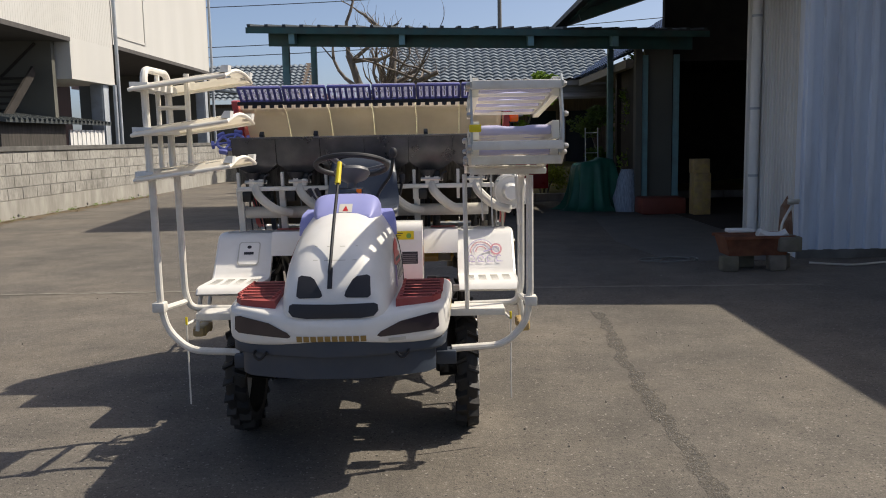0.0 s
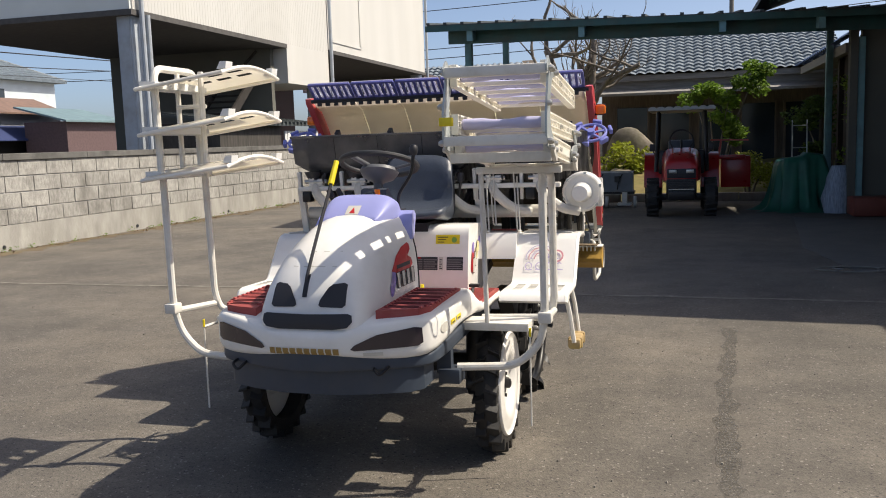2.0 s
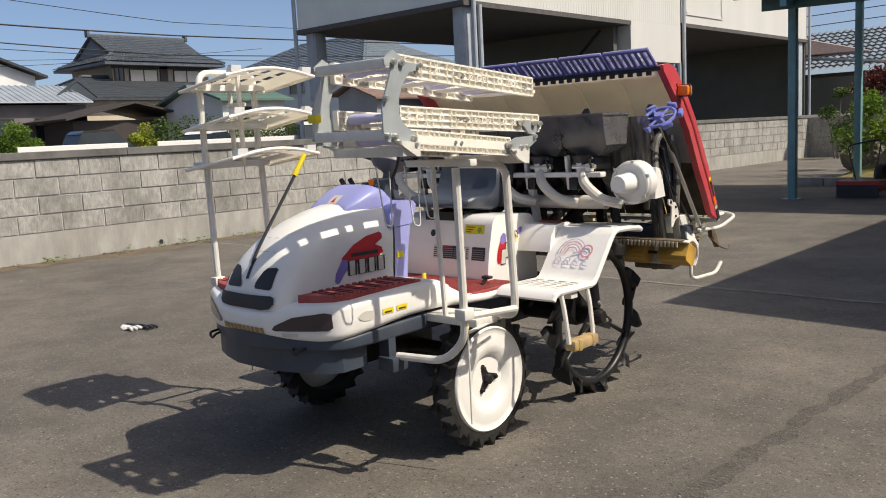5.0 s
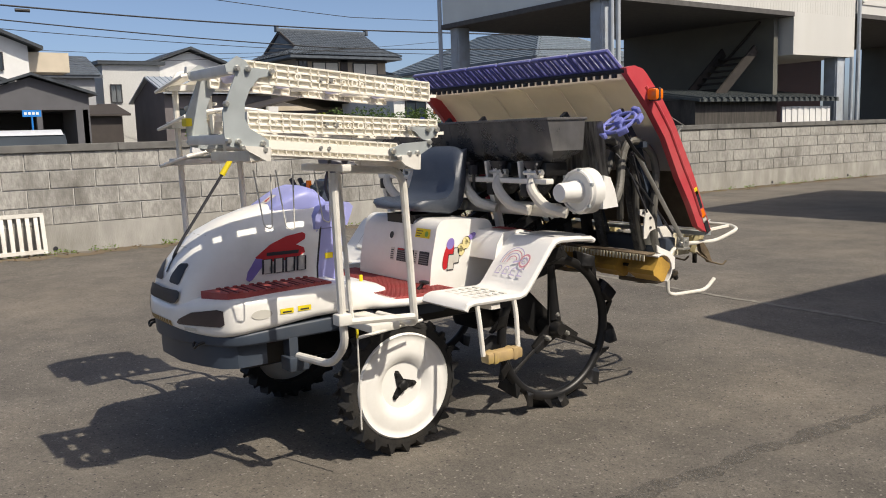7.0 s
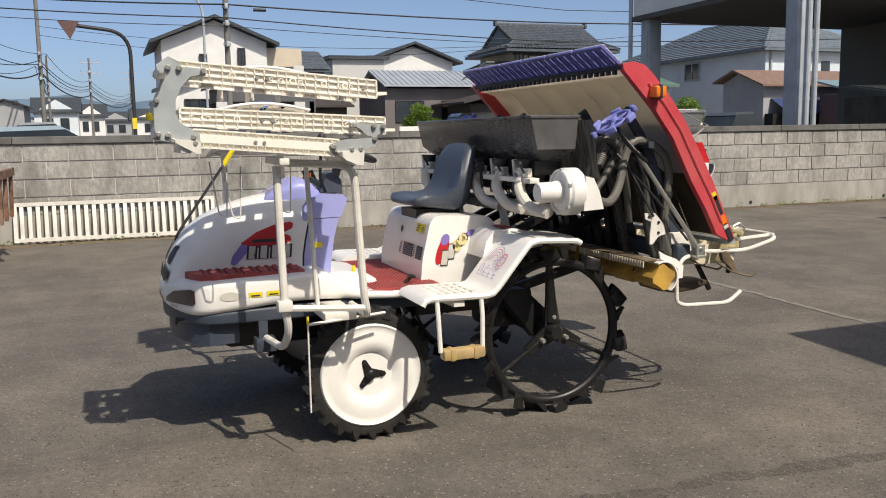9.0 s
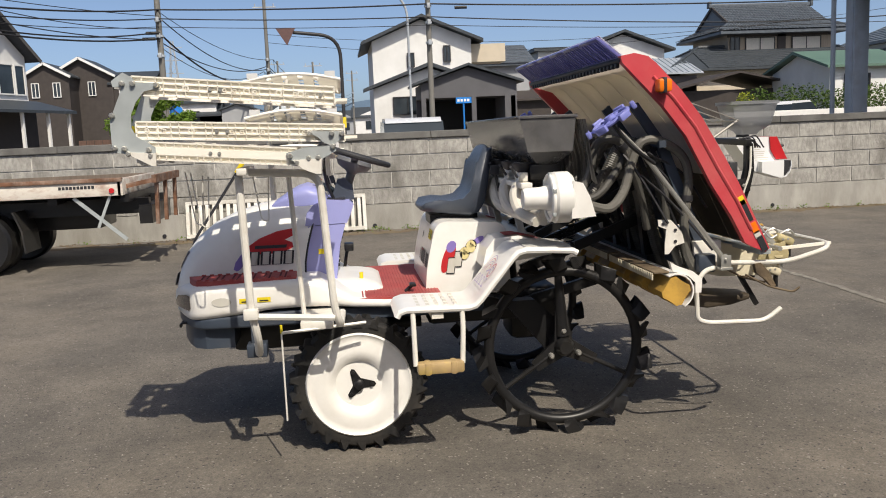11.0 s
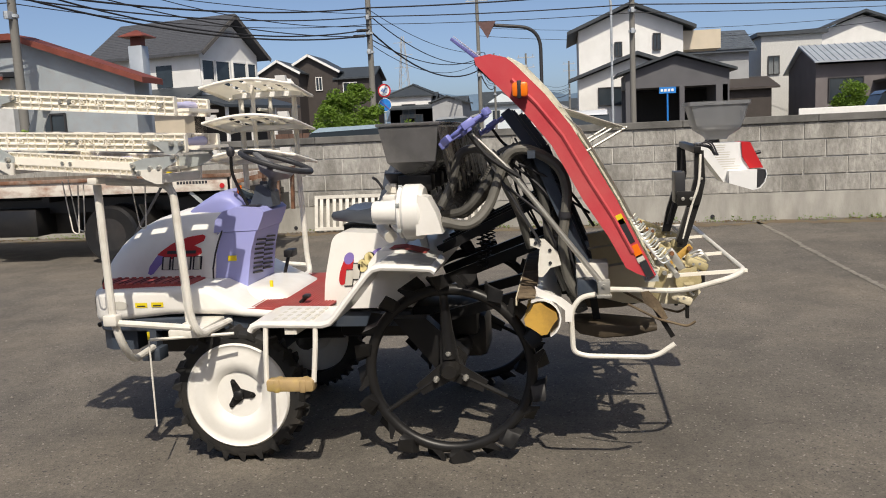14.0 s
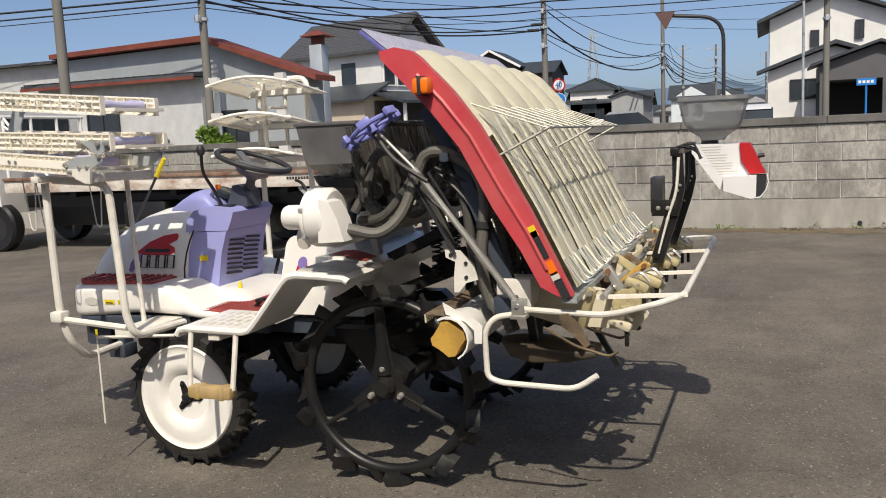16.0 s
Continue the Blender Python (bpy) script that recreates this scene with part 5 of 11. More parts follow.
M["beige"] = material("beige_plastic", (0.84, 0.79, 0.74), 0.55, scale=4, vary=0.06, dirt=(0.55, 0.48, 0.42), dirt_amount=0.25, thin=0.55)
M["red"] = material("faded_red_paint", (0.54, 0.06, 0.075), 0.38, scale=4, vary=0.08, dirt=(0.6, 0.2, 0.18), dirt_amount=0.4, dirt_scale=3, coat=0.15)
M["matred"] = material("red_rubber_mat", (0.36, 0.068, 0.062), 0.65, scale=8, vary=0.12, dirt=(0.4, 0.17, 0.14), dirt_amount=0.5, dirt_scale=7)
M["lilac"] = material("lilac_plastic", (0.31, 0.33, 0.65), 0.42, scale=4, vary=0.05, dirt=(0.35, 0.34, 0.5), dirt_amount=0.3)
M["rollerlilac"] = material("pale_lilac_plastic", (0.55, 0.54, 0.76), 0.42, scale=4, vary=0.05)
M["skysheet"] = material("sky_bright_lilac_plastic", (0.74, 0.74, 0.84), 0.4, scale=5, vary=0.05, thin=0.5)
M["cobalt"] = material("cobalt_blue_plastic", (0.2, 0.22, 0.56), 0.4, scale=5, vary=0.06, dirt=(0.3, 0.3, 0.45), dirt_amount=0.3)
M["navy"] = material("blue_violet_plastic", (0.115, 0.12, 0.36), 0.28, scale=5, vary=0.08, dirt=(0.3, 0.3, 0.4), dirt_amount=0.3)
M["matgroove"] = material("dark_red_groove", (0.1, 0.018, 0.02), 0.8, vary=0.15)
M["bumper"] = material("dark_slate_steel", (0.046, 0.06, 0.084), 0.45, scale=5, vary=0.12, dirt=(0.12, 0.11, 0.1), dirt_amount=0.35)
M["rubber"] = material("black_rubber", (0.018, 0.018, 0.018), 0.6, scale=10, vary=0.2, dirt=(0.085, 0.068, 0.05), dirt_amount=0.32, dirt_scale=5, bump=0.2)
M["rubberclean"] = material("black_tyre_rubber", (0.012, 0.012, 0.013), 0.4, scale=10, vary=0.2, dirt=(0.035, 0.031, 0.026), dirt_amount=0.3, dirt_scale=6)
M["wiresteel"] = material("dull_wire", (0.3, 0.29, 0.26), 0.45, metal=0.5, vary=0.15)
M["blackpaint"] = material("black_steel", (0.012, 0.012, 0.013), 0.38, scale=8, vary=0.2, dirt=(0.045, 0.038, 0.028), dirt_amount=0.25, dirt_scale=6)
M["seat"] = material("slate_vinyl", (0.062, 0.074, 0.098), 0.36, scale=12, vary=0.1, bump=0.15, bump_scale=200)
M["smoke"] = material("smoky_plastic", (0.11, 0.108, 0.11), 0.2, scale=5, vary=0.35, alpha=0.8, dirt=(0.24, 0.23, 0.21), dirt_amount=0.4, dirt_scale=7)
M["film"] = material("dirty_smoky_film", (0.14, 0.133, 0.125), 0.28, scale=9, vary=0.4, alpha=0.88, dirt=(0.42, 0.4, 0.36), dirt_amount=0.7, dirt_scale=11, stretch=(6, 1, 0.5))
M["galv"] = material("galvanised_steel", (0.46, 0.5, 0.505), 0.4, metal=0.3, scale=9, vary=0.1, dirt=(0.4, 0.36, 0.3), dirt_amount=0.3)
M["steel"] = material("bright_steel", (0.55, 0.54, 0.5), 0.35, metal=0.7, scale=10, vary=0.1)
M["hose"] = material("off_white_hose", (0.66, 0.63, 0.56), 0.55, scale=8, vary=0.06, dirt=(0.4, 0.36, 0.28), dirt_amount=0.4)
M["darkhose"] = material("grey_ribbed_hose", (0.085, 0.083, 0.076), 0.45, scale=12, vary=0.2, dirt=(0.16, 0.14, 0.11), dirt_amount=0.35)
M["ochre"] = material("ochre_plastic", (0.5, 0.3, 0.06), 0.5, scale=8, vary=0.2, dirt=(0.16, 0.1, 0.05), dirt_amount=0.55, dirt_scale=9)
M["mudcast"] = material("dried_mud_on_metal", (0.13, 0.095, 0.06), 0.85, scale=14, vary=0.4, dirt=(0.3, 0.24, 0.15), dirt_amount=0.5, dirt_scale=16, bump=0.4, bump_scale=90)
M["rust_pin"] = material("rusty_pin", (0.18, 0.08, 0.035), 0.7, scale=14, vary=0.3)
M["coolwhite"] = material("clean_white_housing", (0.78, 0.79, 0.8), 0.45, scale=6, vary=0.03)
M["yellow"] = material("yellow_plastic", (0.78, 0.62, 0.02), 0.5, vary=0.06)
M["orange"] = material("orange_lens", (0.9, 0.2, 0.012), 0.2, vary=0.05, coat=0.5)
M["float"] = material("muddy_plastic", (0.075, 0.058, 0.04), 0.6, scale=6, vary=0.3, dirt=(0.24, 0.19, 0.12), dirt_amount=0.45)
M["lens"] = material("smoked_lamp_lens", (0.04, 0.03, 0.038), 0.1, vary=0.1, coat=0.6)
M["gold"] = material("gold_lettering", (0.34, 0.22, 0.07), 0.45, vary=0.1)
M["ink"] = material("dark_ink", (0.03, 0.03, 0.035), 0.5, vary=0.1)
M["decalred"] = material("decal_red", (0.5, 0.02, 0.025), 0.4, vary=0.05)
M["decalviolet"] = material("decal_violet", (0.24, 0.18, 0.5), 0.4, vary=0.1)
M["tape"] = material("brown_packing_tape", (0.42, 0.3, 0.15), 0.4, scale=9, vary=0.2, dirt=(0.6, 0.45, 0.08), dirt_amount=0.6, dirt_scale=10)
M["plategrey"] = material("plate_print", (0.2, 0.19, 0.19), 0.5)
M["labelgrey"] = material("printed_label", (0.6, 0.58, 0.52), 0.5, vary=0.1)

M["lettering"] = material("pale_yellow_print", (0.72, 0.62, 0.3), 0.45, vary=0.1)
M["printlilac"] = material("lilac_print", (0.5, 0.44, 0.62), 0.45, vary=0.1)
M["printpink"] = material("pink_print", (0.66, 0.3, 0.34), 0.45, vary=0.1)
M["gripsheet"] = material("grey_grip_sheet", (0.5, 0.5, 0.49), 0.6, scale=30, vary=0.15, dirt=(0.36, 0.34, 0.3), dirt_amount=0.5, dirt_scale=10)
rt = thing("rice_transplanter", (XC, 4.7, 0), "used white and lilac riding rice transplanter with red trim", "rice transplanter")


def S(s):
    return XC + s


def superring(y, w, zb, h, n=2.6, k=20):
    out = []
    for i in range(k + 1):
        a = math.pi * i / k
        c, s = math.cos(a), math.sin(a)
        out.append((S(w * math.copysign(abs(c) ** (2 / n), c)), y, zb + h * abs(s) ** (2 / n)))
    out.append((S(-w), y, zb - 0.03))
    out.append((S(w), y, zb - 0.03))
    return out


def rrect(y, w, z0, z1, r, n=4):
    out = []
    for cx, cz, a0 in ((w - r, z1 - r, 0), (-w + r, z1 - r, 90), (-w + r, z0 + r, 180), (w - r, z0 + r, 270)):
        for i in range(n + 1):
            a = radians(a0 + 90 * i / n)
            out.append((S(cx + r * math.cos(a)), y, cz + r * math.sin(a)))
    return out


def surface_decal(name, trees, poly, axis, far, mat, parent, off=0.0025, cuts=3, label=""):
    """A thin sticker: a polygon laid onto a surface along an axis (x or y or z)."""
    bm = BM()
    if axis == "y":
        vs = [bm.verts.new((p[0], far, p[1])) for p in poly]
        d = Vector((0, 1 if far < 4.5 else -1, 0))
    elif axis == "x":
        vs = [bm.verts.new((far, p[0], p[1])) for p in poly]
        d = Vector((-1 if far > 0 else 1, 0, 0))
    else:
        vs = [bm.verts.new((p[0], p[1], far)) for p in poly]
        d = Vector((0, 0, -1))
    f = bm.faces.new(vs)
    bmesh.ops.triangulate(bm, faces=[f])
    bmesh.ops.subdivide_edges(bm, edges=bm.edges[:], cuts=cuts, use_grid_fill=True)
    for v in bm.verts:
        best = None
        for tr in trees:
            hit, nrm, _, dist = tr.ray_cast(v.co, d, 6)
            if hit is not None and (best is None or dist < best[1]):
                best = (hit, dist)
        v.co = (best[0] if best else v.co + d * 3) - d * off
    return part(name, bm, mat, parent, label, 60)


def fillet2(poly, r, n=4):
    """Rounds the corners of a closed polygon."""
    out = []
    k = len(poly)
    for i in range(k):
        a, b, c = (Vector(poly[(i + j) % k]) for j in (-1, 0, 1))
        p, q = b + (a - b).normalized() * r, b + (c - b).normalized() * r
        out += [tuple(p * (1 - t) ** 2 + b * 2 * t * (1 - t) + q * t * t) for t in (j / n for j in range(n + 1))]
    return out


def arc_poly(cx, cz, r0, r1, a0, a1, n=10, squash=1.0):
    o = [(cx + r1 * math.cos(radians(a0 + (a1 - a0) * i / n)), cz + squash * r1 * math.sin(radians(a0 + (a1 - a0) * i / n))) for i in range(n + 1)]
    return o + [(cx + r0 * math.cos(radians(a1 - (a1 - a0) * i / n)), cz + squash * r0 * math.sin(radians(a1 - (a1 - a0) * i / n))) for i in range(n + 1)]


def ell(cx, cz, a, b, rot=0, n=16):
    c, s = math.cos(radians(rot)), math.sin(radians(rot))
    return [(cx + a * math.cos(t) * c - b * math.sin(t) * s, cz + a * math.cos(t) * s + b * math.sin(t) * c) for t in (2 * math.pi * i / n for i in range(n))]


# front cowl
ST = [(3.392, 0.09, 0.65, 0.7), (3.398, 0.14, 0.64, 0.715), (3.415, 0.205, 0.63, 0.732), (3.437, 0.265, 0.622, 0.743), (3.458, 0.312, 0.617, 0.752), (3.48, 0.36, 0.614, 0.758), (3.5, 0.4, 0.613, 0.763), (3.52, 0.43, 0.614, 0.766), (3.55, 0.453, 0.616, 0.769), (3.6, 0.466, 0.62, 0.772), (3.7, 0.474, 0.63, 0.776), (3.9, 0.48, 0.65, 0.783), (4.0, 0.483, 0.652, 0.785),
      (4.1, 0.485, 0.65, 0.775), (4.18, 0.487, 0.645, 0.73), (4.26, 0.49, 0.638, 0.685), (4.4, 0.492, 0.63, 0.67), (4.66, 0.492, 0.625, 0.67)]
bm = BM()
loft(bm, [rrect(y, w, a, b, min(0.035, (b - a) * 0.45)) for y, w, a, b in ST])
cowl_tree = BVHTree.FromBMesh(bm)
cowl = part("front_cowl", bm, M["white"], rt, "white plastic front body", 50)
# bonnet
HS = [(3.415, 0.16, 0.02), (3.422, 0.185, 0.06), (3.44, 0.205, 0.12), (3.47, 0.217, 0.175), (3.52, 0.226, 0.235), (3.6, 0.235, 0.295), (3.7, 0.243, 0.34), (3.82, 0.25, 0.375), (3.95, 0.255, 0.402), (4.07, 0.257, 0.42)]
bm = BM()
loft(bm, [superring(y, w, 0.73, h) for y, w, h in HS])
for v in bm.verts:
    if v.co.y > 3.9:
        k = min(1, max(0, (v.co.z - 0.8) / 0.32))
        v.co.y += (v.co.y - 3.9) / 0.17 * (0.055 * k * k - 0.04 * (1 - k))
hood_tree = BVHTree.FromBMesh(bm)
bm.verts.ensure_lookup_table()
hood_edge = [v.co.copy() for v in bm.verts[-23:-2]]
hood = part("bonnet", bm, M["white"], rt, "rounded white bonnet", 50)
bm = BM()
tube(bm, [v + Vector((0, 0.003, 0)) for v in hood_edge], 0.0045, 6)
part("edge_seal", bm, M["ink"], hood, "black rubber edge seal", 60)
both = [cowl_tree, hood_tree]
for s in (-1, 1):
    surface_decal("vent", both, [(S(s * 0.148), 0.893), (S(s * 0.135), 0.9), (S(s * 0.095), 0.897), (S(s * 0.078), 0.885), (S(s * 0.05), 0.84), (S(s * 0.045), 0.822), (S(s * 0.055), 0.815), (S(s * 0.14), 0.813), (S(s * 0.152), 0.822)], "y", 3.0, M["ink"], hood, 0.004, label="black slanted bonnet vent")
    surface_decal("headlight", [cowl_tree], [(S(s * 0.425), 0.728), (S(s * 0.4), 0.733), (S(s * 0.27), 0.712), (S(s * 0.19), 0.676), (S(s * 0.175), 0.66), (S(s * 0.19), 0.654), (S(s * 0.41), 0.66), (S(s * 0.428), 0.672)], "y", 3.0, M["lens"], cowl, 0.004, label="smoked headlight lens")
surface_decal("grille", both, [(S(-0.18), 0.786), (S(-0.165), 0.793), (S(0), 0.79), (S(0.165), 0.793), (S(0.18), 0.786), (S(0.183), 0.762), (S(0.165), 0.742), (S(0.11), 0.734), (S(-0.11), 0.734), (S(-0.165), 0.742), (S(-0.183), 0.762)], "y", 3.0, M["ink"], cowl, 0.012, label="black front grille")
for i in range(10):
    x = S(-0.152 + i * 0.029)
    surface_decal("lettering_bar", [cowl_tree], [(x, 0.638), (x + 0.023, 0.638), (x + 0.023, 0.663), (x, 0.663)], "y", 3.0, M["gold"], cowl, 0.003, 1)
for z in (0.955, 1.005):
    surface_decal("crease", [hood_tree], [(S(-0.09), z), (S(0.09), z), (S(0.09), z + 0.003), (S(-0.09), z + 0.003)], "y", 3.0, M["labelgrey"], hood, 0.001, 2)
surface_decal("rod_slot", [hood_tree], [(S(-0.025), 0.85), (S(-0.005), 0.85), (S(-0.005), 0.93), (S(-0.025), 0.93)], "y", 3.0, M["ink"], hood, 0.003, 1)
# side swoosh on both bonnet flanks
for far in (1.0, -2.0):
    surface_decal("red_swoosh", [hood_tree], [(3.75, 0.905), (3.825, 0.953), (3.908, 0.983), (3.986, 0.994), (4.0, 0.985), (3.993, 0.964), (3.945, 0.943), (3.98, 0.928), (3.984, 0.906), (3.955, 0.893), (3.887, 0.88), (3.8, 0.88), (3.756, 0.885)], "x", far, M["decalred"], hood, 0.003)
    surface_decal("violet_swoosh", [hood_tree], [(3.696, 0.812), (3.706, 0.845), (3.75, 0.9), (3.775, 0.895), (3.8, 0.885), (3.76, 0.847), (3.725, 0.81), (3.71, 0.803)], "x", far, M["decalviolet"], hood, 0.0034)
    for i in range(4):
        y = 3.775 + i * 0.054
        for k, mt, off in ((1.0, "ink", 0.0045), (0.62, "labelgrey", 0.0055)):
            c, z, w, h, f = y + 0.022, 0.86, 0.013 * k, 0.026 + 0.006 * k, 0.011 * k
            serif = [(c - w - f, z - h), (c + w + f, z - h), (c + w + f, z - h + f), (c + w, z - h + f), (c + w, z + h - f), (c + w + f, z + h - f), (c + w + f, z + h), (c - w - f, z + h), (c - w - f, z + h - f), (c - w, z + h - f), (c - w, z - h + f), (c - w - f, z - h + f)]
            surface_decal("lettering_bar", [hood_tree], [(a + (b - z) * 0.12, b) for a, b in serif], "x", far, M[mt], hood, off, 1)
    surface_decal("lettering_line", [hood_tree], [(3.8, 0.905), (3.95, 0.905), (3.955, 0.92), (3.803, 0.92)], "x", far, M["ink"], hood, 0.0045, 1)
surface_decal("warning_label", [cowl_tree], [(3.74, 0.69), (3.8, 0.69), (3.8, 0.712), (3.74, 0.712)], "x", 1.0, M["yellow"], cowl, 0.003, 1, "yellow warning label")
surface_decal("warning_label", [cowl_tree], [(3.82, 0.692), (3.88, 0.692), (3.88, 0.714), (3.82, 0.714)], "x", 1.0, M["yellow"], cowl, 0.003, 1, "yellow warning label")
surface_decal("label_print", [cowl_tree], [(3.75, 0.694), (3.79, 0.694), (3.79, 0.7), (3.75, 0.7)], "x", 1.0, M["ink"], cowl, 0.004, 1)
surface_decal("label_print", [cowl_tree], [(3.83, 0.696), (3.87, 0.696), (3.87, 0.702), (3.83, 0.702)], "x", 1.0, M["ink"], cowl, 0.004, 1)
surface_decal("pale_print", [cowl_tree], ell(3.66, 0.7, 0.045, 0.02), "x", 1.0, M["labelgrey"], cowl, 0.003, 1)
# red foot mats beside the bonnet
for s in (-1, 1):
    bm = BM()
    prism(bm, [(S(s * 0.25), 3.49), (S(s * 0.34), 3.515), (S(s * 0.405), 3.545), (S(s * 0.435), 3.6), (S(s * 0.452), 4.0), (S(s * 0.268), 4.0)], "z", 0.76, 0.793, 0.005)
    mat_ob = part("foot_mat", bm, M["matred"], rt, "ridged red rubber foot mat")
    bm = BM()
    for i in range(6):
        y = 3.56 + i * 0.072
        for k in (0, 0.024):
            box(bm, (S(s * 0.275), y + k, 0.7935), (S(s * min(0.435, 0.4 + 0.02 * i)), y + k + 0.0075, 0.7952))
    parts_each("groove", bm, M["matgroove"], mat_ob, "dark groove", 0)
    bm = BM()
    for i in range(12):
        y = 3.55 + i * 0.037
        box(bm, (S(s * 0.262), y, 0.79), (S(s * 0.276), y + 0.02, 0.8), bev=0.003)
        box(bm, (S(s * min(0.433, 0.4 + 0.012 * i)), y, 0.79), (S(s * min(0.446, 0.412 + 0.012 * i)), y + 0.02, 0.8), bev=0.003)
    parts_each("edge_nub", bm, M["matred"], mat_ob)
bm = BM()
prism(bm, [(S(-0.3), 4.24), (S(0.3), 4.24), (S(0.36), 4.2), (S(0.46), 4.19), (S(0.482), 4.24), (S(0.482), 4.66), (S(-0.482), 4.66), (S(-0.482), 4.24), (S(-0.46), 4.19), (S(-0.36), 4.2)], "z", 0.664, 0.679, 0.004)
floor_mat = part("floor_mat", bm, M["matred"], rt, "ridged red rubber floor mat")
bm = BM()
for i in range(27):
    box(bm, (S(-0.465), 4.25 + i * 0.015, 0.676), (S(0.465), 4.257 + i * 0.015, 0.6815))
parts_each("ridge", bm, M["matred"], floor_mat, "", 0)
bm = BM()
tube(bm, [(S(0.38), 4.5, 0.68), (S(0.38), 4.535, 0.71)], 0.009)
box(bm, (S(0.36), 4.52, 0.705), (S(0.41), 4.55, 0.72), bev=0.004)
part("pedal", bm, M["blackpaint"], rt, "small black pedal")
# bumper
bm = BM()
loft(bm, [rrect(y, w, 0.572, z1, 0.012) for y, w, z1 in ((3.402, 0.08, 0.642), (3.41, 0.13, 0.636), (3.428, 0.195, 0.63), (3.449, 0.255, 0.624), (3.47, 0.302, 0.62), (3.492, 0.35, 0.617), (3.512, 0.39, 0.616), (3.533, 0.42, 0.617), (3.562, 0.442, 0.62), (3.61, 0.455, 0.625), (3.75, 0.462, 0.634), (4.2, 0.46, 0.645))])
part("bumper_strip", bm, M["bumper"], rt, "dark slate bumper strip")
bm = BM()
prism(bm, [(S(-0.12), 3.43), (S(0.12), 3.43), (S(0.26), 3.47), (S(0.37), 3.515), (S(0.41), 3.57), (S(0.41), 3.7), (S(-0.41), 3.7), (S(-0.41), 3.57), (S(-0.37), 3.515), (S(-0.26), 3.47)], "z", 0.475, 0.57, 0.008)
part("bumper", bm, M["bumper"], rt, "dark slate steel bumper")
for s in (-0.34, 0.25):
    bm = BM()
    tube(bm, fillet([(S(s), 3.5, 0.585), (S(s), 3.44, 0.58), (S(s + 0.025), 3.435, 0.555), (S(s + 0.05), 3.44, 0.58), (S(s + 0.05), 3.5, 0.585)], 0.02), 0.006)
    part("tow_hook", bm, M["blackpaint"], rt, "black steel tow hook")
surface_decal("rating_label", [cowl_tree], [(S(0.22), 0.632), (S(0.29), 0.632), (S(0.29), 0.646), (S(0.22), 0.646)], "y", 3.0, M["labelgrey"], rt, 0.004, 1)

# dashboard
bm = BM()
DS = [(3.885, 0.118, 0.0), (3.9, 0.128, 0.016), (3.956, 0.143, 0.053), (4.012, 0.153, 0.084), (4.06, 0.158, 0.097), (4.11, 0.157, 0.08), (4.15, 0.15, 0.036), (4.16, 0.145, 0.01)]
loft(bm, [superring(y, w, 1.1, h, 4.2) for y, w, h in DS])
dash_tree = BVHTree.FromBMesh(bm)
dash = part("dashboard_cover", bm, M["lilac"], rt, "lilac plastic dashboard cover", 50)
surface_decal("badge", [dash_tree], [(S(-0.025), 1.122), (S(0.035), 1.122), (S(0.035), 1.156), (S(-0.025), 1.156)], "y", 3.0, M["labelgrey"], dash, 0.004, 1)
surface_decal("badge_mark", [dash_tree], [(S(-0.008), 1.128), (S(0.018), 1.128), (S(0.005), 1.15)], "y", 3.0, M["decalred"], dash, 0.006, 1)


def tapered(bm):
    """Narrows the control column towards the rider."""
    for v in bm.verts:
        v.co.x = XC + (v.co.x - XC) * (1 - 0.25 * min(1, max(0, (v.co.y - 4.03) / 0.22)))
    return bm


bm = BM()
prism(bm, [(4.03, 0.675), (4.04, 0.93), (4.06, 0.998), (4.237, 0.998), (4.207, 0.9), (4.185, 0.76), (4.178, 0.675)], "x", S(-0.232), S(0.232), 0.02, 3)
column = part("dash_column", tapered(bm), M["lilac"], rt, "lilac plastic control column", 40)
bm = BM()
prism(bm, [(4.045, 1.001), (4.055, 1.06), (4.09, 1.1), (4.15, 1.118), (4.262, 1.108), (4.282, 1.088), (4.268, 1.05), (4.245, 1.001)], "x", S(-0.236), S(0.236), 0.016, 3)
part("column_cap", tapered(bm), M["lilac"], rt, "lilac plastic column cap", 40)
bm = BM()
prism(bm, [(4.165, 1.1), (4.195, 1.165), (4.21, 1.208), (4.245, 1.214), (4.284, 1.177), (4.29, 1.105)], "x", S(-0.062), S(0.062), 0.016, 3)
part("steering_shroud", bm, M["seat"], rt, "dark grey steering column shroud", 40)
bm = BM()
loft(bm, [[(S(cx), cy, z) for cx, cy in fillet2([(-w, 4.04), (w, 4.04), (w * 0.86, y1), (-w * 0.86, y1)], 0.05)] for z, w, y1 in ((0.655, 0.33, 4.41), (0.69, 0.318, 4.4), (0.71, 0.29, 4.37), (0.725, 0.25, 4.31), (0.732, 0.2, 4.25))])
part("column_base", bm, M["white"], rt, "white moulded hump round the control column", 50)
for c in (-0.13, 0.01):
    for i in range(8):
        t = i / 9
        y, z = 4.192 + (4.228 - 4.192) * t + (-0.006 if 0.2 < t < 0.6 else 0), 0.775 + (0.985 - 0.775) * t
        bm = BM()
        bar(bm, (S(c), y - 0.006, z), (S(c + 0.125), y - 0.006, z + 0.012), 0.024, 0.009)
        part("louvre_slot", bm, M["ink"], column, "", 0)
bm = BM()
box(bm, (S(0.205), 4.1, 0.86), (S(0.2165), 4.14, 0.885))
part("warning_label", bm, M["yellow"], column, "small yellow label", 0)
bm = BM()
box(bm, (S(0.09), 4.12, 1.113), (S(0.14), 4.245, 1.12))
part("lever_slot", bm, M["ink"], column, "", 0)
bm = BM()
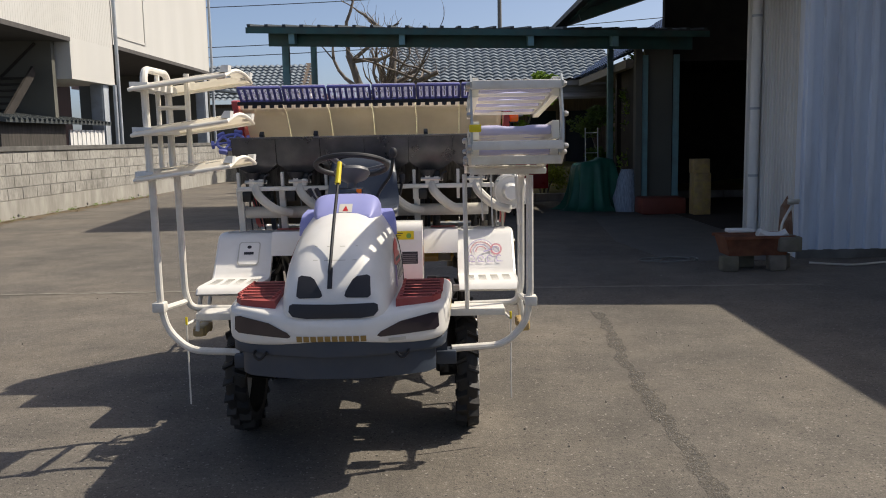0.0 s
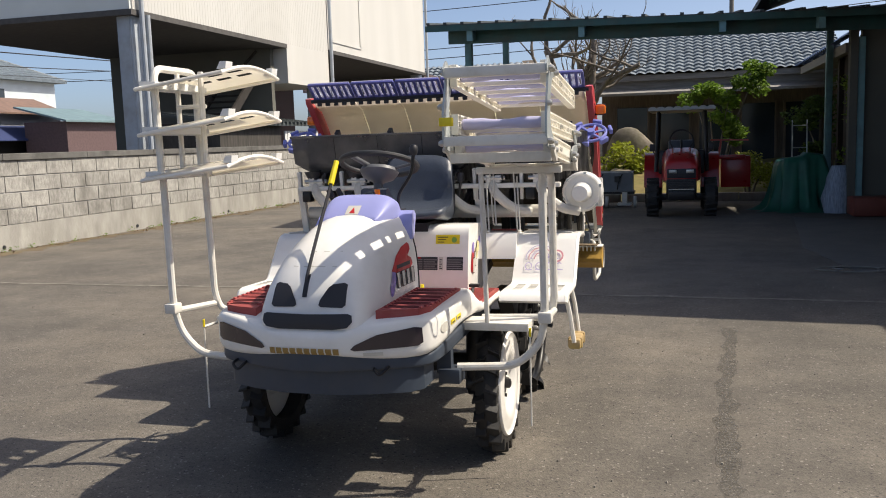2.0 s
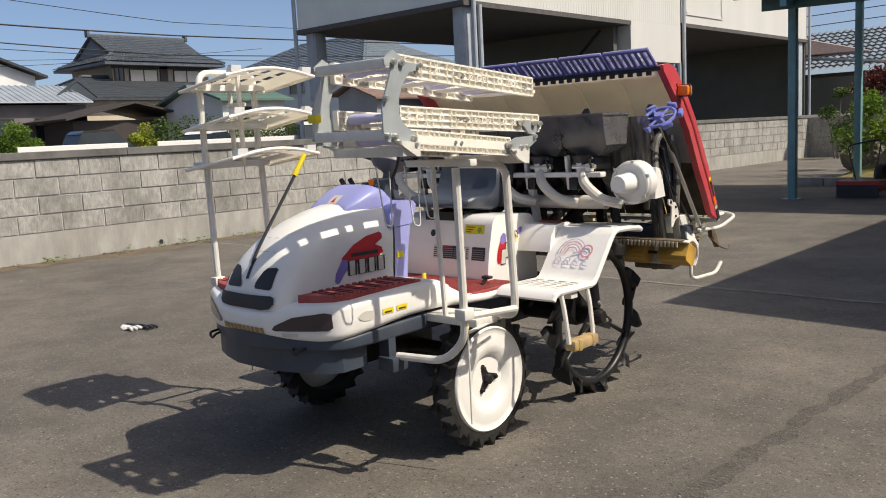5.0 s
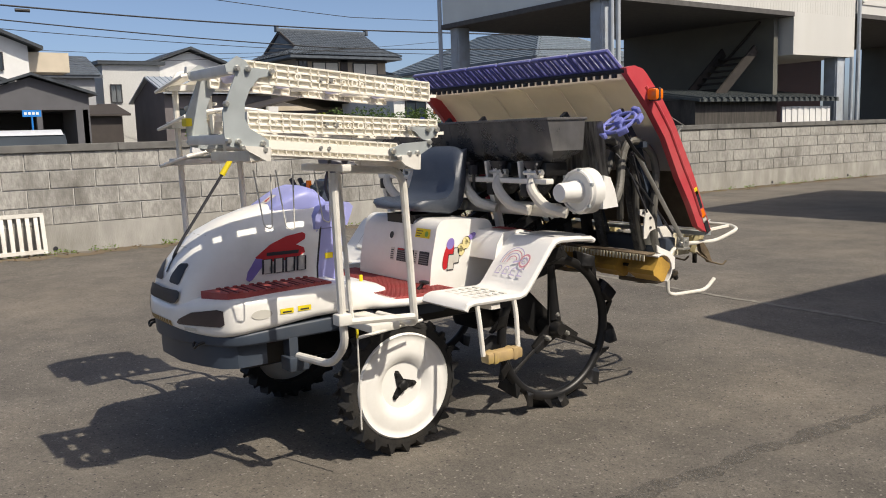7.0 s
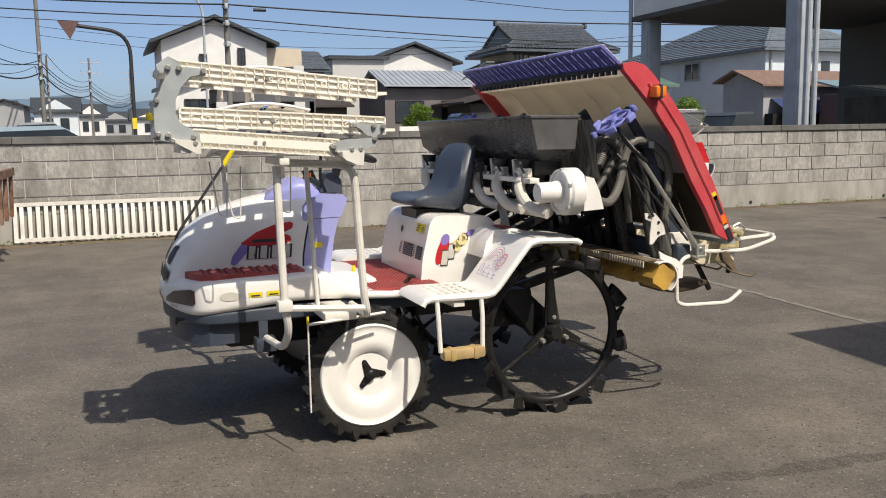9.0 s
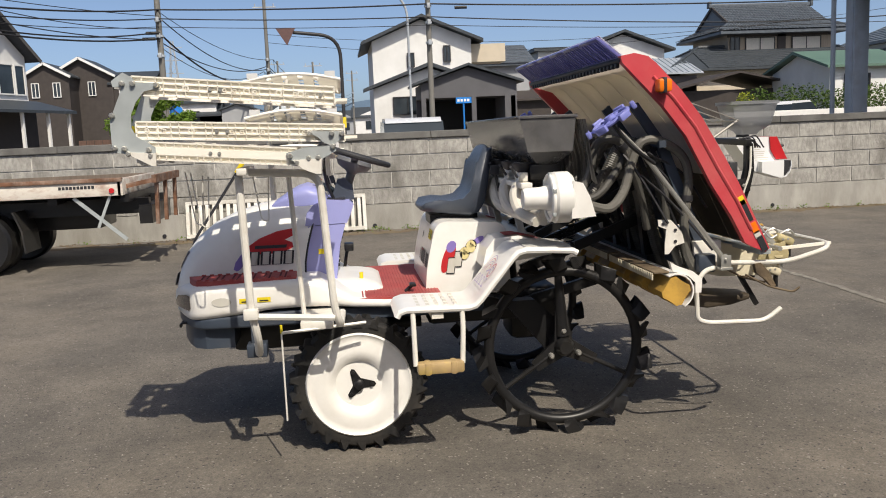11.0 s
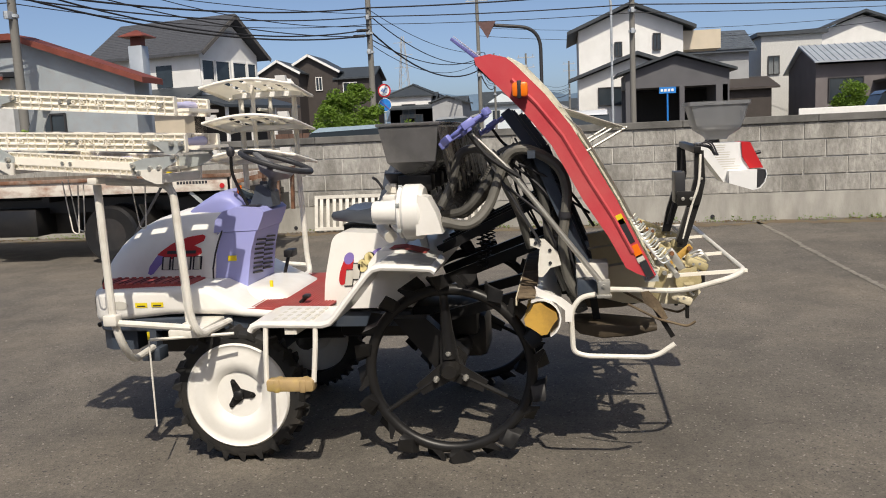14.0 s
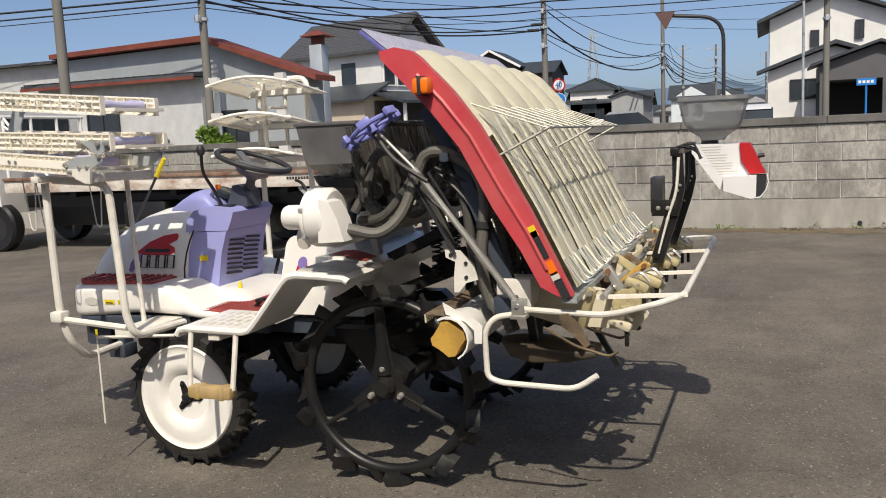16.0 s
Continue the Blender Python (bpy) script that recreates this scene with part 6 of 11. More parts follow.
lathe(bm, [(0.05, 0), (0.052, 0.02), (0.04, 0.03), (0, 0.031)], (S(0.02), 4.14, 1.16), (0, 0.5, 1), 20)
part("gauge", bm, M["glass"], rt, "round instrument glass")
bm = BM()
tube(bm, bez((S(0.125), 4.19, 1.112), (S(0.14), 4.16, 1.19), (S(0.2), 4.15, 1.28), (S(0.215), 4.155, 1.37), n=6), 0.008)
shift = part("shift_lever", bm, M["blackpaint"], rt, "tall black shift lever")
bm = BM()
lathe(bm, [(0, 0), (0.014, 0.004), (0.02, 0.02), (0.02, 0.035), (0.012, 0.048), (0, 0.05)], (S(0.215), 4.155, 1.36), (0.05, 0, 1), 14)
part("knob", bm, M["ink"], shift, "black knob")
for s, y in ((-0.13, 4.2), (-0.1, 4.23)):
    bm = BM()
    tube(bm, [(S(s), y, 1.11), (S(s - 0.05), y - 0.04, 1.19)], 0.006)
    lathe(bm, [(0, 0), (0.012, 0.005), (0.012, 0.04), (0, 0.045)], (S(s - 0.05), y - 0.04, 1.18), (-0.4, -0.3, 1), 10)
    part("hand_lever", bm, M["ink"], rt, "short black hand lever")
bm = BM()
bar(bm, (S(-0.245), 4.215, 0.69), (S(-0.275), 4.24, 0.81), 0.012, 0.016, 0.002)
box(bm, (S(-0.325), 4.225, 0.805), (S(-0.235), 4.275, 0.845), bev=0.006)
part("brake_pedal", bm, M["blackpaint"], rt, "black brake pedal")
bm = BM()
cyl(bm, (S(0.19), 4.3, 0.72), (S(0.19), 4.3, 0.755), 0.009, n=8)
part("yellow_tag", bm, M["yellow"], rt, "small yellow tag", 0)
bm = BM()
cyl(bm, (S(0.05), 4.12, 1.16), (S(0.05), 4.12, 1.215), 0.013, n=10)
part("switch_knob", bm, M["orange"], rt, "small orange knob")
# steering wheel
wc, wu = Vector((S(0), 4.302, 1.322)), Vector((0, 0.333, -0.112)).normalized()
wv = Vector((1, 0, 0))
bm = BM()
tube(bm, [wc + (wu * math.cos(a) + wv * math.sin(a)) * 0.178 for a in (2 * math.pi * i / 40 for i in range(40))], 0.0135, 10, loop=True)
M["wheelgrey"] = material("dark_grey_grip", (0.03, 0.031, 0.035), 0.55, vary=0.08)
swheel = part("steering_wheel", bm, M["wheelgrey"], rt, "grey steering wheel")
bm = BM()
lathe(bm, [(0, 0.006), (0.085, 0.004), (0.092, -0.012), (0.075, -0.04), (0.03, -0.06), (0.022, -0.07), (0.022, -0.12), (0, -0.12)], wc + Vector((0, 0, -0.025)), (0, 0.32, 0.95), 20)
for a in (90, 210, 330):
    d = wu * math.cos(radians(a)) + wv * math.sin(radians(a))
    bar(bm, wc + Vector((0, 0, -0.035)), wc + d * 0.17, 0.035, 0.014, 0.004)
part("hub", bm, material("grey_plastic", (0.13, 0.135, 0.145), 0.45, vary=0.06), swheel, "dark grey hub with three spokes")

# console, seat, deck
bm = BM()
prism(bm, fillet2([(4.6, 0.64), (4.612, 0.78), (4.665, 1.0), (5.0, 0.98), (5.02, 0.64)], 0.06, 7)[7:-8] + [(5.02, 0.64), (4.6, 0.64)], "x", S(-0.335), S(0.335), 0.03, 4)
console_tree = BVHTree.FromBMesh(bm)
console = part("seat_console", bm, M["white"], rt, "white plastic console under the seat", 45)
bm = BM()
prism(bm, [(4.85, 0.8), (4.87, 0.88), (4.91, 0.93), (5.02, 0.935), (5.17, 0.895), (5.175, 0.84)], "x", S(-0.535), S(0.535), 0.02, 3)
deck_tree = BVHTree.FromBMesh(bm)
deck = part("rear_deck", bm, M["white"], rt, "white rear deck", 45)
for s in (-1, 1):
    surface_decal("red_pad", [deck_tree], [(S(s * 0.38), 4.96), (S(s * 0.52), 4.96), (S(s * 0.52), 5.12), (S(s * 0.38), 5.12)], "z", 1.6, M["matred"], deck, 0.006, 2, "red rubber pad")
# decals on the console
for far, sg in ((1.0, 1), (-2.0, -1)):
    surface_decal("red_patch", [console_tree], ell(4.718, 0.825, 0.026, 0.08, -22), "x", far, M["decalred"], console, 0.003, 1)
    surface_decal("violet_patch", [console_tree], ell(4.733, 0.875, 0.022, 0.03, -30), "x", far, M["decalviolet"], console, 0.0032, 1)
    surface_decal("violet_patch", [console_tree], ell(4.865, 0.9, 0.03, 0.014, 30), "x", far, M["decalviolet"], console, 0.003, 1)
    for y, z in ((4.722, 0.785), (4.757, 0.815)):
        quad = [(y - 0.016, z - 0.036), (y + 0.018, z - 0.036), (y + 0.03, z + 0.034), (y - 0.004, z + 0.034)]
        surface_decal("lettering_shade", [console_tree], [(y + (a - y) * 1.2, z + (b - z) * 1.15) for a, b in quad], "x", far, M["ink"], console, 0.004, 1)
        surface_decal("lettering_bar", [console_tree], quad, "x", far, M["labelgrey"], console, 0.0055, 1)
    for y, z in ((4.795, 0.84), (4.828, 0.872)):
        surface_decal("lettering_shade", [console_tree], ell(y, z, 0.026, 0.034, -30, 14), "x", far, M["ink"], console, 0.004, 1)
        surface_decal("lettering_bar", [console_tree], arc_poly(y, z, 0.008, 0.023, 0, 345, 14, 1.3), "x", far, M["lettering"], console, 0.0055, 1)
surface_decal("warning_label", [console_tree], [(S(0.165), 0.905), (S(0.29), 0.905), (S(0.29), 0.95), (S(0.165), 0.95)], "y", 3.0, M["yellow"], console, 0.003, 2, "yellow warning label")
for i in range(3):
    surface_decal("label_print", [console_tree], [(S(0.175), 0.912 + i * 0.012), (S(0.21 + 0.01 * i), 0.912 + i * 0.012), (S(0.21 + 0.01 * i), 0.916 + i * 0.012), (S(0.175), 0.916 + i * 0.012)], "y", 3.0, M["ink"], console, 0.004, 1)
surface_decal("label_mark", [console_tree], ell(S(0.262), 0.925, 0.014, 0.014), "y", 3.0, material("label_green", (0.2, 0.4, 0.08), 0.5), console, 0.004, 1)
for a, b, mt in ((-0.035, 0.0, "labelgrey"), (0.025, 0.178, "ink"), (0.184, 0.207, "labelgrey"), (0.225, 0.31, "ink")):
    surface_decal("caution_plate", [console_tree], [(S(a), 0.775), (S(b), 0.775), (S(b), 0.84), (S(a), 0.84)], "y", 3.0, M[mt], console, 0.003, 1, "small printed caution plate")
    n = 5
    for i in range(n):
        z = 0.782 + i * 0.0105
        for c, d in (((a + 0.004, (a + b) / 2 - 0.003), ((a + b) / 2 + 0.003, b - 0.004 - 0.01 * (i % 2))) if b - a > 0.1 else ((a + 0.004, b - 0.004 - 0.005 * (i % 2)),)):
            surface_decal("print_line", [console_tree], [(S(c), z), (S(d), z), (S(d), z + 0.0045), (S(c), z + 0.0045)], "y", 3.0, M["ink"] if mt == "labelgrey" else M["plategrey"], console, 0.0042, 1)
surface_decal("plate_header", [console_tree], [(S(0.03), 0.832), (S(0.09), 0.832), (S(0.09), 0.839), (S(0.03), 0.839)], "y", 3.0, M["decalred"], console, 0.0042, 1)
surface_decal("key_hole", [console_tree], ell(S(-0.05), 0.9, 0.018, 0.018), "y", 3.0, M["ink"], console, 0.003, 1)
# seat: one moulded bucket
bm = BM()
rings = []
for k in range(13):
    u = -1 + 2 * k / 12
    e = 1 - abs(u) ** 4
    w = 0.205 * u
    lip = 0.018 * abs(u) ** 3
    top = [(4.606, 1.045), (4.615, 1.062), (4.68, 1.072), (4.76, 1.065), (4.82, 1.075), (4.862, 1.115), (4.885, 1.18), (4.905, 1.26), (4.92, 1.3), (4.945, 1.345), (4.962, 1.35)]
    low = [(4.976, 1.325), (4.962, 1.24), (4.945, 1.14), (4.925, 1.06), (4.9, 1.02), (4.85, 1.005), (4.75, 1.018), (4.66, 1.03), (4.615, 1.036)]
    ring = []
    for i, (y, z) in enumerate(top):
        back = max(0.0, min(1.0, (z - 1.09) / 0.25))
        ring.append((S(w * (1 - 0.12 * back)), y + (0.02 * (1 - e) if y < 4.7 else 0) - lip * back, z + lip * (1 - back) - 0.02 * (1 - e) * (1 if i in (8, 9, 10) else 0) * 2))
    for y, z in low:
        back = max(0.0, min(1.0, (z - 1.09) / 0.25))
        ring.append((S(w * (1 - 0.12 * back) * (0.97 if k in (0, 12) else 1)), y + (0.02 * (1 - e) if y < 4.7 else 0), z + (0.012 if k in (0, 12) else 0)))
    rings.append(ring)
loft(bm, rings)
part("seat", bm, M["seat"], rt, "slate vinyl bucket seat", 85)
bm = BM()
box(bm, (S(-0.12), 4.66, 0.95), (S(0.12), 4.9, 1.01))
part("seat_mount", bm, M["blackpaint"], rt, "", 0)
bm = BM()
tube(bm, [(S(0.2), 5.0, 1.12), (S(0.22), 4.98, 1.21)], 0.008)
box(bm, (S(0.205), 4.955, 1.2), (S(0.235), 5.0, 1.25), bev=0.008)
part("side_handle", bm, M["ink"], rt, "black side handle")

# steps and fenders
FL = [(4.428, 0.655), (4.44, 0.675), (4.47, 0.684), (4.6, 0.681), (4.735, 0.678), (4.765, 0.686), (4.79, 0.71), (4.93, 0.878), (4.955, 0.9), (4.99, 0.908), (5.1, 0.904), (5.19, 0.897), (5.21, 0.885)]
fender_tree = []
for s in (-1, 1):
    bm = BM()
    ribbon(bm, FL, 0.026, "x", S(s * 0.53), S(s * 0.842))
    fender_tree.append(BVHTree.FromBMesh(bm))
    fender = part("step_fender", bm, M["white"], rt, "white folded step and rear fender", 40)
    bm = BM()
    tube(bm, [(S(s * 0.842), y, z) for y, z in FL], 0.014, 8)
    part("edge_roll", bm, M["white"], fender)
    bm = BM()
    for i in range(6):
        for j in range(4):
            box(bm, (S(s * (0.575 + j * 0.065)), 4.475 + i * 0.04, 0.692), (S(s * (0.615 + j * 0.065)), 4.49 + i * 0.04, 0.6965))
    for i in range(5):
        for j in range(4):
            box(bm, (S(s * (0.575 + j * 0.065)), 5.0 + i * 0.035, 0.916 - 0.04 * i * 0.035), (S(s * (0.615 + j * 0.065)), 5.013 + i * 0.035, 0.9225 - 0.04 * i * 0.035))
    parts_each("grip_rib", bm, M["labelgrey"], fender, "", 0)
    bm = BM()
    prism(bm, [(4.985, 0.9225), (5.19, 0.913), (5.19, 0.916), (4.985, 0.9255)], "x", S(s * 0.56), S(s * 0.81))
    part("grip_sheet", bm, M["gripsheet"], fender, "grey non-slip sheet", 0)
    # foot rung
    bm = BM()
    for y in (4.495, 4.705):
        tube(bm, fillet([(S(s * 0.84), y, 0.67), (S(s * 0.855), y, 0.6), (S(s * 0.875), y + (0.0 if y < 4.6 else -0.01), 0.45)], 0.03), 0.011)
    rung = parts_each("rung_frame", bm, M["whitetube"], rt, "white tube rung frame")[0]
    bm = BM()
    box(bm, (S(s * 0.845), 4.5, 0.415), (S(s * 0.905), 4.7, 0.465), bev=0.012)
    box(bm, (S(s * 0.84), 4.53, 0.412), (S(s * 0.91), 4.56, 0.468), bev=0.01)
    box(bm, (S(s * 0.84), 4.64, 0.412), (S(s * 0.91), 4.67, 0.468), bev=0.01)
    part("rung", bm, M["tape"], rung, "foot rung wrapped in brown tape")
    # side strut under the step
    bm = BM()
    bar(bm, (S(s * 0.5), 4.6, 0.64), (S(s * 0.84), 4.6, 0.655), 0.05, 0.03)
    part("step_bracket", bm, M["whitetube"], rt)
# picture decal on both risers
def riser(u, v, s):
    """u across 0..1 from the inner edge, v up the slope 0..1."""
    y, z = 4.79 + (4.93 - 4.79) * v, 0.71 + (0.878 - 0.71) * v
    return (S(s * (0.56 + 0.25 * u)), y - 0.0125, z + 0.0105)


def riser_decal(poly, s, mat, k):
    bm = BM()
    bm.faces.new([bm.verts.new(Vector(riser(u, v, s)) + Vector((0, -0.77, 0.64)) * (0.003 + 0.0012 * k)) for u, v in poly])
    part("picture_decal", bm, mat, rt, "", 0)


for r, mt in ((0.31, "printlilac"), (0.25, "printpink"), (0.19, "printlilac"), (0.13, "printpink")):
    riser_decal(arc_poly(0.42, 0.5, r - 0.018, r, 20, 190, 12, 1.2), 1, M[mt], 0)
riser_decal(arc_poly(0.76, 0.56, 0.1, 0.135, 0, 359, 14, 1.3), 1, M["printpink"], 1)
riser_decal(arc_poly(0.76, 0.56, 0.05, 0.07, 0, 300, 12, 1.3), 1, M["printlilac"], 1)
riser_decal([(0.48, 0.46), (0.68, 0.54), (0.67, 0.58), (0.46, 0.5)], 1, M["printlilac"], 1)
for i in range(4):
    u0 = 0.12 + i * 0.21
    riser_decal(arc_poly(u0 + 0.07, 0.28, 0.055, 0.075, -40 + 30 * i, 240 + 20 * i, 10, 1.4), 1, M["printlilac"], 0)
    riser_decal([(u0, 0.17), (u0 + 0.15, 0.17), (u0 + 0.15, 0.195), (u0, 0.195)], 1, M["printlilac"], 1)
riser_decal([(0.2, 0.2), (0.62, 0.2), (0.66, 0.28), (0.66, 0.85), (0.62, 0.92), (0.2, 0.92), (0.16, 0.85), (0.16, 0.28)], -1, M["labelgrey"], 0)
riser_decal([(0.22, 0.23), (0.6, 0.23), (0.63, 0.3), (0.63, 0.83), (0.6, 0.89), (0.22, 0.89), (0.19, 0.83), (0.19, 0.3)], -1, M["white"], 1)
riser_decal(ell(0.41, 0.75, 0.05, 0.05), -1, M["ink"], 2)
riser_decal([(0.3, 0.52), (0.52, 0.52), (0.52, 0.6), (0.3, 0.6)], -1, M["ink"], 2)

# ---- running gear ----
def front_wheel(s):
    cx, cy, cz = S(s * 0.555), 4.256, 0.308
    o = Vector((cx, cy, cz))
    bm = BM()
    lathe(bm, [(0.225, -0.045), (0.255, -0.05), (0.28, -0.047), (0.292, -0.03), (0.294, 0.0), (0.292, 0.03), (0.28, 0.047), (0.255, 0.05), (0.225, 0.045)], o, (1, 0, 0), 48, True)
    tyre = part("front_tyre", bm, M["rubber"], rt, "narrow muddy black lugged tyre")
    bm = BM()
    n = 22
    for i in range(n):
        for side in (-1, 1):
            a = 2 * math.pi * (i + (0.25 if side > 0 else -0.25)) / n
            r = Vector((0, math.cos(a), math.sin(a)))
            t = Vector((0, -math.sin(a), math.cos(a)))
            q = [o + r * 0.285 - t * 0.024, o + r * 0.285 + t * 0.02, o + r * 0.317 + t * 0.014, o + r * 0.317 + t * 0.004]
            a0 = [v + Vector((side * 0.004, 0, 0)) for v in q]
            b0 = [v + Vector((side * 0.055, 0, 0)) + t * 0.018 * 1 - (r * 0.012 if k in (2, 3) else r * 0.02) for k, v in enumerate(q)]
            loft(bm, [a0, b0])
    parts_each("lug", bm, M["rubber"], tyre)
    bm = BM()
    e = s
    prof = [(0.236, 0.03), (0.24, 0.05), (0.232, 0.058), (0.222, 0.05), (0.2, 0.052), (0.16, 0.058), (0.125, 0.052), (0.105, 0.03), (0.09, 0.022), (0.05, 0.02), (0, 0.02)]
    lathe(bm, [(r, h * e) for r, h in prof], o, (1, 0, 0), 56)
    disc = part("wheel_disc", bm, M["white"], rt, "white dished wheel disc", 60)
    bm = BM()
    star = []
    for k in range(3):
        a = radians(-3 + 117 * k)
        for da, rr in ((-40, 0.028), (-9, 0.07), (0, 0.077), (9, 0.07)):
            star.append((cy + rr * math.cos(a + radians(da)), cz + rr * math.sin(a + radians(da))))
    prism(bm, star, "x", cx + 0.02 * e, cx + 0.034 * e, 0.004)
    for k in range(3):
        a = radians(-3 + 117 * k)
        lathe(bm, [(0.008, 0), (0.008, 0.012 * e), (0, 0.013 * e)], o + Vector((0.033 * e, 0.058 * math.cos(a), 0.058 * math.sin(a))), (1, 0, 0), 8)
    lathe(bm, [(0.024, 0), (0.022, 0.03 * e), (0.012, 0.036 * e), (0, 0.036 * e)], o + Vector((0.022 * e, 0, 0)), (1, 0, 0), 16)
    part("hub", bm, M["blackpaint"], disc, "black three-armed hub")


front_wheel(1)
front_wheel(-1)


def rear_wheel(s):
    cx, cy, cz = S(s * 0.56), 5.213, 0.41
    o = Vector((cx, cy, cz))
    bm = BM()
    tube(bm, [o + Vector((0, math.cos(a), math.sin(a))) * 0.353 for a in (2 * math.pi * i / 72 for i in range(72))], 0.024, 12, loop=True)
    rim = part("rear_tyre", bm, M["rubberclean"], rt, "thin black rubber-covered rear wheel rim", 60)
    n = 20
    for i in range(n):
        a = 2 * math.pi * i / n + 0.1
        bm = BM()
        sd = 1 if i % 2 else -1
        r = Vector((0, math.cos(a), math.sin(a)))
        t = Vector((0, -math.sin(a), math.cos(a)))
        x = Vector((sd, 0, 0))
        saw = ((-0.04, 0.35), (0.02, 0.348), (0.028, 0.372), (0.05, 0.408), (0.041, 0.414), (0.004, 0.388), (-0.025, 0.37))
        rings = []
        for off, shift, k in ((-0.02, 0.008, 0.9), (0.005, 0.0, 1.0), (0.028, -0.012, 0.86), (0.044, -0.03, 0.55), (0.054, -0.044, 0.22)):
            rings.append([o + x * off + t * (u * k + shift) + r * (0.352 + (v - 0.352) * (0.75 + 0.25 * k) + (1 - k) * 0.03) for u, v in saw])
        loft(bm, rings)
        part("paddle", bm, M["rubberclean"], rim, "", 22)
    for k in range(3):
        a = radians(93 + 120 * k)
        d = Vector((0, math.cos(a), math.sin(a)))
        bm = BM()
        if k:
            tube(bm, [o + d * 0.05, o + d * 0.12, o + d * 0.34], 0.011, 10)
            tube(bm, [o + d * 0.325, o + d * 0.352], 0.016, 10)
        else:
            tube(bm, [o + d * 0.05, o + d * 0.2, o + d * 0.345], 0.034, 12, r2=0.017)
        part("spoke", bm, M["blackpaint"], rim, "black steel spoke")
    bm = BM()
    pts = []
    for k in range(3):
        a = radians(93 + 120 * k)
        for da, rr in ((-9, 0.17), (9, 0.17), (60, 0.05)):
            pts.append((cy + rr * math.cos(a + radians(da)), cz + rr * math.sin(a + radians(da))))
    prism(bm, pts, "x", cx - 0.008, cx + 0.008)
    part("spoke_plate", bm, M["blackpaint"], rim, "", 0)
    bm = BM()
    lathe(bm, [(0.045, -0.03), (0.045, 0.03 * s), (0.03, 0.055 * s), (0, 0.055 * s)] if s > 0 else [(0.045, 0.03), (0.045, -0.03), (0.03, -0.055), (0, -0.055)], o, (1, 0, 0), 16)
    part("hub", bm, M["blackpaint"], rim)
    for k in range(3):
        a = radians(93 + 120 * k)
        bm = BM()
        c = o + Vector((0, math.cos(a), math.sin(a))) * 0.075
        lathe(bm, [(0.014, 0), (0.014, 0.02 * s), (0.008, 0.03 * s), (0, 0.03 * s)], c + Vector((0.008 * s, 0, 0)), (1, 0, 0), 8)
        part("bolt", bm, M["steel"], rim, "bright steel bolt")


rear_wheel(1)
rear_wheel(-1)

# chassis below the body
bm = BM()
box(bm, (S(-0.2), 3.66, 0.4), (S(0.2), 4.34, 0.61), bev=0.03)
part("engine_block", bm, M["blackpaint"], rt, "dark engine and gearbox casing")
bm = BM()
for s in (-1, 1):
    bar(bm, (S(s * 0.3), 3.6, 0.59), (S(s * 0.27), 5.0, 0.58), 0.05, 0.07)
    bar(bm, (S(s * 0.43), 3.75, 0.61), (S(s * 0.43), 4.6, 0.6), 0.04, 0.05)
for y in (3.75, 4.05, 4.5, 4.9):
    bar(bm, (S(-0.44), y, 0.6), (S(0.44), y, 0.6), 0.05, 0.05)
parts_each("frame_rail", bm, M["bumper"], rt, "dark steel chassis rail")
bm = BM()
cyl(bm, (S(-0.5), 4.256, 0.4), (S(0.5), 4.256, 0.4), 0.045)
for s in (-1, 1):
    cyl(bm, (S(s * 0.46), 4.256, 0.58), (S(s * 0.46), 4.256, 0.28), 0.05, 0.06, 14)
    cyl(bm, (S(s * 0.42), 4.256, 0.308), (S(s * 0.56), 4.256, 0.308), 0.06, 0.05, 14)
part("front_axle", bm, M["blackpaint"], rt, "black front axle with drop cases")
bm = BM()
box(bm, (S(-0.17), 4.62, 0.46), (S(0.17), 5.3, 0.62), bev=0.03)
box(bm, (S(-0.12), 5.05, 0.34), (S(0.12), 5.34, 0.56), bev=0.04)
cyl(bm, (S(-0.55), 5.213, 0.41), (S(0.55), 5.213, 0.41), 0.05)
for s in (-1, 1):
    prism(bm, [(4.95, 0.62), (5.1, 0.62), (5.28, 0.45), (5.25, 0.36), (5.16, 0.36)], "x", S(s * 0.4), S(s * 0.48))
part("rear_axle", bm, M["blackpaint"], rt, "black rear axle and transmission casing")
bm = BM()
cyl(bm, (S(0), 4.28, 0.45), (S(0), 4.6, 0.45), 0.03)
part("drive_shaft", bm, M["blackpaint"], rt)
for s in (-1, 1):
    bm = BM()
    box(bm, (S(s * 0.42), 4.02, 0.605), (S(s * 0.74), 4.16, 0.64), bev=0.004)
    part("rack_bracket", bm, M["whitetube"], rt, "white box-section bracket")
    bm = BM()
    bar(bm, (S(s * 0.43), 3.8, 0.6), (S(s * 0.43), 3.8, 0.48), 0.06, 0.04)
    box(bm, (S(s * 0.41), 3.76, 0.44), (S(s * 0.5), 3.85, 0.5), bev=0.005)
    part("pole_socket", bm, M["bumper"], rt, "dark steel pole socket")

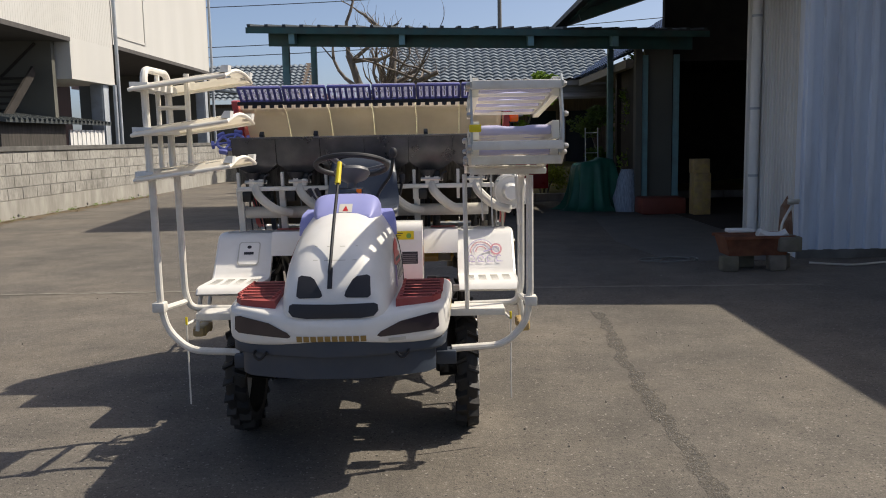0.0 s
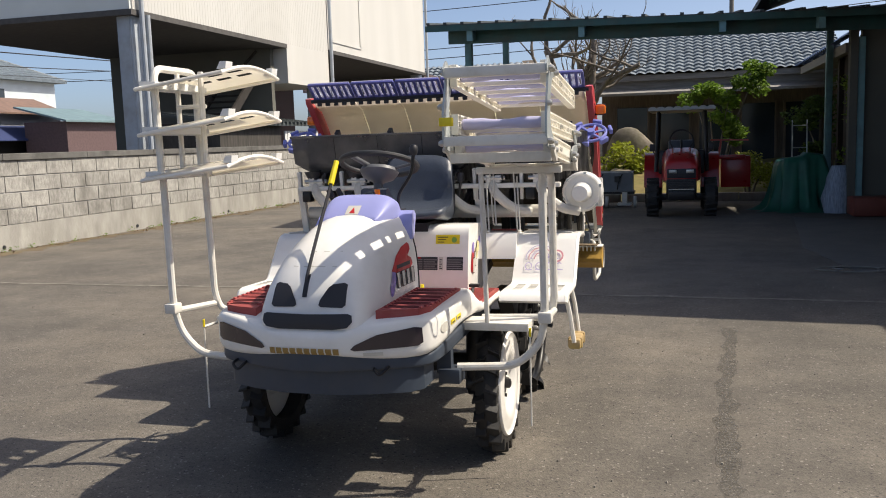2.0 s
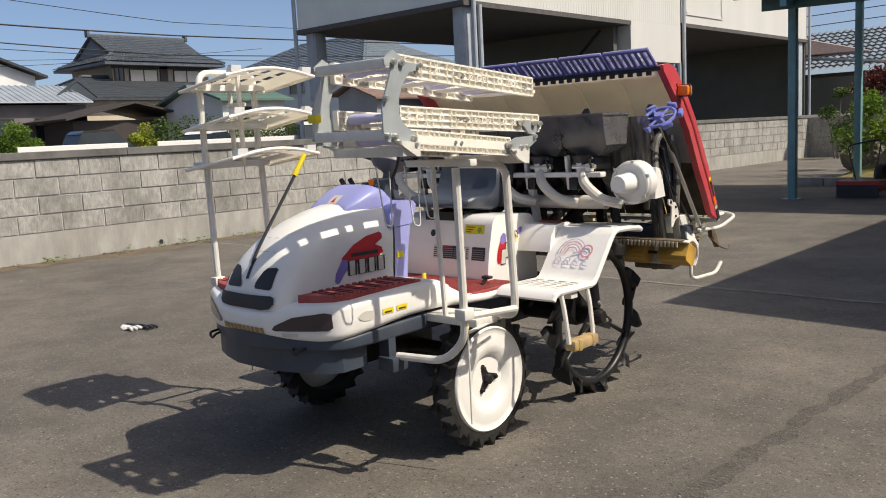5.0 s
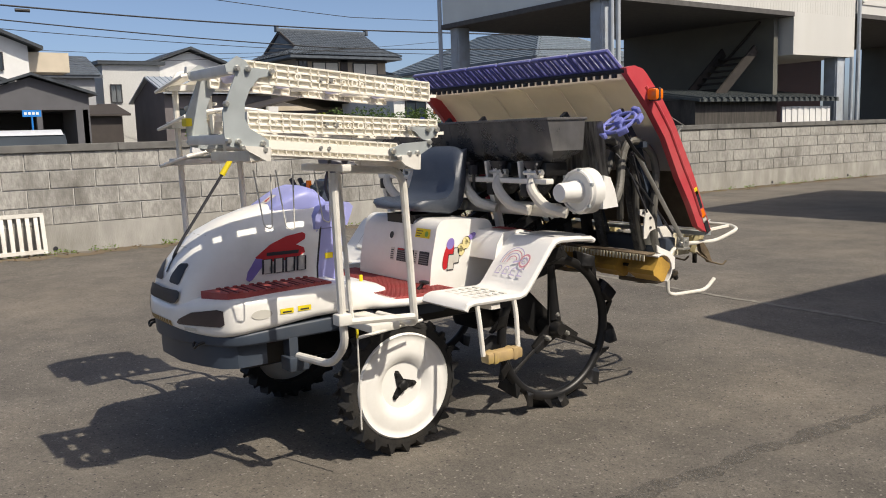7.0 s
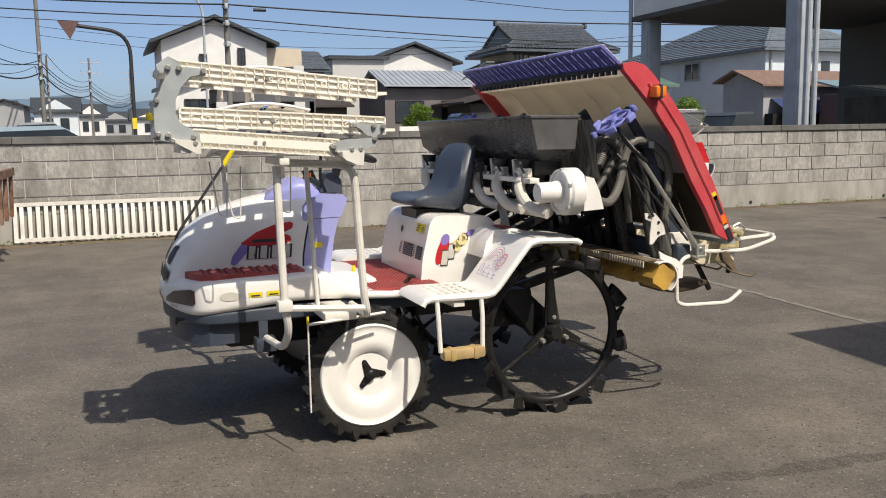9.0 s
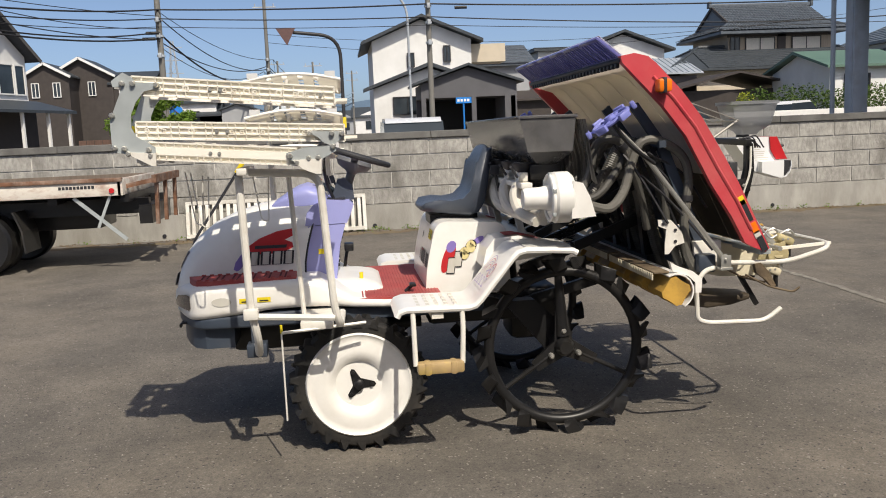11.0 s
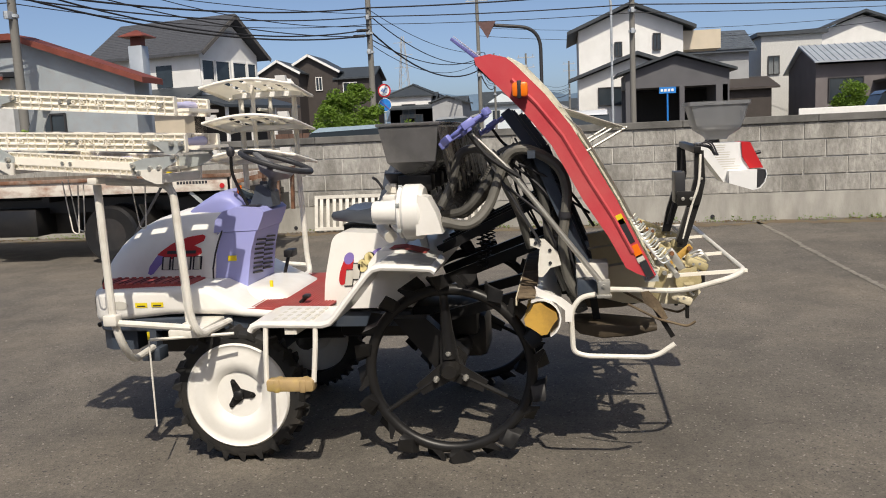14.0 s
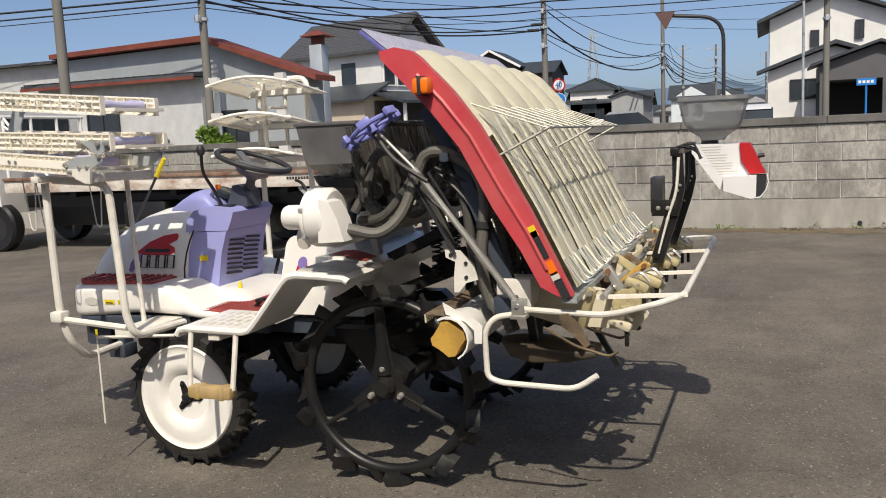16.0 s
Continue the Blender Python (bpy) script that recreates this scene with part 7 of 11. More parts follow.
# spare seedling racks
TR = 0.0165
for s in (-1, 1):
    top = 1.28 if s > 0 else 1.3
    bm = BM()
    tube(bm, fillet([(S(s * 0.84), 3.82, top), (S(s * 0.84), 3.83, 0.72), (S(s * 0.82), 3.85, 0.6), (S(s * 0.72), 3.84, 0.505), (S(s * 0.48), 3.81, 0.5)], 0.09, 5), TR, 10)
    pole = part("rack_pole", bm, M["whitetube"], rt, "bent white steel pole")
    bm = BM()
    tube(bm, fillet(([(S(0.83), 3.86, 1.292), (S(0.83), 4.14, 1.275)] if s > 0 else [(S(-0.83), 4.15, top)]) + [(S(s * 0.83), 4.17, 0.72), (S(s * 0.81), 4.19, 0.635), (S(s * 0.5), 4.2, 0.625)], 0.07, 5), TR, 10)
    part("rack_pole", bm, M["whitetube"], rt, "bent white steel pole")
    bm = BM()
    tube(bm, [(S(s * 0.84), 3.83, 0.7), (S(s * 0.83), 4.17, 0.672)], 0.014, 8)
    part("rack_crossbar", bm, M["whitetube"], rt)
    bm = BM()
    box(bm, (S(s * 0.815), 3.80, 0.69), (S(s * 0.87), 3.86, 0.735), bev=0.006)
    part("pole_clamp", bm, M["whitetube"], rt)
    bm = BM()
    tube(bm, [(S(s * 0.76), 3.94, 0.6), (S(s * 0.76), 3.94, 0.22)], 0.004, 6)
    tube(bm, [(S(s * 0.76), 3.94, 0.605), (S(s * 0.7), 4.3, 0.615)], 0.007, 6)
    marker = part("row_marker", bm, M["whitetube"], rt, "thin white hanging marker rod")
    for z0, z1 in ((0.605, 0.64),):
        bm = BM()
        cyl(bm, (S(s * 0.76), 3.94, z0), (S(s * 0.76), 3.94, z1), 0.0055, n=8)
        part("marker_tip", bm, M["yellow"], marker, "yellow plastic tip")
bm = BM()
tube(bm, [(S(0.56), 4.03, 0.64), (S(0.555), 4.0, 1.28)], 0.011, 8)
part("slim_pole", bm, M["whitetube"], rt)


def lattice_rail(x, y0, y1, za, zb, h, t=0.026, parent=rt, plain=False):
    """A moulded plastic rail: flanges, ribs, uneven uprights and eyelets on a recessed web."""
    bm = BM()
    rnd = random.Random(int(za * 1000))

    def z(y):
        return za + (zb - za) * (y - y0) / (y1 - y0)
    for f in ((0.0, 0.33, 0.67, 1.0) if not plain else (0.0, 0.28, 0.72, 1.0)):
        hh = 0.006 if f in (0.0, 1.0) else 0.004
        bar(bm, (x, y0, za - h * f), (x, y1, zb - h * f), t, hh)
    if plain:
        bar(bm, (x, y0, za - h * 0.5), (x, y1, zb - h * 0.5), t + 0.002, h * 0.44)
    n = 19
    for i in range(n + 1):
        y = y0 + (y1 - y0) * (i + (rnd.uniform(-0.25, 0.25) if 0 < i < n else 0)) / n
        w = 0.003 if 0 < i < n else 0.006
        box(bm, (x - t / 2, y - w / 2, z(y) - h), (x + t / 2, y + w / 2, z(y)))
    bar(bm, (x, y0, za - h / 2), (x, y1, zb - h / 2), 0.005, h)
    rail = part("rack_rail", bm, M["ivory"], parent, "ivory moulded plastic rail", 0)
    if not plain:
        bm = BM()
        for f, r in ((0.05, 0.009), (0.11, 0.013), (0.13, 0.008), (0.26, 0.013), (0.45, 0.008), (0.5, 0.008), (0.56, 0.014), (0.6, 0.008), (0.72, 0.013), (0.8, 0.008), (0.83, 0.013), (0.86, 0.008)):
            y = y0 + (y1 - y0) * f
            lathe(bm, [(r * 0.62, -t * 0.52), (r, -t * 0.52), (r, t * 0.52), (r * 0.62, t * 0.52), (r * 0.55, 0.004)], (x, y, z(y) - h * 0.5), (1, 0, 0), 12)
        parts_each("eyelet", bm, M["ivory"], rail)
    bm = BM()
    for f in (0.41, 0.47) if plain else (0.38, 0.43, 0.93):
        y = y0 + (y1 - y0) * f
        lathe(bm, [(0.0075, -t * 0.7), (0.0075, t * 0.7), (0, t * 0.7)], (x, y, z(y) - h * 0.5), (1, 0, 0), 8)
    parts_each("screw", bm, M["steel"], rail)
    return rail


XO, XI = 0.455, 0.135
SHELVES = ((3.455, 4.221, 1.682, 1.614, 0.07), (3.457, 4.253, 1.51, 1.467, 0.066), (3.5, 4.06, 1.43, 1.381, 0.066))
for y0, y1, za, zb, h in SHELVES:
    for x in (XO, XI):
        lattice_rail(x, y0, y1, za, zb, h, plain=za < 1.45)
    for i in range(4):
        y = y0 + 0.06 + (y1 - y0 - 0.12) * i / 3
        zc = za + (zb - za) * (y - y0) / (y1 - y0) - h * 0.45
        bm = BM()
        lathe(bm, [(0.012, 0), (0.02, 0.01), (0.021, 0.08), (0.015, 0.12), (0.015, 0.18), (0.021, 0.22), (0.02, 0.295), (0.012, 0.305)], (XI + 0.008, y, zc), (1, 0, 0), 14)
        part("roller", bm, M["rollerlilac"], rt, "pale lilac rack roller")
        bm = BM()
        box(bm, (XI + 0.012, y + 0.05, zc - 0.03), (XO - 0.012, y + 0.11, zc - 0.018))
        part("rack_slat", bm, M["ivory"], rt, "", 0)
PLATES = (((3.382, 1.665), (3.426, 1.696), (3.457, 1.679), (3.47, 1.659), (3.559, 1.651), (3.555, 1.633), (3.501, 1.623), (3.466, 1.584), (3.444, 1.537), (3.441, 1.486), (3.457, 1.453), (3.524, 1.41), (3.524, 1.388), (3.43, 1.384), (3.373, 1.395), (3.364, 1.43), (3.364, 1.512), (3.382, 1.555), (3.408, 1.613), (3.419, 1.641), (3.386, 1.643)),
          ((4.1, 1.447), (4.246, 1.441), (4.251, 1.419), (4.206, 1.388), (4.173, 1.396), (4.144, 1.423)),
          ((4.02, 1.363), (4.084, 1.382), (4.206, 1.387), (4.217, 1.365), (4.158, 1.335), (4.051, 1.324), (4.025, 1.345)))
FEET = (((3.419, 1.395), (3.526, 1.386), (3.524, 1.338), (3.508, 1.338), (3.441, 1.376)), ((4.042, 1.337), (4.158, 1.337), (4.153, 1.278), (4.129, 1.279), (4.084, 1.298)))
PLATE_BOLTS = ((3.422, 1.655), (3.461, 1.653), (3.548, 1.645), (3.375, 1.536), (3.375, 1.412), (3.41, 1.409), (3.424, 1.388), (3.501, 1.4), (3.506, 1.378), (4.115, 1.438), (4.202, 1.434), (4.242, 1.432), (4.204, 1.383), (4.035, 1.353), (4.06, 1.326), (4.107, 1.341), (4.144, 1.342))
for x in (XO + 0.018, XI - 0.018):
    out = 1 if x > 0.3 else -1
    for k, line in enumerate(PLATES):
        bm = BM()
        prism(bm, line, "x", x - 0.004 + 0.004 * (k == 2), x + 0.003 + 0.004 * (k == 2), 0.0015)
        part("rack_plate", bm, M["galv"], rt, "galvanised steel rack plate", 30)
    for line in FEET:
        bm = BM()
        prism(bm, line, "x", x + out * 0.002, x + out * 0.014)
        part("rack_foot", bm, M["whitetube"], rt, "white folded steel foot plate", 0)
    for y, z in PLATE_BOLTS:
        bm = BM()
        lathe(bm, [(0.011, 0), (0.011, 0.009 * out), (0.007, 0.016 * out), (0, 0.016 * out)], (x + out * 0.004, y, z), (1, 0, 0), 8)
        part("bolt", bm, M["steel"], rt)
for y, z in ((3.41, 1.655), (3.385, 1.42), (3.47, 1.36), (4.13, 1.3)):
    bm = BM()
    box(bm, (XI - 0.02, y - 0.02, z - 0.02), (XO + 0.02, y + 0.02, z + 0.015), bev=0.004)
    part("rack_crossbar", bm, M["whitetube"], rt)
for y in (3.84, 4.12):
    bm = BM()
    box(bm, (0.12, y - 0.02, 1.285), (0.46, y + 0.02, 1.312), bev=0.004)
    part("rack_base", bm, M["whitetube"], rt, "white steel rack carrier")
for x, yy in ((0.2, 3.58), (0.31, 3.62), (0.17, 3.85)):
    bm = BM()
    tube(bm, fillet([(x, yy, 1.3), (x + 0.005, yy + 0.03, 1.08), (x + 0.01, yy + 0.06, 1.07), (x, yy + 0.07, 1.28)], 0.02), 0.0028, 6)
    part("wire_loop", bm, M["whitetube"], rt, "hanging wire loop")
bm = BM()
box(bm, (0.105, 3.35, 1.47), (0.152, 3.375, 1.5), bev=0.004)
part("grip", bm, M["yellow"], rt, "yellow grip")

# open shelves on the other side
def arched_shelf(z):
    """A moulded shelf, arched along the machine, with a rim, slots and raised stops."""
    x0, x1, y0, y1 = S(-0.885), S(-0.47), 3.73, 4.25

    def top(x, y):
        return z + (x - x0) * 0.13 + 0.04 * math.cos((y - 3.99) * 5.6) - 0.018
    bm = BM()
    nx, ny = 12, 18
    grid = {}
    for i in range(nx + 1):
        for j in range(ny + 1):
            x, y = x0 + (x1 - x0) * i / nx, y0 + (y1 - y0) * j / ny
            if i in (0, nx) and j in (0, ny):
                x += 0.02 * (1 if i == 0 else -1)
            grid[i, j] = bm.verts.new((x, y, top(x, y)))
    for i in range(nx):
        for j in range(ny):
            if i in (2, 3, 5, 6, 8, 9) and j % 3 == 1 and 2 < j < 16:
                continue
            bm.faces.new((grid[i, j], grid[i + 1, j], grid[i + 1, j + 1], grid[i, j + 1]))
    bmesh.ops.solidify(bm, geom=bm.faces[:], thickness=0.007)
    tray = part("rack_shelf", bm, M["ivory"], rt, "ivory moulded seedling shelf with slots", 40)
    bm = BM()
    edge = [(x0 + (x1 - x0) * i / 8, y0) for i in range(9)] + [(x1, y0 + (y1 - y0) * j / 14) for j in range(1, 15)] + [(x1 + (x0 - x1) * i / 8, y1) for i in range(1, 9)] + [(x0, y1 + (y0 - y1) * j / 14) for j in range(1, 14)]
    tube(bm, [(x, y, top(x, y) - 0.006) for x, y in edge], 0.009, 8, loop=True)
    part("rim", bm, M["ivory"], tray)
    for x, y in ((S(-0.485), 3.78), (S(-0.485), 4.2)):
        bm = BM()
        zz = top(x, y)
        prism(bm, [(x - 0.02, zz), (x + 0.022, zz), (x + 0.026, zz + 0.03), (x - 0.002, zz + 0.03)], "y", y - 0.028, y + 0.028, 0.006)
        part("end_stop", bm, M["trimwhite"], tray, "white end stop")
    bm = BM()
    prism(bm, [(S(-0.9), z - 0.02), (S(-0.82), z - 0.015), (S(-0.82), z + 0.015), (S(-0.9), z + 0.018)], "y", 3.78, 4.2, 0.006)
    part("shelf_bracket", bm, M["trimwhite"], tray)


for z in (1.7, 1.505, 1.31):
    arched_shelf(z)
bm = BM()
tube(bm, fillet([(S(-0.845), 3.82, 1.29), (S(-0.85), 3.82, 1.775), (S(-0.85), 4.15, 1.775), (S(-0.845), 4.15, 1.29)], 0.06, 5), TR, 10)
part("rack_hoop", bm, M["whitetube"], rt, "white steel hoop")
bm = BM()
tube(bm, [(S(-0.7), 3.95, 1.3), (S(-0.7), 3.95, 1.76)], 0.013, 8)
tube(bm, [(S(-0.845), 3.98, 1.61), (S(-0.7), 3.98, 1.61)], 0.01, 8)
tube(bm, [(S(-0.85), 4.0, 1.3), (S(-0.85), 4.0, 1.77)], 0.012, 8)
parts_each("rack_upright", bm, M["whitetube"], rt)

# centre guide rod on the bonnet
bm = BM()
tube(bm, bez((S(-0.02), 3.5, 0.855), (S(-0.02), 3.475, 0.9), (S(-0.015), 3.5, 0.96), (S(-0.01), 3.6, 1.1), (S(0.0), 3.72, 1.27), n=5), 0.007, 8)
guide = part("guide_rod", bm, M["ink"], rt, "black guide rod with yellow tip")
bm = BM()
cyl(bm, (S(-0.002), 3.715, 1.262), (S(0.003), 3.775, 1.352), 0.013, 0.011, 10)
part("rod_tip", bm, M["yellow"], guide, "yellow rubber tip")

# ---- seedling platform and planting unit ----
PXL, PXR = -1.27, 0.39
RO = [(5.4, 1.7), (5.46, 1.71), (5.518, 1.695), (5.551, 1.668), (5.661, 1.552), (5.75, 1.436), (5.839, 1.286), (5.917, 1.146), (5.986, 1.005), (6.055, 0.862)]
RI = [(5.406, 1.672), (5.515, 1.558), (5.581, 1.488), (5.68, 1.361), (5.791, 1.152), (5.882, 1.01), (5.945, 0.89), (5.985, 0.868)]
for x, sg in ((PXR + 0.02, 1), (PXL - 0.02, -1)):
    bm = BM()
    prism(bm, RO + [(6.035, 0.848)] + list(reversed(RI)), "x", x - 0.018, x + 0.018, 0.006)
    panel = part("side_panel", bm, M["red"], rt, "faded red curved side panel", 40)
    bm = BM()
    mid = [((a[0] + b[0]) / 2 + 0.005, (a[1] + b[1]) / 2) for a, b in zip(RO[3:], RI[1:7])]
    tube(bm, [(x + sg * 0.018, p[0], p[1]) for p in mid], 0.008, 6)
    part("panel_rib", bm, M["red"], panel)
    for i, (y, z, hh, mt) in enumerate(((5.925, 1.075, 0.02, "yellow"), (5.945, 1.03, 0.05, "ink"), (5.985, 0.955, 0.025, "orange"), (5.998, 0.925, 0.015, "labelgrey"), (6.02, 0.885, 0.035, "ink"))):
        bm = BM()
        d = Vector((0, 0.43, -0.9))
        c = Vector((x + sg * 0.0195, y, z))
        bar(bm, c - d * hh, c + d * hh, 0.004, 0.028, up=(0, 0.9, 0.43))
        part("warning_sticker", bm, M[mt], panel, "", 0)
    bm = BM()
    box(bm, (x - 0.03 + sg * 0.05, 5.54, 1.545), (x + 0.03 + sg * 0.05, 5.6, 1.6), bev=0.012)
    blink = part("indicator", bm, M["orange"], rt, "orange indicator lamp")
    bm = BM()
    box(bm, (x - 0.032 + sg * 0.05, 5.56, 1.54), (x + 0.032 + sg * 0.05, 5.575, 1.605), bev=0.004)
    part("indicator_band", bm, M["ink"], blink)
    bm = BM()
    bar(bm, (x, 5.55, 1.56), (x + sg * 0.05, 5.57, 1.565), 0.03, 0.02)
    part("indicator_arm", bm, M["red"], blink)


def back_line(off, lo=0.0, hi=1.0, n=24):
    """Points down the platform's back, moved off along its normal."""
    pts = [Vector((y, z)) for y, z in RO[2:]]
    dist = [0]
    for a, b in zip(pts, pts[1:]):
        dist.append(dist[-1] + (b - a).length)
    out = []
    for i in range(n + 1):
        s = (lo + (hi - lo) * i / n) * dist[-1]
        k = max(j for j in range(len(dist)) if dist[j] <= s + 1e-9)
        k = min(k, len(pts) - 2)
        t = (s - dist[k]) / (dist[k + 1] - dist[k])
        d = (pts[k + 1] - pts[k]).normalized()
        p = pts[k].lerp(pts[k + 1], t)
        nrm = Vector((-d.y, d.x))
        out.append((p.x + nrm.x * off, p.y + nrm.y * off))
    return out


# under-sheet in six panels, cream outside channels
W6 = (PXR - PXL - 0.01) / 6
for i in range(6):
    x0 = PXL + 0.005 + i * W6
    bm = BM()
    line = [(5.405, 1.69), (5.45, 1.66)] + back_line(-0.035, 0.06, 0.62, 12)
    ribbon(bm, line, 0.008, "x", x0 + 0.003, x0 + W6 - 0.003)
    lane = part("platform_panel", bm, M["beige"], rt, "beige moulded platform panel", 40)
    bm = BM()
    rows = []
    base = [(5.47, 1.672), (5.5, 1.684)] + back_line(0.0, 0.0, 0.985, 30)
    for q, (y, z) in enumerate(base):
        f = max(0.0, (q - 2) / 30)
        k = min(1.0, max(0.0, (f - 0.2) / 0.25))
        k = k * k * (3 - 2 * k)
        ny, nz = (0.25, 0.97) if f < 0.05 else (0.55 + 0.3 * f, 0.8 - 0.35 * f)
        row = []
        for j in range(25):
            u = j / 24
            bulge = 0.028 * math.sin(math.pi * u) ** 0.8 * (0.2, 0.35, 0.5, 0.75)[q] if q < 4 else 0.028 * math.sin(math.pi * u) ** 0.8
            e = min(u, 1 - u)
            lane_h = 0.016 * min(1.0, max(0.0, (e - 0.06) / 0.05)) - 0.014 * max(0.0, 1 - abs(u - 0.5) / 0.045) - (0.012 if e < 0.05 else 0)
            hgt = bulge * (1 - k) + lane_h * k + 0.0015 * noise.noise((x0 * 3 + u * 4, f * 9, 0))
            row.append((x0 + W6 * (0.002 + 0.996 * u), y + hgt * ny, z + hgt * nz))
        rows.append(row)
    loft(bm, rows, caps=False, closed=False)
    for fc in [fc for fc in bm.faces if (lambda c: min((c.x - x0) / W6, 1 - (c.x - x0) / W6) < 0.07 and c.z < 1.4)(fc.calc_center_median())]:
        bm.faces.remove(fc)
    bmesh.ops.solidify(bm, geom=bm.faces[:], thickness=0.004)
    part("lane_cover", bm, M["palecream"], lane, "pale ivory moulded seedling lane", 50)
    bm = BM()
    ribbon(bm, back_line(-0.02, 0.33, 0.98, 14), 0.004, "x", x0 + 0.004, x0 + W6 - 0.004)
    part("belt", bm, M["float"], lane, "dark muddy feed belt", 40)
# retaining wires: up the back, round a bend and out to a cross bar
for i in range(12):
    x = PXL + 0.1 + i * (PXR - PXL - 0.13) / 11
    bm = BM()
    run = [(x, y, z) for y, z in back_line(0.024, 0.3, 0.8, 18) if z < 1.43]
    tube(bm, fillet([(x - 0.03, 5.96, 1.415), (x, 5.682, 1.516), run[0]], 0.02, 4) + run[1:], 0.0027, 6)
    part("wire", bm, M["wiresteel"], rt, "thin steel retaining wire")
bm = BM()
tube(bm, [(PXL + 0.02, 5.96, 1.415), (PXR - 0.1, 5.96, 1.415)], 0.0045, 6)
part("wire_bar", bm, M["wiresteel"], rt)
for x in (PXL + 0.2, S(0), PXR - 0.02):
    bm = BM()
    tube(bm, [(x, 5.775, 1.315), (x - 0.06, 5.965, 1.417)], 0.0055, 6)
    part("wire_stay", bm, M["wiresteel"], rt)
# hooked wire fingers at the lower edge, two to a lane, a little out of line
rnd = random.Random(17)
for i in range(24):
    x = PXL + 0.04 + i * (PXR - PXL - 0.06) / 23 + rnd.uniform(-0.01, 0.01)
    bm = BM()
    p, q = back_line(0.018, 0.88, 0.985, 1)
    tube(bm, fillet([(x, *p), (x, (p[0] + q[0]) / 2 + 0.012, (p[1] + q[1]) / 2), (x, q[0] + 0.02, q[1] + 0.01), (x, q[0] + 0.05, q[1] + rnd.uniform(0.02, 0.05))], 0.02, 3), 0.0035, 6)
    part("finger", bm, M["galv"] if i % 3 else M["ivory"], rt)
bm = BM()
bar(bm, (PXL - 0.02, 6.04, 0.845), (PXR + 0.03, 6.04, 0.845), 0.05, 0.02)
part("slide_rail", bm, M["galv"], rt, "galvanised slide rail", 0)
# slotted blue extension frames along the top
dirv = Vector((0, -0.1, 0.082)).normalized()
for i in range(6):
    x0 = PXL + 0.02 + i * W6
    x1 = x0 + W6 - 0.012
    a = Vector((0, 5.412, 1.697))
    bm = BM()
    L = 0.125

    def P(u, v):
        return Vector((x0 + (x1 - x0) * u, 0, 0)) + a + dirv * (L * v)
    for u0, v0, u1, v1, w in ((0, 0.02, 1, 0.02, 0.016), (0, 0.98, 1, 0.98, 0.016)):
        bar(bm, P(u0, v0), P(u1, v1), w, 0.014, 0.003, up=(0, 0.63, 0.77))
    for k in range(8):
        u = 0.02 + 0.96 * k / 7
        bar(bm, P(u, 0), P(u, 1), 0.016 if k in (0, 7) else 0.015, 0.014, 0.003, up=(0, 0.63, 0.77))
    ext = part("extension_frame", bm, M["navy"], rt, "blue-violet slotted plastic extension frame")
    # Added whitish slats paint the bright sky that shows through the slots.
    bm = BM()
    for k in range(11):
        u = 0.045 + 0.091 * k
        bar(bm, P(u, 0.04) + Vector((0, 0.008, 0.01)), P(u, 0.97) + Vector((0, 0.008, 0.01)), 0.017, 0.003, up=(0, 0.63, 0.77))
    for v in (0.04, 0.5, 0.97):
        bar(bm, P(0.01, v) + Vector((0, 0.008, 0.01)), P(0.99, v) + Vector((0, 0.008, 0.01)), 0.012, 0.003, up=(0, 0.63, 0.77))
    part("slat_sheet", bm, M["skysheet"], ext, "slatted sheet whitened for bright sky through the slots", 0)
bm = BM()
tube(bm, [(PXL, 5.41, 1.685), (PXR + 0.02, 5.41, 1.685)], 0.012, 8)
top_bar = part("top_bar", bm, M["ink"], rt, "black bar under the platform's top edge")
for i in range(30):
    x = PXL + 0.05 + i * (PXR - PXL - 0.1) / 29
    bm = BM()
    box(bm, (x - 0.014, 5.405, 1.655), (x + 0.014, 5.42, 1.676), bev=0.003)
    part("hook_tab", bm, M["ink"], top_bar)

# handled end wheels
for c in ((0.425, 5.355, 1.44), (-1.30, 5.31, 1.45)):
    c = Vector(c)
    u, v = Vector((1, 0, 0)), Vector((0, 0.83, 0.56))
    nn = u.cross(v)
    bm = BM()
    tube(bm, [c + (u * math.cos(a) + v * math.sin(a)) * 0.082 for a in (2 * math.pi * i / 30 for i in range(30))], 0.009, 8, loop=True)
    star = part("turn_wheel", bm, M["cobalt"], rt, "cobalt blue plastic turn wheel")
    for k in range(6):
        a = radians(60 * k + 15)
        d = u * math.cos(a) + v * math.sin(a)
        bm = BM()
        bar(bm, c, c + d * 0.1, 0.014, 0.01, 0.003, up=nn)
        e = nn.cross(d)
        bar(bm, c + d * 0.108 - e * 0.026, c + d * 0.108 + e * 0.026, 0.02, 0.03, 0.005, up=nn)
        part("spoke", bm, M["cobalt"], star)
    bm = BM()
    lathe(bm, [(0.022, -0.02), (0.026, 0), (0.022, 0.02), (0, 0.02)], c, nn, 12)
    part("hub", bm, M["cobalt"], star)
    bm = BM()
    tube(bm, bez(c - nn * 0.02, c - nn * 0.06 + Vector((0, 0.05, -0.06)), Vector((c.x - 0.02, 5.55, 1.25)), n=5), 0.009, 6)
    part("wheel_shaft", bm, M["blackpaint"], star)

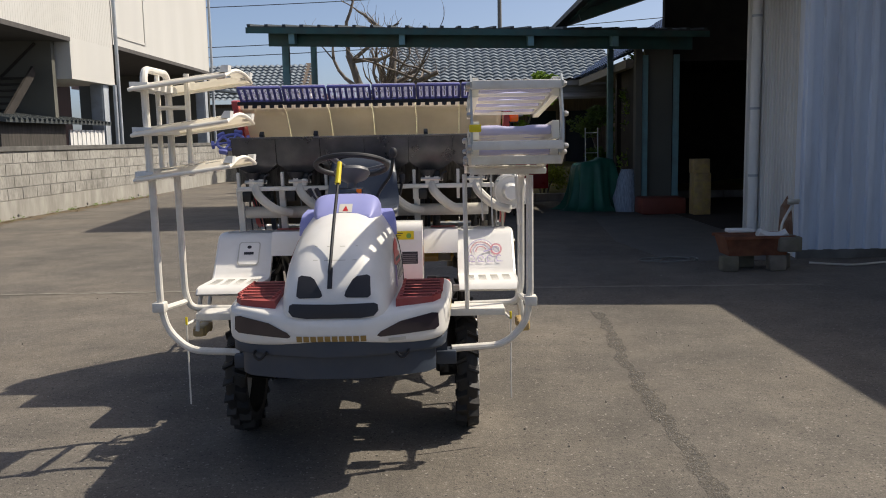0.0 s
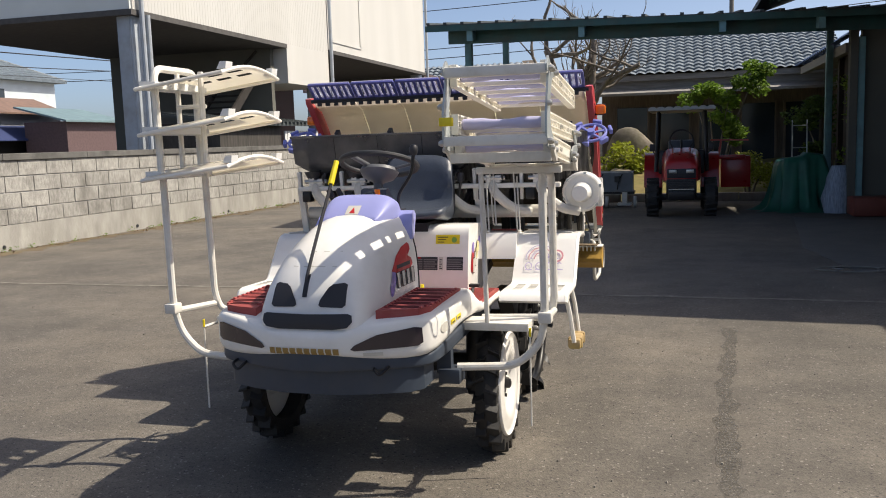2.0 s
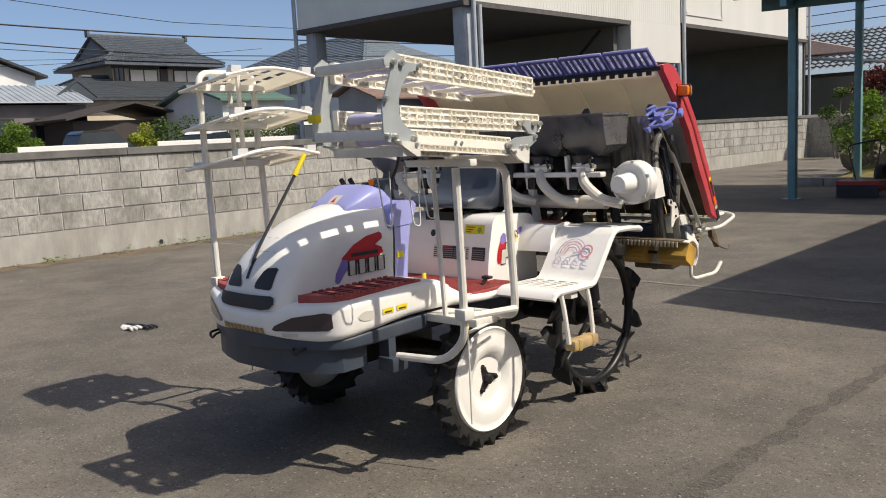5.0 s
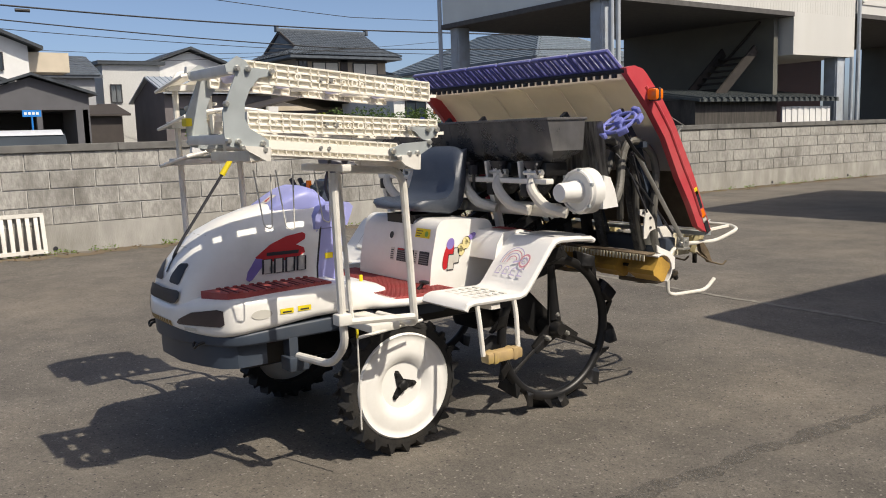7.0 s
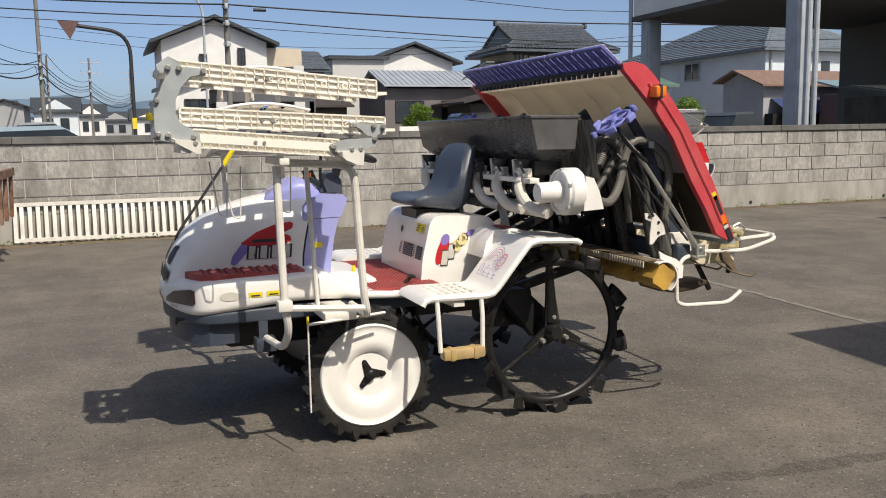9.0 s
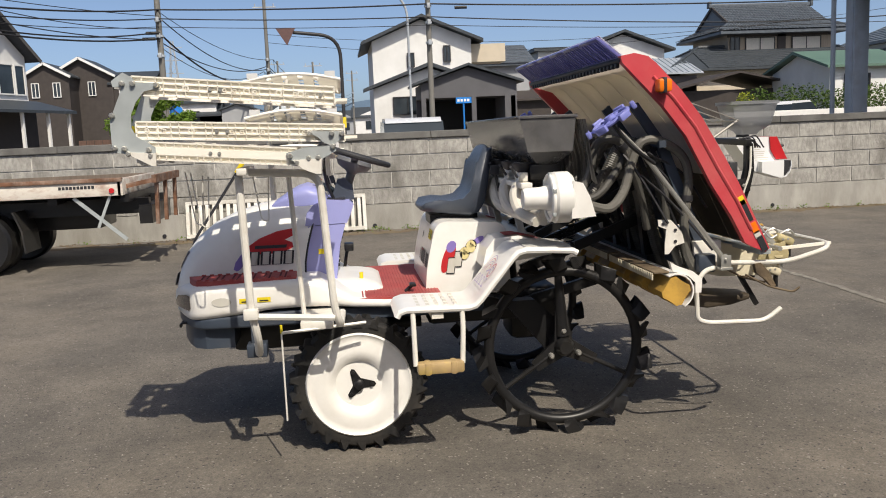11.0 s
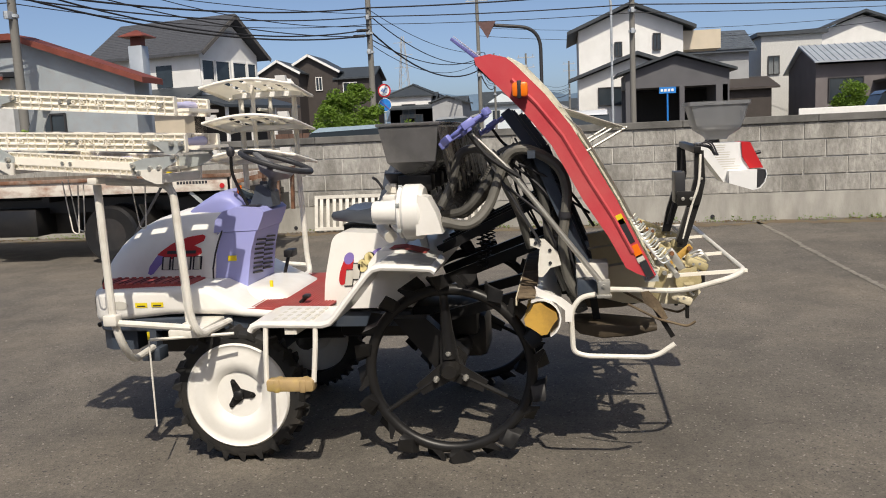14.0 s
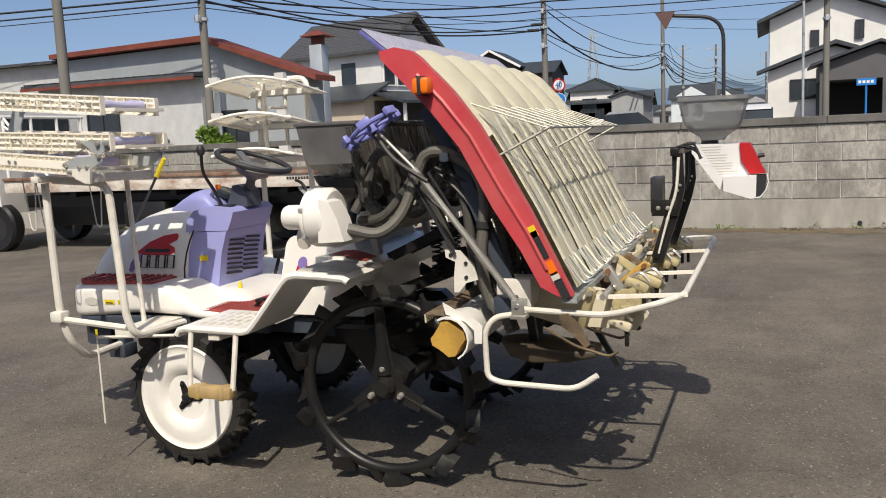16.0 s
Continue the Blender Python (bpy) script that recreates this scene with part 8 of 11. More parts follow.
# fertiliser hopper in six bins
HX0, HX1 = -1.225, 0.316
HW = (HX1 - HX0) / 6
for i in range(6):
    x0 = HX0 + i * HW
    xm = x0 + HW / 2
    bm = BM()
    rings = []
    for z, ya, yb, w in ((1.262, 5.085, 5.17, 0.05), (1.285, 5.06, 5.19, 0.085), (1.318, 5.025, 5.222, HW / 2 - 0.002), (1.46, 4.993, 5.236, HW / 2 - 0.0015)):
        rings.append([(xm - w, ya, z), (xm + w, ya, z), (xm + w, yb, z), (xm - w, yb, z)])
    loft(bm, rings)
    bmesh.ops.bevel(bm, geom=[e for e in bm.edges if e.calc_face_angle(0) > 0.7], offset=0.01, segments=2, affect="EDGES")
    part("hopper_bin", bm, M["smoke"], rt, "smoky translucent plastic hopper bin", 40)
    bm = BM()
    box(bm, (xm - 0.05, 5.05, 1.195), (xm + 0.05, 5.19, 1.262), bev=0.008)
    feeder = part("feeder", bm, M["blackpaint"], rt, "metering feeder below the hopper")
    bm = BM()
    box(bm, (xm - 0.035, 5.0, 1.185), (xm - 0.005, 5.04, 1.24), bev=0.004)
    box(bm, (xm + 0.015, 5.0, 1.19), (xm + 0.045, 5.04, 1.23), bev=0.004)
    parts_each("feeder_block", bm, M["whitetube"], feeder)
    bm = BM()
    lathe(bm, [(0.05, 0.0), (0.04, -0.025), (0.022, -0.05), (0.02, -0.09), (0, -0.09)], (xm - 0.02, 5.03, 1.27), (0, 0, 1), 14)
    part("throat", bm, M["ink"], feeder, "black hopper throat")
    bm = BM()
    cyl(bm, (xm - 0.06, 5.01, 1.215), (xm + 0.07, 5.01, 1.215), 0.012, n=8)
    part("feeder_shaft", bm, M["steel"], feeder)
    bm = BM()
    tube(bm, fillet([(xm + 0.06, 4.99, 1.21), (xm + 0.065, 4.965, 1.25), (xm + 0.09, 4.955, 1.26)], 0.015, 3), 0.006, 6)
    part("feeder_lever", bm, M["ink"], feeder, "small black lever")
    bm = BM()
    bar(bm, (xm - 0.1, 5.02, 1.27), (xm - 0.1, 5.04, 1.1), 0.018, 0.03, 0.003)
    part("feeder_bracket", bm, M["whitetube"], feeder)
    bm = BM()
    box(bm, (xm - 0.075, 4.99, 1.1), (xm - 0.025, 5.05, 1.16), bev=0.006)
    part("feeder_motor", bm, M["blackpaint"], feeder, "black drive block")
    bm = BM()
    tube(bm, bez((xm, 5.03, 1.2), (xm + 0.02, 4.985, 1.14), (xm + 0.11, 4.99, 1.06), (xm + 0.2, 5.04, 1.03), n=6), 0.026, 10)
    part("air_hose", bm, M["hose"], rt, "off-white air hose")
    bm = BM()
    ribbed(bm, bez((xm, 5.2, 1.18), (xm, 5.3, 1.1), (xm, 5.4, 1.2), (xm, 5.48, 1.33), (xm + 0.02, 5.58, 1.3), (xm + 0.02, 5.66, 1.1), (xm + 0.02, 5.72, 0.85), (xm + 0.01, 5.78, 0.68), n=7), 0.028)
    part("drop_hose", bm, M["darkhose"], rt, "grey ribbed drop hose")
bm = BM()
box(bm, (HX0 - 0.006, 4.985, 1.46), (HX1 + 0.006, 5.245, 1.474), bev=0.004)
part("hopper_lid", bm, M["smoke"], rt, "smoky hopper lid")
bm = BM()
bar(bm, (HX0 + 0.03, 5.02, 1.175), (HX1 - 0.02, 5.02, 1.175), 0.05, 0.025, 0.004)
part("hopper_beam", bm, M["whitetube"], rt, "white steel hopper beam")
bm = BM()
cyl(bm, (HX0 + 0.05, 5.1, 1.03), (HX1 - 0.05, 5.1, 1.03), 0.035)
part("air_duct", bm, M["hose"], rt, "off-white air duct")
for x in (HX0 + 0.03, HX0 + 0.28, S(-0.3), S(0.3)):
    bm = BM()
    bar(bm, (x, 5.03, 1.18), (x, 5.1, 0.85), 0.035, 0.03)
    part("hopper_post", bm, M["whitetube"], rt, "white steel support")
M["outhose"] = material("grey_beige_hose", (0.13, 0.125, 0.11), 0.5, scale=10, vary=0.15)
# blower
bc = Vector((0.4, 5.14, 1.128))
bm = BM()
lathe(bm, [(0.06, -0.05), (0.095, -0.045), (0.108, -0.03), (0.108, 0.03), (0.095, 0.045), (0, 0.045)], bc, (0, 1, 0), 36)
blower = part("blower", bm, M["white"], rt, "white plastic blower housing", 40)
bm = BM()
lathe(bm, [(0, -0.165), (0.04, -0.163), (0.046, -0.15), (0.047, -0.09), (0.055, -0.05), (0.055, -0.04)], bc, (0, 1, 0), 24)
part("blower_motor", bm, M["white"], blower, "white motor cover", 40)
bm = BM()
prism(bm, [(5.17, 1.2), (5.21, 1.19), (5.24, 1.13), (5.262, 1.05), (5.16, 1.045)], "x", 0.4, 0.5, 0.015, 3)
part("blower_outlet", bm, M["white"], blower, "", 40)
bm = BM()
tube(bm, [bc + Vector((0, -0.048, 0)) + Vector((math.cos(a), 0, math.sin(a))) * 0.095 for a in (2 * math.pi * i / 30 for i in range(30))], 0.008, 6, loop=True)
part("blower_rim", bm, M["white"], blower)
for k in range(6):
    a = radians(60 * k + 20)
    bm = BM()
    box(bm, (bc.x + 0.1 * math.cos(a) - 0.008, 5.085, bc.z + 0.1 * math.sin(a) - 0.008), (bc.x + 0.1 * math.cos(a) + 0.008, 5.1, bc.z + 0.1 * math.sin(a) + 0.008), bev=0.002)
    part("clip", bm, M["galv"], blower)
HOSES = (((0.44, 5.25, 1.09), (0.4, 5.35, 1.07), (0.36, 5.427, 1.135), (0.33, 5.48, 1.27), (0.33, 5.52, 1.34), (0.33, 5.593, 1.345), (0.33, 5.693, 1.285), (0.33, 5.73, 1.195), (0.33, 5.723, 1.09), (0.33, 5.71, 0.97), (0.32, 5.727, 0.844), (0.31, 5.778, 0.752)),
         ((0.36, 5.24, 1.14), (0.34, 5.285, 1.228), (0.33, 5.318, 1.336), (0.33, 5.381, 1.36), (0.32, 5.44, 1.33), (0.3, 5.49, 1.22), (0.26, 5.54, 1.1), (0.22, 5.58, 0.95)),
         ((0.28, 5.22, 1.1), (0.3, 5.33, 1.12), (0.29, 5.42, 1.22), (0.28, 5.5, 1.33), (0.27, 5.58, 1.3), (0.27, 5.64, 1.15), (0.26, 5.66, 0.95), (0.25, 5.72, 0.78)))
for k, line in enumerate(HOSES):
    bm = BM()
    ribbed(bm, bez(*line, n=5), 0.021 if k == 0 else 0.0185)
    outlet = part("outlet_hose", bm, M["outhose"] if k == 0 else M["darkhose"], rt, "grey ribbed outlet hose")
    bm = BM()
    c = Vector(line[-4])
    lathe(bm, [(0.021, -0.012), (0.026, -0.012), (0.026, 0.012), (0.021, 0.012)], c, Vector(line[-3]) - Vector(line[-5]), 12)
    part("hose_clip", bm, M["ink"], outlet)
# pleated smoky skirt hanging behind the hopper row
bm = BM()
rows = []
for i in range(9):
    row = []
    for k in range(121):
        u = k / 120
        x = HX1 + 0.1 - u * (HX1 - HX0 + 0.12)
        hem = 0.012 * math.sin(k * 1.1) + 0.02 * noise.noise((u * 9, 3.1, 0))
        z = 1.45 - (0.265 + hem) * i / 8
        row.append((x, 5.25 + 0.04 * i / 8 + 0.006 * math.sin(k * 1.35) * i / 8 + 0.012 * noise.noise((u * 14, i * 0.3, 1)), z))
    rows.append(row)
loft(bm, rows, caps=False, closed=False)
bmesh.ops.solidify(bm, geom=bm.faces[:], thickness=0.0015)
part("hopper_skirt", bm, M["film"], rt, "dirty pleated smoky plastic skirt", 60)

# lift links and rear frame
bm = BM()
for s in (-0.2, 0.2):
    bar(bm, (S(s), 5.1, 0.72), (S(s), 5.72, 0.95), 0.03, 0.05)
    bar(bm, (S(s * 1.2), 5.05, 0.55), (S(s * 1.2), 5.72, 0.72), 0.03, 0.05)
parts_each("lift_link", bm, M["blackpaint"], rt, "black steel lift link")
bm = BM()
for s in (-0.32, -0.12, 0.12, 0.32):
    bar(bm, (S(s), 5.72, 0.7), (S(s), 5.66, 1.2), 0.05, 0.04)
    bar(bm, (S(s), 5.15, 0.9), (S(s), 5.7, 1.15), 0.03, 0.04)
box(bm, (S(-0.4), 5.68, 0.7), (S(0.4), 5.76, 0.78))
box(bm, (S(-0.35), 5.62, 1.15), (S(0.35), 5.68, 1.2))
parts_each("lift_frame_bar", bm, M["blackpaint"], rt, "black steel lift frame")
bm = BM()
bar(bm, (PXL + 0.05, 5.8, 0.8), (PXR - 0.02, 5.8, 0.8), 0.08, 0.08, 0.01)
bar(bm, (PXL + 0.05, 5.6, 1.33), (PXR - 0.02, 5.6, 1.33), 0.03, 0.03)
parts_each("planting_beam", bm, M["bumper"], rt, "dark steel planting beam")
for x in (PXL + 0.12, S(-0.35), S(0.35), PXR - 0.1):
    bm = BM()
    bar(bm, (x, 5.62, 1.33), (x, 5.82, 0.82), 0.03, 0.045)
    bar(bm, (x, 5.5, 1.5), (x, 5.62, 1.33), 0.025, 0.04)
    parts_each("platform_stay", bm, M["bumper"], rt, "dark steel stay")
for x in (PXR - 0.04, S(0.1), PXL + 0.08):
    bm = BM()
    rnd = random.Random(int(x * 100) + 900)
    for k in range(5):
        a = Vector((x + rnd.uniform(-0.08, 0.02), 5.35 + rnd.uniform(0, 0.25), 1.3 + rnd.uniform(-0.1, 0.1)))
        b = Vector((x + rnd.uniform(-0.08, 0.02), 5.6 + rnd.uniform(0, 0.25), 0.75 + rnd.uniform(-0.05, 0.3)))
        tube(bm, bez(a, a.lerp(b, 0.4) + Vector((rnd.uniform(-0.04, 0.04), rnd.uniform(-0.08, 0.12), 0)), b, n=6), 0.006, 5)
    parts_each("control_cable", bm, M["ink"], rt, "loose black control cable")
for x in (S(-0.25), S(0.02), S(0.25)):
    bm = BM()
    pts = [Vector((x, 5.34, 0.8)) + Vector((0.022 * math.cos(i * 1.1), 0.022 * math.sin(i * 1.1), i * 0.0035)) for i in range(70)]
    tube(bm, pts, 0.004, 5)
    part("spring", bm, M["blackpaint"], rt, "black coil spring")
bm = BM()
tube(bm, [(0.4, 5.377, 1.42), (0.4, 5.543, 1.253)], 0.006, 8)
tube(bm, [(0.4, 5.5, 1.295), (0.4, 5.859, 0.823)], 0.011, 10)
part("gas_strut", bm, M["steel"], rt, "bright steel strut")
bm = BM()
box(bm, (0.375, 5.84, 0.785), (0.38, 5.885, 0.84), bev=0.001)
box(bm, (0.415, 5.84, 0.785), (0.42, 5.885, 0.84), bev=0.001)
cyl(bm, (0.37, 5.86, 0.822), (0.428, 5.86, 0.822), 0.007, n=8)
box(bm, (0.37, 5.835, 0.775), (0.425, 5.89, 0.787), bev=0.001)
part("strut_anchor", bm, M["steel"], rt, "grimy steel clevis")
bm = BM()
prism(bm, [(5.582, 1.003), (5.64, 1.0), (5.69, 0.947), (5.702, 0.896), (5.66, 0.885), (5.63, 0.85), (5.612, 0.85), (5.613, 0.9), (5.62, 0.96), (5.585, 0.975)], "x", 0.345, 0.352)
hanger = part("hanger_plate", bm, M["whitetube"], rt, "white steel hanger plate", 0)
for y, z in ((5.605, 0.985), (5.66, 0.955), (5.66, 0.905)):
    bm = BM()
    cyl(bm, (0.352, y, z), (0.357, y, z), 0.007, n=8)
    part("hole", bm, M["ink"], hanger, "", 0)
bm = BM()
box(bm, (0.2, 5.758, 0.795), (0.32, 5.885, 0.895), bev=0.006)
part("control_box", bm, M["whitetube"], rt, "pale steel control box")
# levelling rotor
bm = BM()
nn = 8
ry, rz = 5.62, 0.705
for k in range(7):
    x0 = PXL + 0.06 + k * 0.25
    pts = []
    for i in range(nn * 2):
        a = 2 * math.pi * i / (nn * 2)
        r = 0.064 if i % 4 in (0, 1) else 0.052
        pts.append((ry + r * math.cos(a), rz + r * math.sin(a)))
    bm = BM()
    prism(bm, pts, "x", x0, x0 + 0.17, 0.004)
    part("rotor_drum", bm, M["ochre"], rt, "ochre toothed levelling drum", 30)
bm = BM()
cyl(bm, (PXL + 0.03, ry, rz), (0.452, ry, rz), 0.009, n=8)
part("rotor_shaft", bm, M["blackpaint"], rt)
for x0, x1 in ((PXL + 0.04, -0.75), (-0.72, -0.2), (-0.17, 0.435)):
    bm = BM()
    ribbon(bm, [(ry + 0.075 * math.cos(radians(a)), rz + 0.075 * math.sin(radians(a))) for a in range(-62, 119, 20)], 0.006, "x", x0, x1 + 0.03)
    part("rotor_cover", bm, M["white"], rt, "white rotor cover", 40)
    bm = BM()
    bar(bm, (x0, ry - 0.055, rz + 0.08), (x1, ry - 0.055, rz + 0.08), 0.07, 0.008, 0.002)
    plate = part("rotor_plate", bm, M["mudcast"], rt, "mud-brown plate over the rotor", 0)
    n = int((x1 - x0) / 0.022)
    for k in range(n):
        x = x0 + 0.012 + k * (x1 - x0 - 0.024) / (n - 1)
        bm = BM()
        prism(bm, [(x - 0.006, rz + 0.078), (x + 0.006, rz + 0.078), (x + 0.004, rz + 0.048), (x - 0.004, rz + 0.048)], "y", ry - 0.096, ry - 0.09)
        part("tooth", bm, M["creamplastic"], plate, "", 0)
for x in (0.437, PXL + 0.02):
    bm = BM()
    prism(bm, [(5.6, 0.83), (5.635, 0.81), (5.7, 0.785), (5.742, 0.75), (5.738, 0.69), (5.712, 0.69), (5.712, 0.735), (5.68, 0.765), (5.61, 0.79)], "x", x, x + 0.008)
    part("rotor_arm", bm, M["white"], rt, "white steel arm", 0)
M["rotary"] = material("muddy_yellowed_casting", (0.5, 0.43, 0.24), 0.6, scale=9, vary=0.2, dirt=(0.2, 0.15, 0.09), dirt_amount=0.7, dirt_scale=12)
# planting cases with rotary arms
for i, s in enumerate((-0.58, 0.0, 0.58)):
    bm = BM()
    prism(bm, [(5.8, 0.84), (5.95, 0.86), (6.22, 0.8), (6.26, 0.74), (6.22, 0.69), (5.95, 0.7), (5.8, 0.74)], "x", S(s) - 0.03, S(s) + 0.03, 0.012)
    case = part("planting_case", bm, M["creamplastic"], rt, "muddy cream planting gear case", 40)
    for e in (-1, 1):
        x = S(s) + e * 0.09
        c = Vector((x, 6.2, 0.8))
        bm = BM()
        cyl(bm, (S(s), 6.2, 0.76), (x + e * 0.02, 6.2, 0.8), 0.022, n=10)
        lathe(bm, [(0.05, -0.02), (0.055, 0.0), (0.05, 0.02), (0, 0.022)], c, (1, 0, 0), 16)
        part("rotary_hub", bm, M["rotary"], case, "muddy rotary planting hub")
        for g in (-1, 1):
            a = radians(28 + 14 * i + 10 * e)
            d = Vector((0, math.cos(a), math.sin(a))) * g
            q = c + d * 0.075
            bm = BM()
            bar(bm, c, q, 0.03, 0.045, 0.01, up=(1, 0, 0))
            bar(bm, q - Vector((0, 0.035, -0.015)), q + Vector((0, 0.045, -0.02)), 0.036, 0.05, 0.012, up=(1, 0, 0))
            arm = part("planting_arm", bm, M["rotary"] if g > 0 else M["creamplastic"], case, "muddy yellowed planting arm")
            bm = BM()
            tube(bm, fillet([q + Vector((0.012, -0.02, 0.025)), q + Vector((0.02, 0.02, 0.045)), q + Vector((0.02, 0.05, 0.01))], 0.015, 3), 0.006, 6)
            part("spring_clip", bm, M["steel"], arm)
            bm = BM()
            box(bm, tuple(q + Vector((-0.012, 0.02, -0.085))), tuple(q + Vector((0.012, 0.034, -0.02))), bev=0.003)
            part("planting_finger", bm, M["blackpaint"], arm, "dark steel planting finger")
            for w in (-0.012, 0.012):
                bm = BM()
                cyl(bm, q + Vector((0.018 * e, w, 0)), q + Vector((0.026 * e, w, 0)), 0.006, n=6)
                part("bolt", bm, M["steel"], arm)
    bm = BM()
    rings = []
    for y, w, z0, z1 in ((5.72, 0.03, 0.62, 0.64), (5.77, 0.09, 0.585, 0.635), (5.86, 0.11, 0.57, 0.63), (5.98, 0.1, 0.575, 0.62), (6.08, 0.07, 0.59, 0.615)):
        rings.append(rrect(y, w, z0, z1, 0.009, 2))
    for r in rings:
        for j, p in enumerate(r):
            r[j] = (p[0] + s, p[1], p[2])
    loft(bm, rings)
    part("float", bm, M["float"], rt, "muddy brown planting float", 50)
    bm = BM()
    bar(bm, (S(s), 5.85, 0.57), (S(s), 5.82, 0.78), 0.03, 0.03)
    bar(bm, (S(s), 6.15, 0.55), (S(s), 6.05, 0.72), 0.02, 0.02)
    parts_each("float_stay", bm, M["blackpaint"], rt)
# rods, levers and mud-caked brackets between the cases
rnd = random.Random(23)
bm = BM()
cyl(bm, (PXL + 0.1, 6.14, 0.845), (0.36, 6.14, 0.845), 0.011, n=10)
part("drive_rod", bm, M["steel"], rt, "bright steel drive rod")
for k in range(16):
    x = PXL + 0.1 + k * (0.36 - PXL - 0.1) / 15.5
    y, z = 6.1 + rnd.uniform(-0.06, 0.1), 0.82 + rnd.uniform(-0.05, 0.05)
    bm = BM()
    a = rnd.uniform(0, 3.1)
    d = Vector((rnd.uniform(-0.3, 0.3), math.cos(a), math.sin(a))).normalized() * rnd.uniform(0.05, 0.09)
    bar(bm, Vector((x, y, z)) - d, Vector((x, y, z)) + d, rnd.uniform(0.012, 0.03), rnd.uniform(0.02, 0.035), 0.005)
    link = part("link_lever", bm, M[("rotary", "mudcast", "ochre", "mudcast", "steel")[k % 5]], rt, "muddy linkage lever", 30)
    bm = BM()
    cyl(bm, Vector((x - 0.02, y, z)) + d * 0.8, Vector((x + 0.03, y, z)) + d * 0.8, 0.009, n=8)
    part("pin", bm, M["steel"] if k % 2 else M["rust_pin"], link)
for k in range(7):
    x = PXL + 0.16 + k * 0.25
    bm = BM()
    prism(bm, [(6.0, 0.79), (6.03, 0.795), (6.07, 0.75), (6.1, 0.69), (6.085, 0.68), (6.05, 0.72), (6.01, 0.75)], "x", x - 0.012, x + 0.012, 0.004)
    part("seed_guide", bm, M["mudcast"], rt, "mud-caked brown seedling guide", 30)
    bm = BM()
    tube(bm, fillet([(x + 0.03, 5.95, 0.75), (x + 0.03, 6.06, 0.69), (x + 0.03, 6.17, 0.66), (x + 0.03, 6.2, 0.68)], 0.02, 3), 0.005, 6)
    part("guide_wire", bm, M["mudcast"], rt)
# white guard bars
for s, x in ((1, 0.4), (-1, -1.31)):
    bm = BM()
    tube(bm, fillet([(x - 0.03 * s, 5.83, 0.78), (x, 5.77, 0.775), (x, 5.735, 0.72), (x, 5.74, 0.56), (x, 5.79, 0.543), (x, 6.05, 0.535), (x, 6.125, 0.588)], 0.05, 4), 0.0105, 10)
    part("side_guard", bm, M["whitetube"], rt, "bent white tube side guard")
bm = BM()
tube(bm, fillet([(0.38, 5.86, 0.802), (0.385, 6.16, 0.79), (0.4, 6.335, 0.84), (0.3, 6.4, 0.85), (-1.2, 6.42, 0.85), (-1.3, 6.34, 0.84), (-1.28, 5.86, 0.8)], 0.06, 5), 0.0105, 10)
part("rear_guard", bm, M["whitetube"], rt, "bent white tube rear guard")
bm = BM()
for x in (0.3, S(0.29), S(-0.29), -1.2):
    bar(bm, (x, 6.02, 0.83), (x, 6.41, 0.85), 0.02, 0.012)
parts_each("guard_stay", bm, M["ivory"], rt)
# rear granule applicator on an arched black mast
for x, side in ((-0.32, 1), (-0.915, -1)):
    bm = BM()
    prism(bm, [(6.225, 0.86), (6.265, 0.86), (6.3, 0.97), (6.335, 1.08), (6.352, 1.16), (6.345, 1.295), (6.305, 1.3), (6.305, 1.17), (6.285, 1.09), (6.25, 0.98)], "x", x - 0.014, x + 0.014, 0.003)
    leg = part("mast_leg", bm, M["blackpaint"], rt, "black steel mast leg", 30)
    for y, z in ((6.26, 0.93), (6.3, 1.06), (6.325, 1.15), (6.335, 1.17), (6.33, 1.27)):
        bm = BM()
        lathe(bm, [(0.006, 0), (0.006, 0.004), (0, 0.005)], (x + 0.014, y, z), (1, 0, 0), 6)
        part("bolt", bm, M["steel"], leg, "bright steel bolt", 0)
    bm = BM()
    tube(bm, bez((x + 0.02, 6.33, 1.28), (x + 0.03, 6.32, 1.15), (x + 0.025, 6.29, 1.05), (x + 0.02, 6.25, 0.9), n=6), 0.006, 6)
    part("mast_cable", bm, M["whitetube"] if side > 0 else M["ink"], rt, "thin cable along the mast")
bm = BM()
bar(bm, (-0.29, 6.315, 1.3), (-0.93, 6.335, 1.31), 0.032, 0.032, 0.003)
part("mast_crossbar", bm, M["blackpaint"], rt, "black square steel crossbar", 30)
bm = BM()
box(bm, (-0.3, 6.225, 1.05), (-0.292, 6.325, 1.115), bev=0.002)
plate = part("mast_plate", bm, M["blackpaint"], rt, "black bracket plate")
for y in (6.251, 6.288):
    bm = BM()
    lathe(bm, [(0.009, 0), (0.009, 0.006), (0, 0.008)], (-0.292, y, 1.082), (1, 0, 0), 6)
    part("bolt", bm, M["steel"], plate, "bright steel bolt", 0)
bm = BM()
box(bm, (-0.43, 6.219, 1.06), (-0.31, 6.265, 1.203), bev=0.005)
part("mast_box", bm, material("grey_ribbed_box", (0.035, 0.036, 0.04), 0.35, vary=0.1), rt, "small dark grey actuator box")
bm = BM()
bar(bm, (-0.32, 6.235, 0.88), (-0.32, 6.285, 1.04), 0.05, 0.03, 0.005)
part("mast_foot", bm, M["blackpaint"], rt, "black steel mast foot")
bm = BM()
prism(bm, [(6.362, 1.322), (6.562, 1.319), (6.592, 1.194), (6.61, 1.19), (6.6, 1.14), (6.49, 1.131), (6.472, 1.133), (6.362, 1.285)], "x", -0.7, -0.535, 0.003)
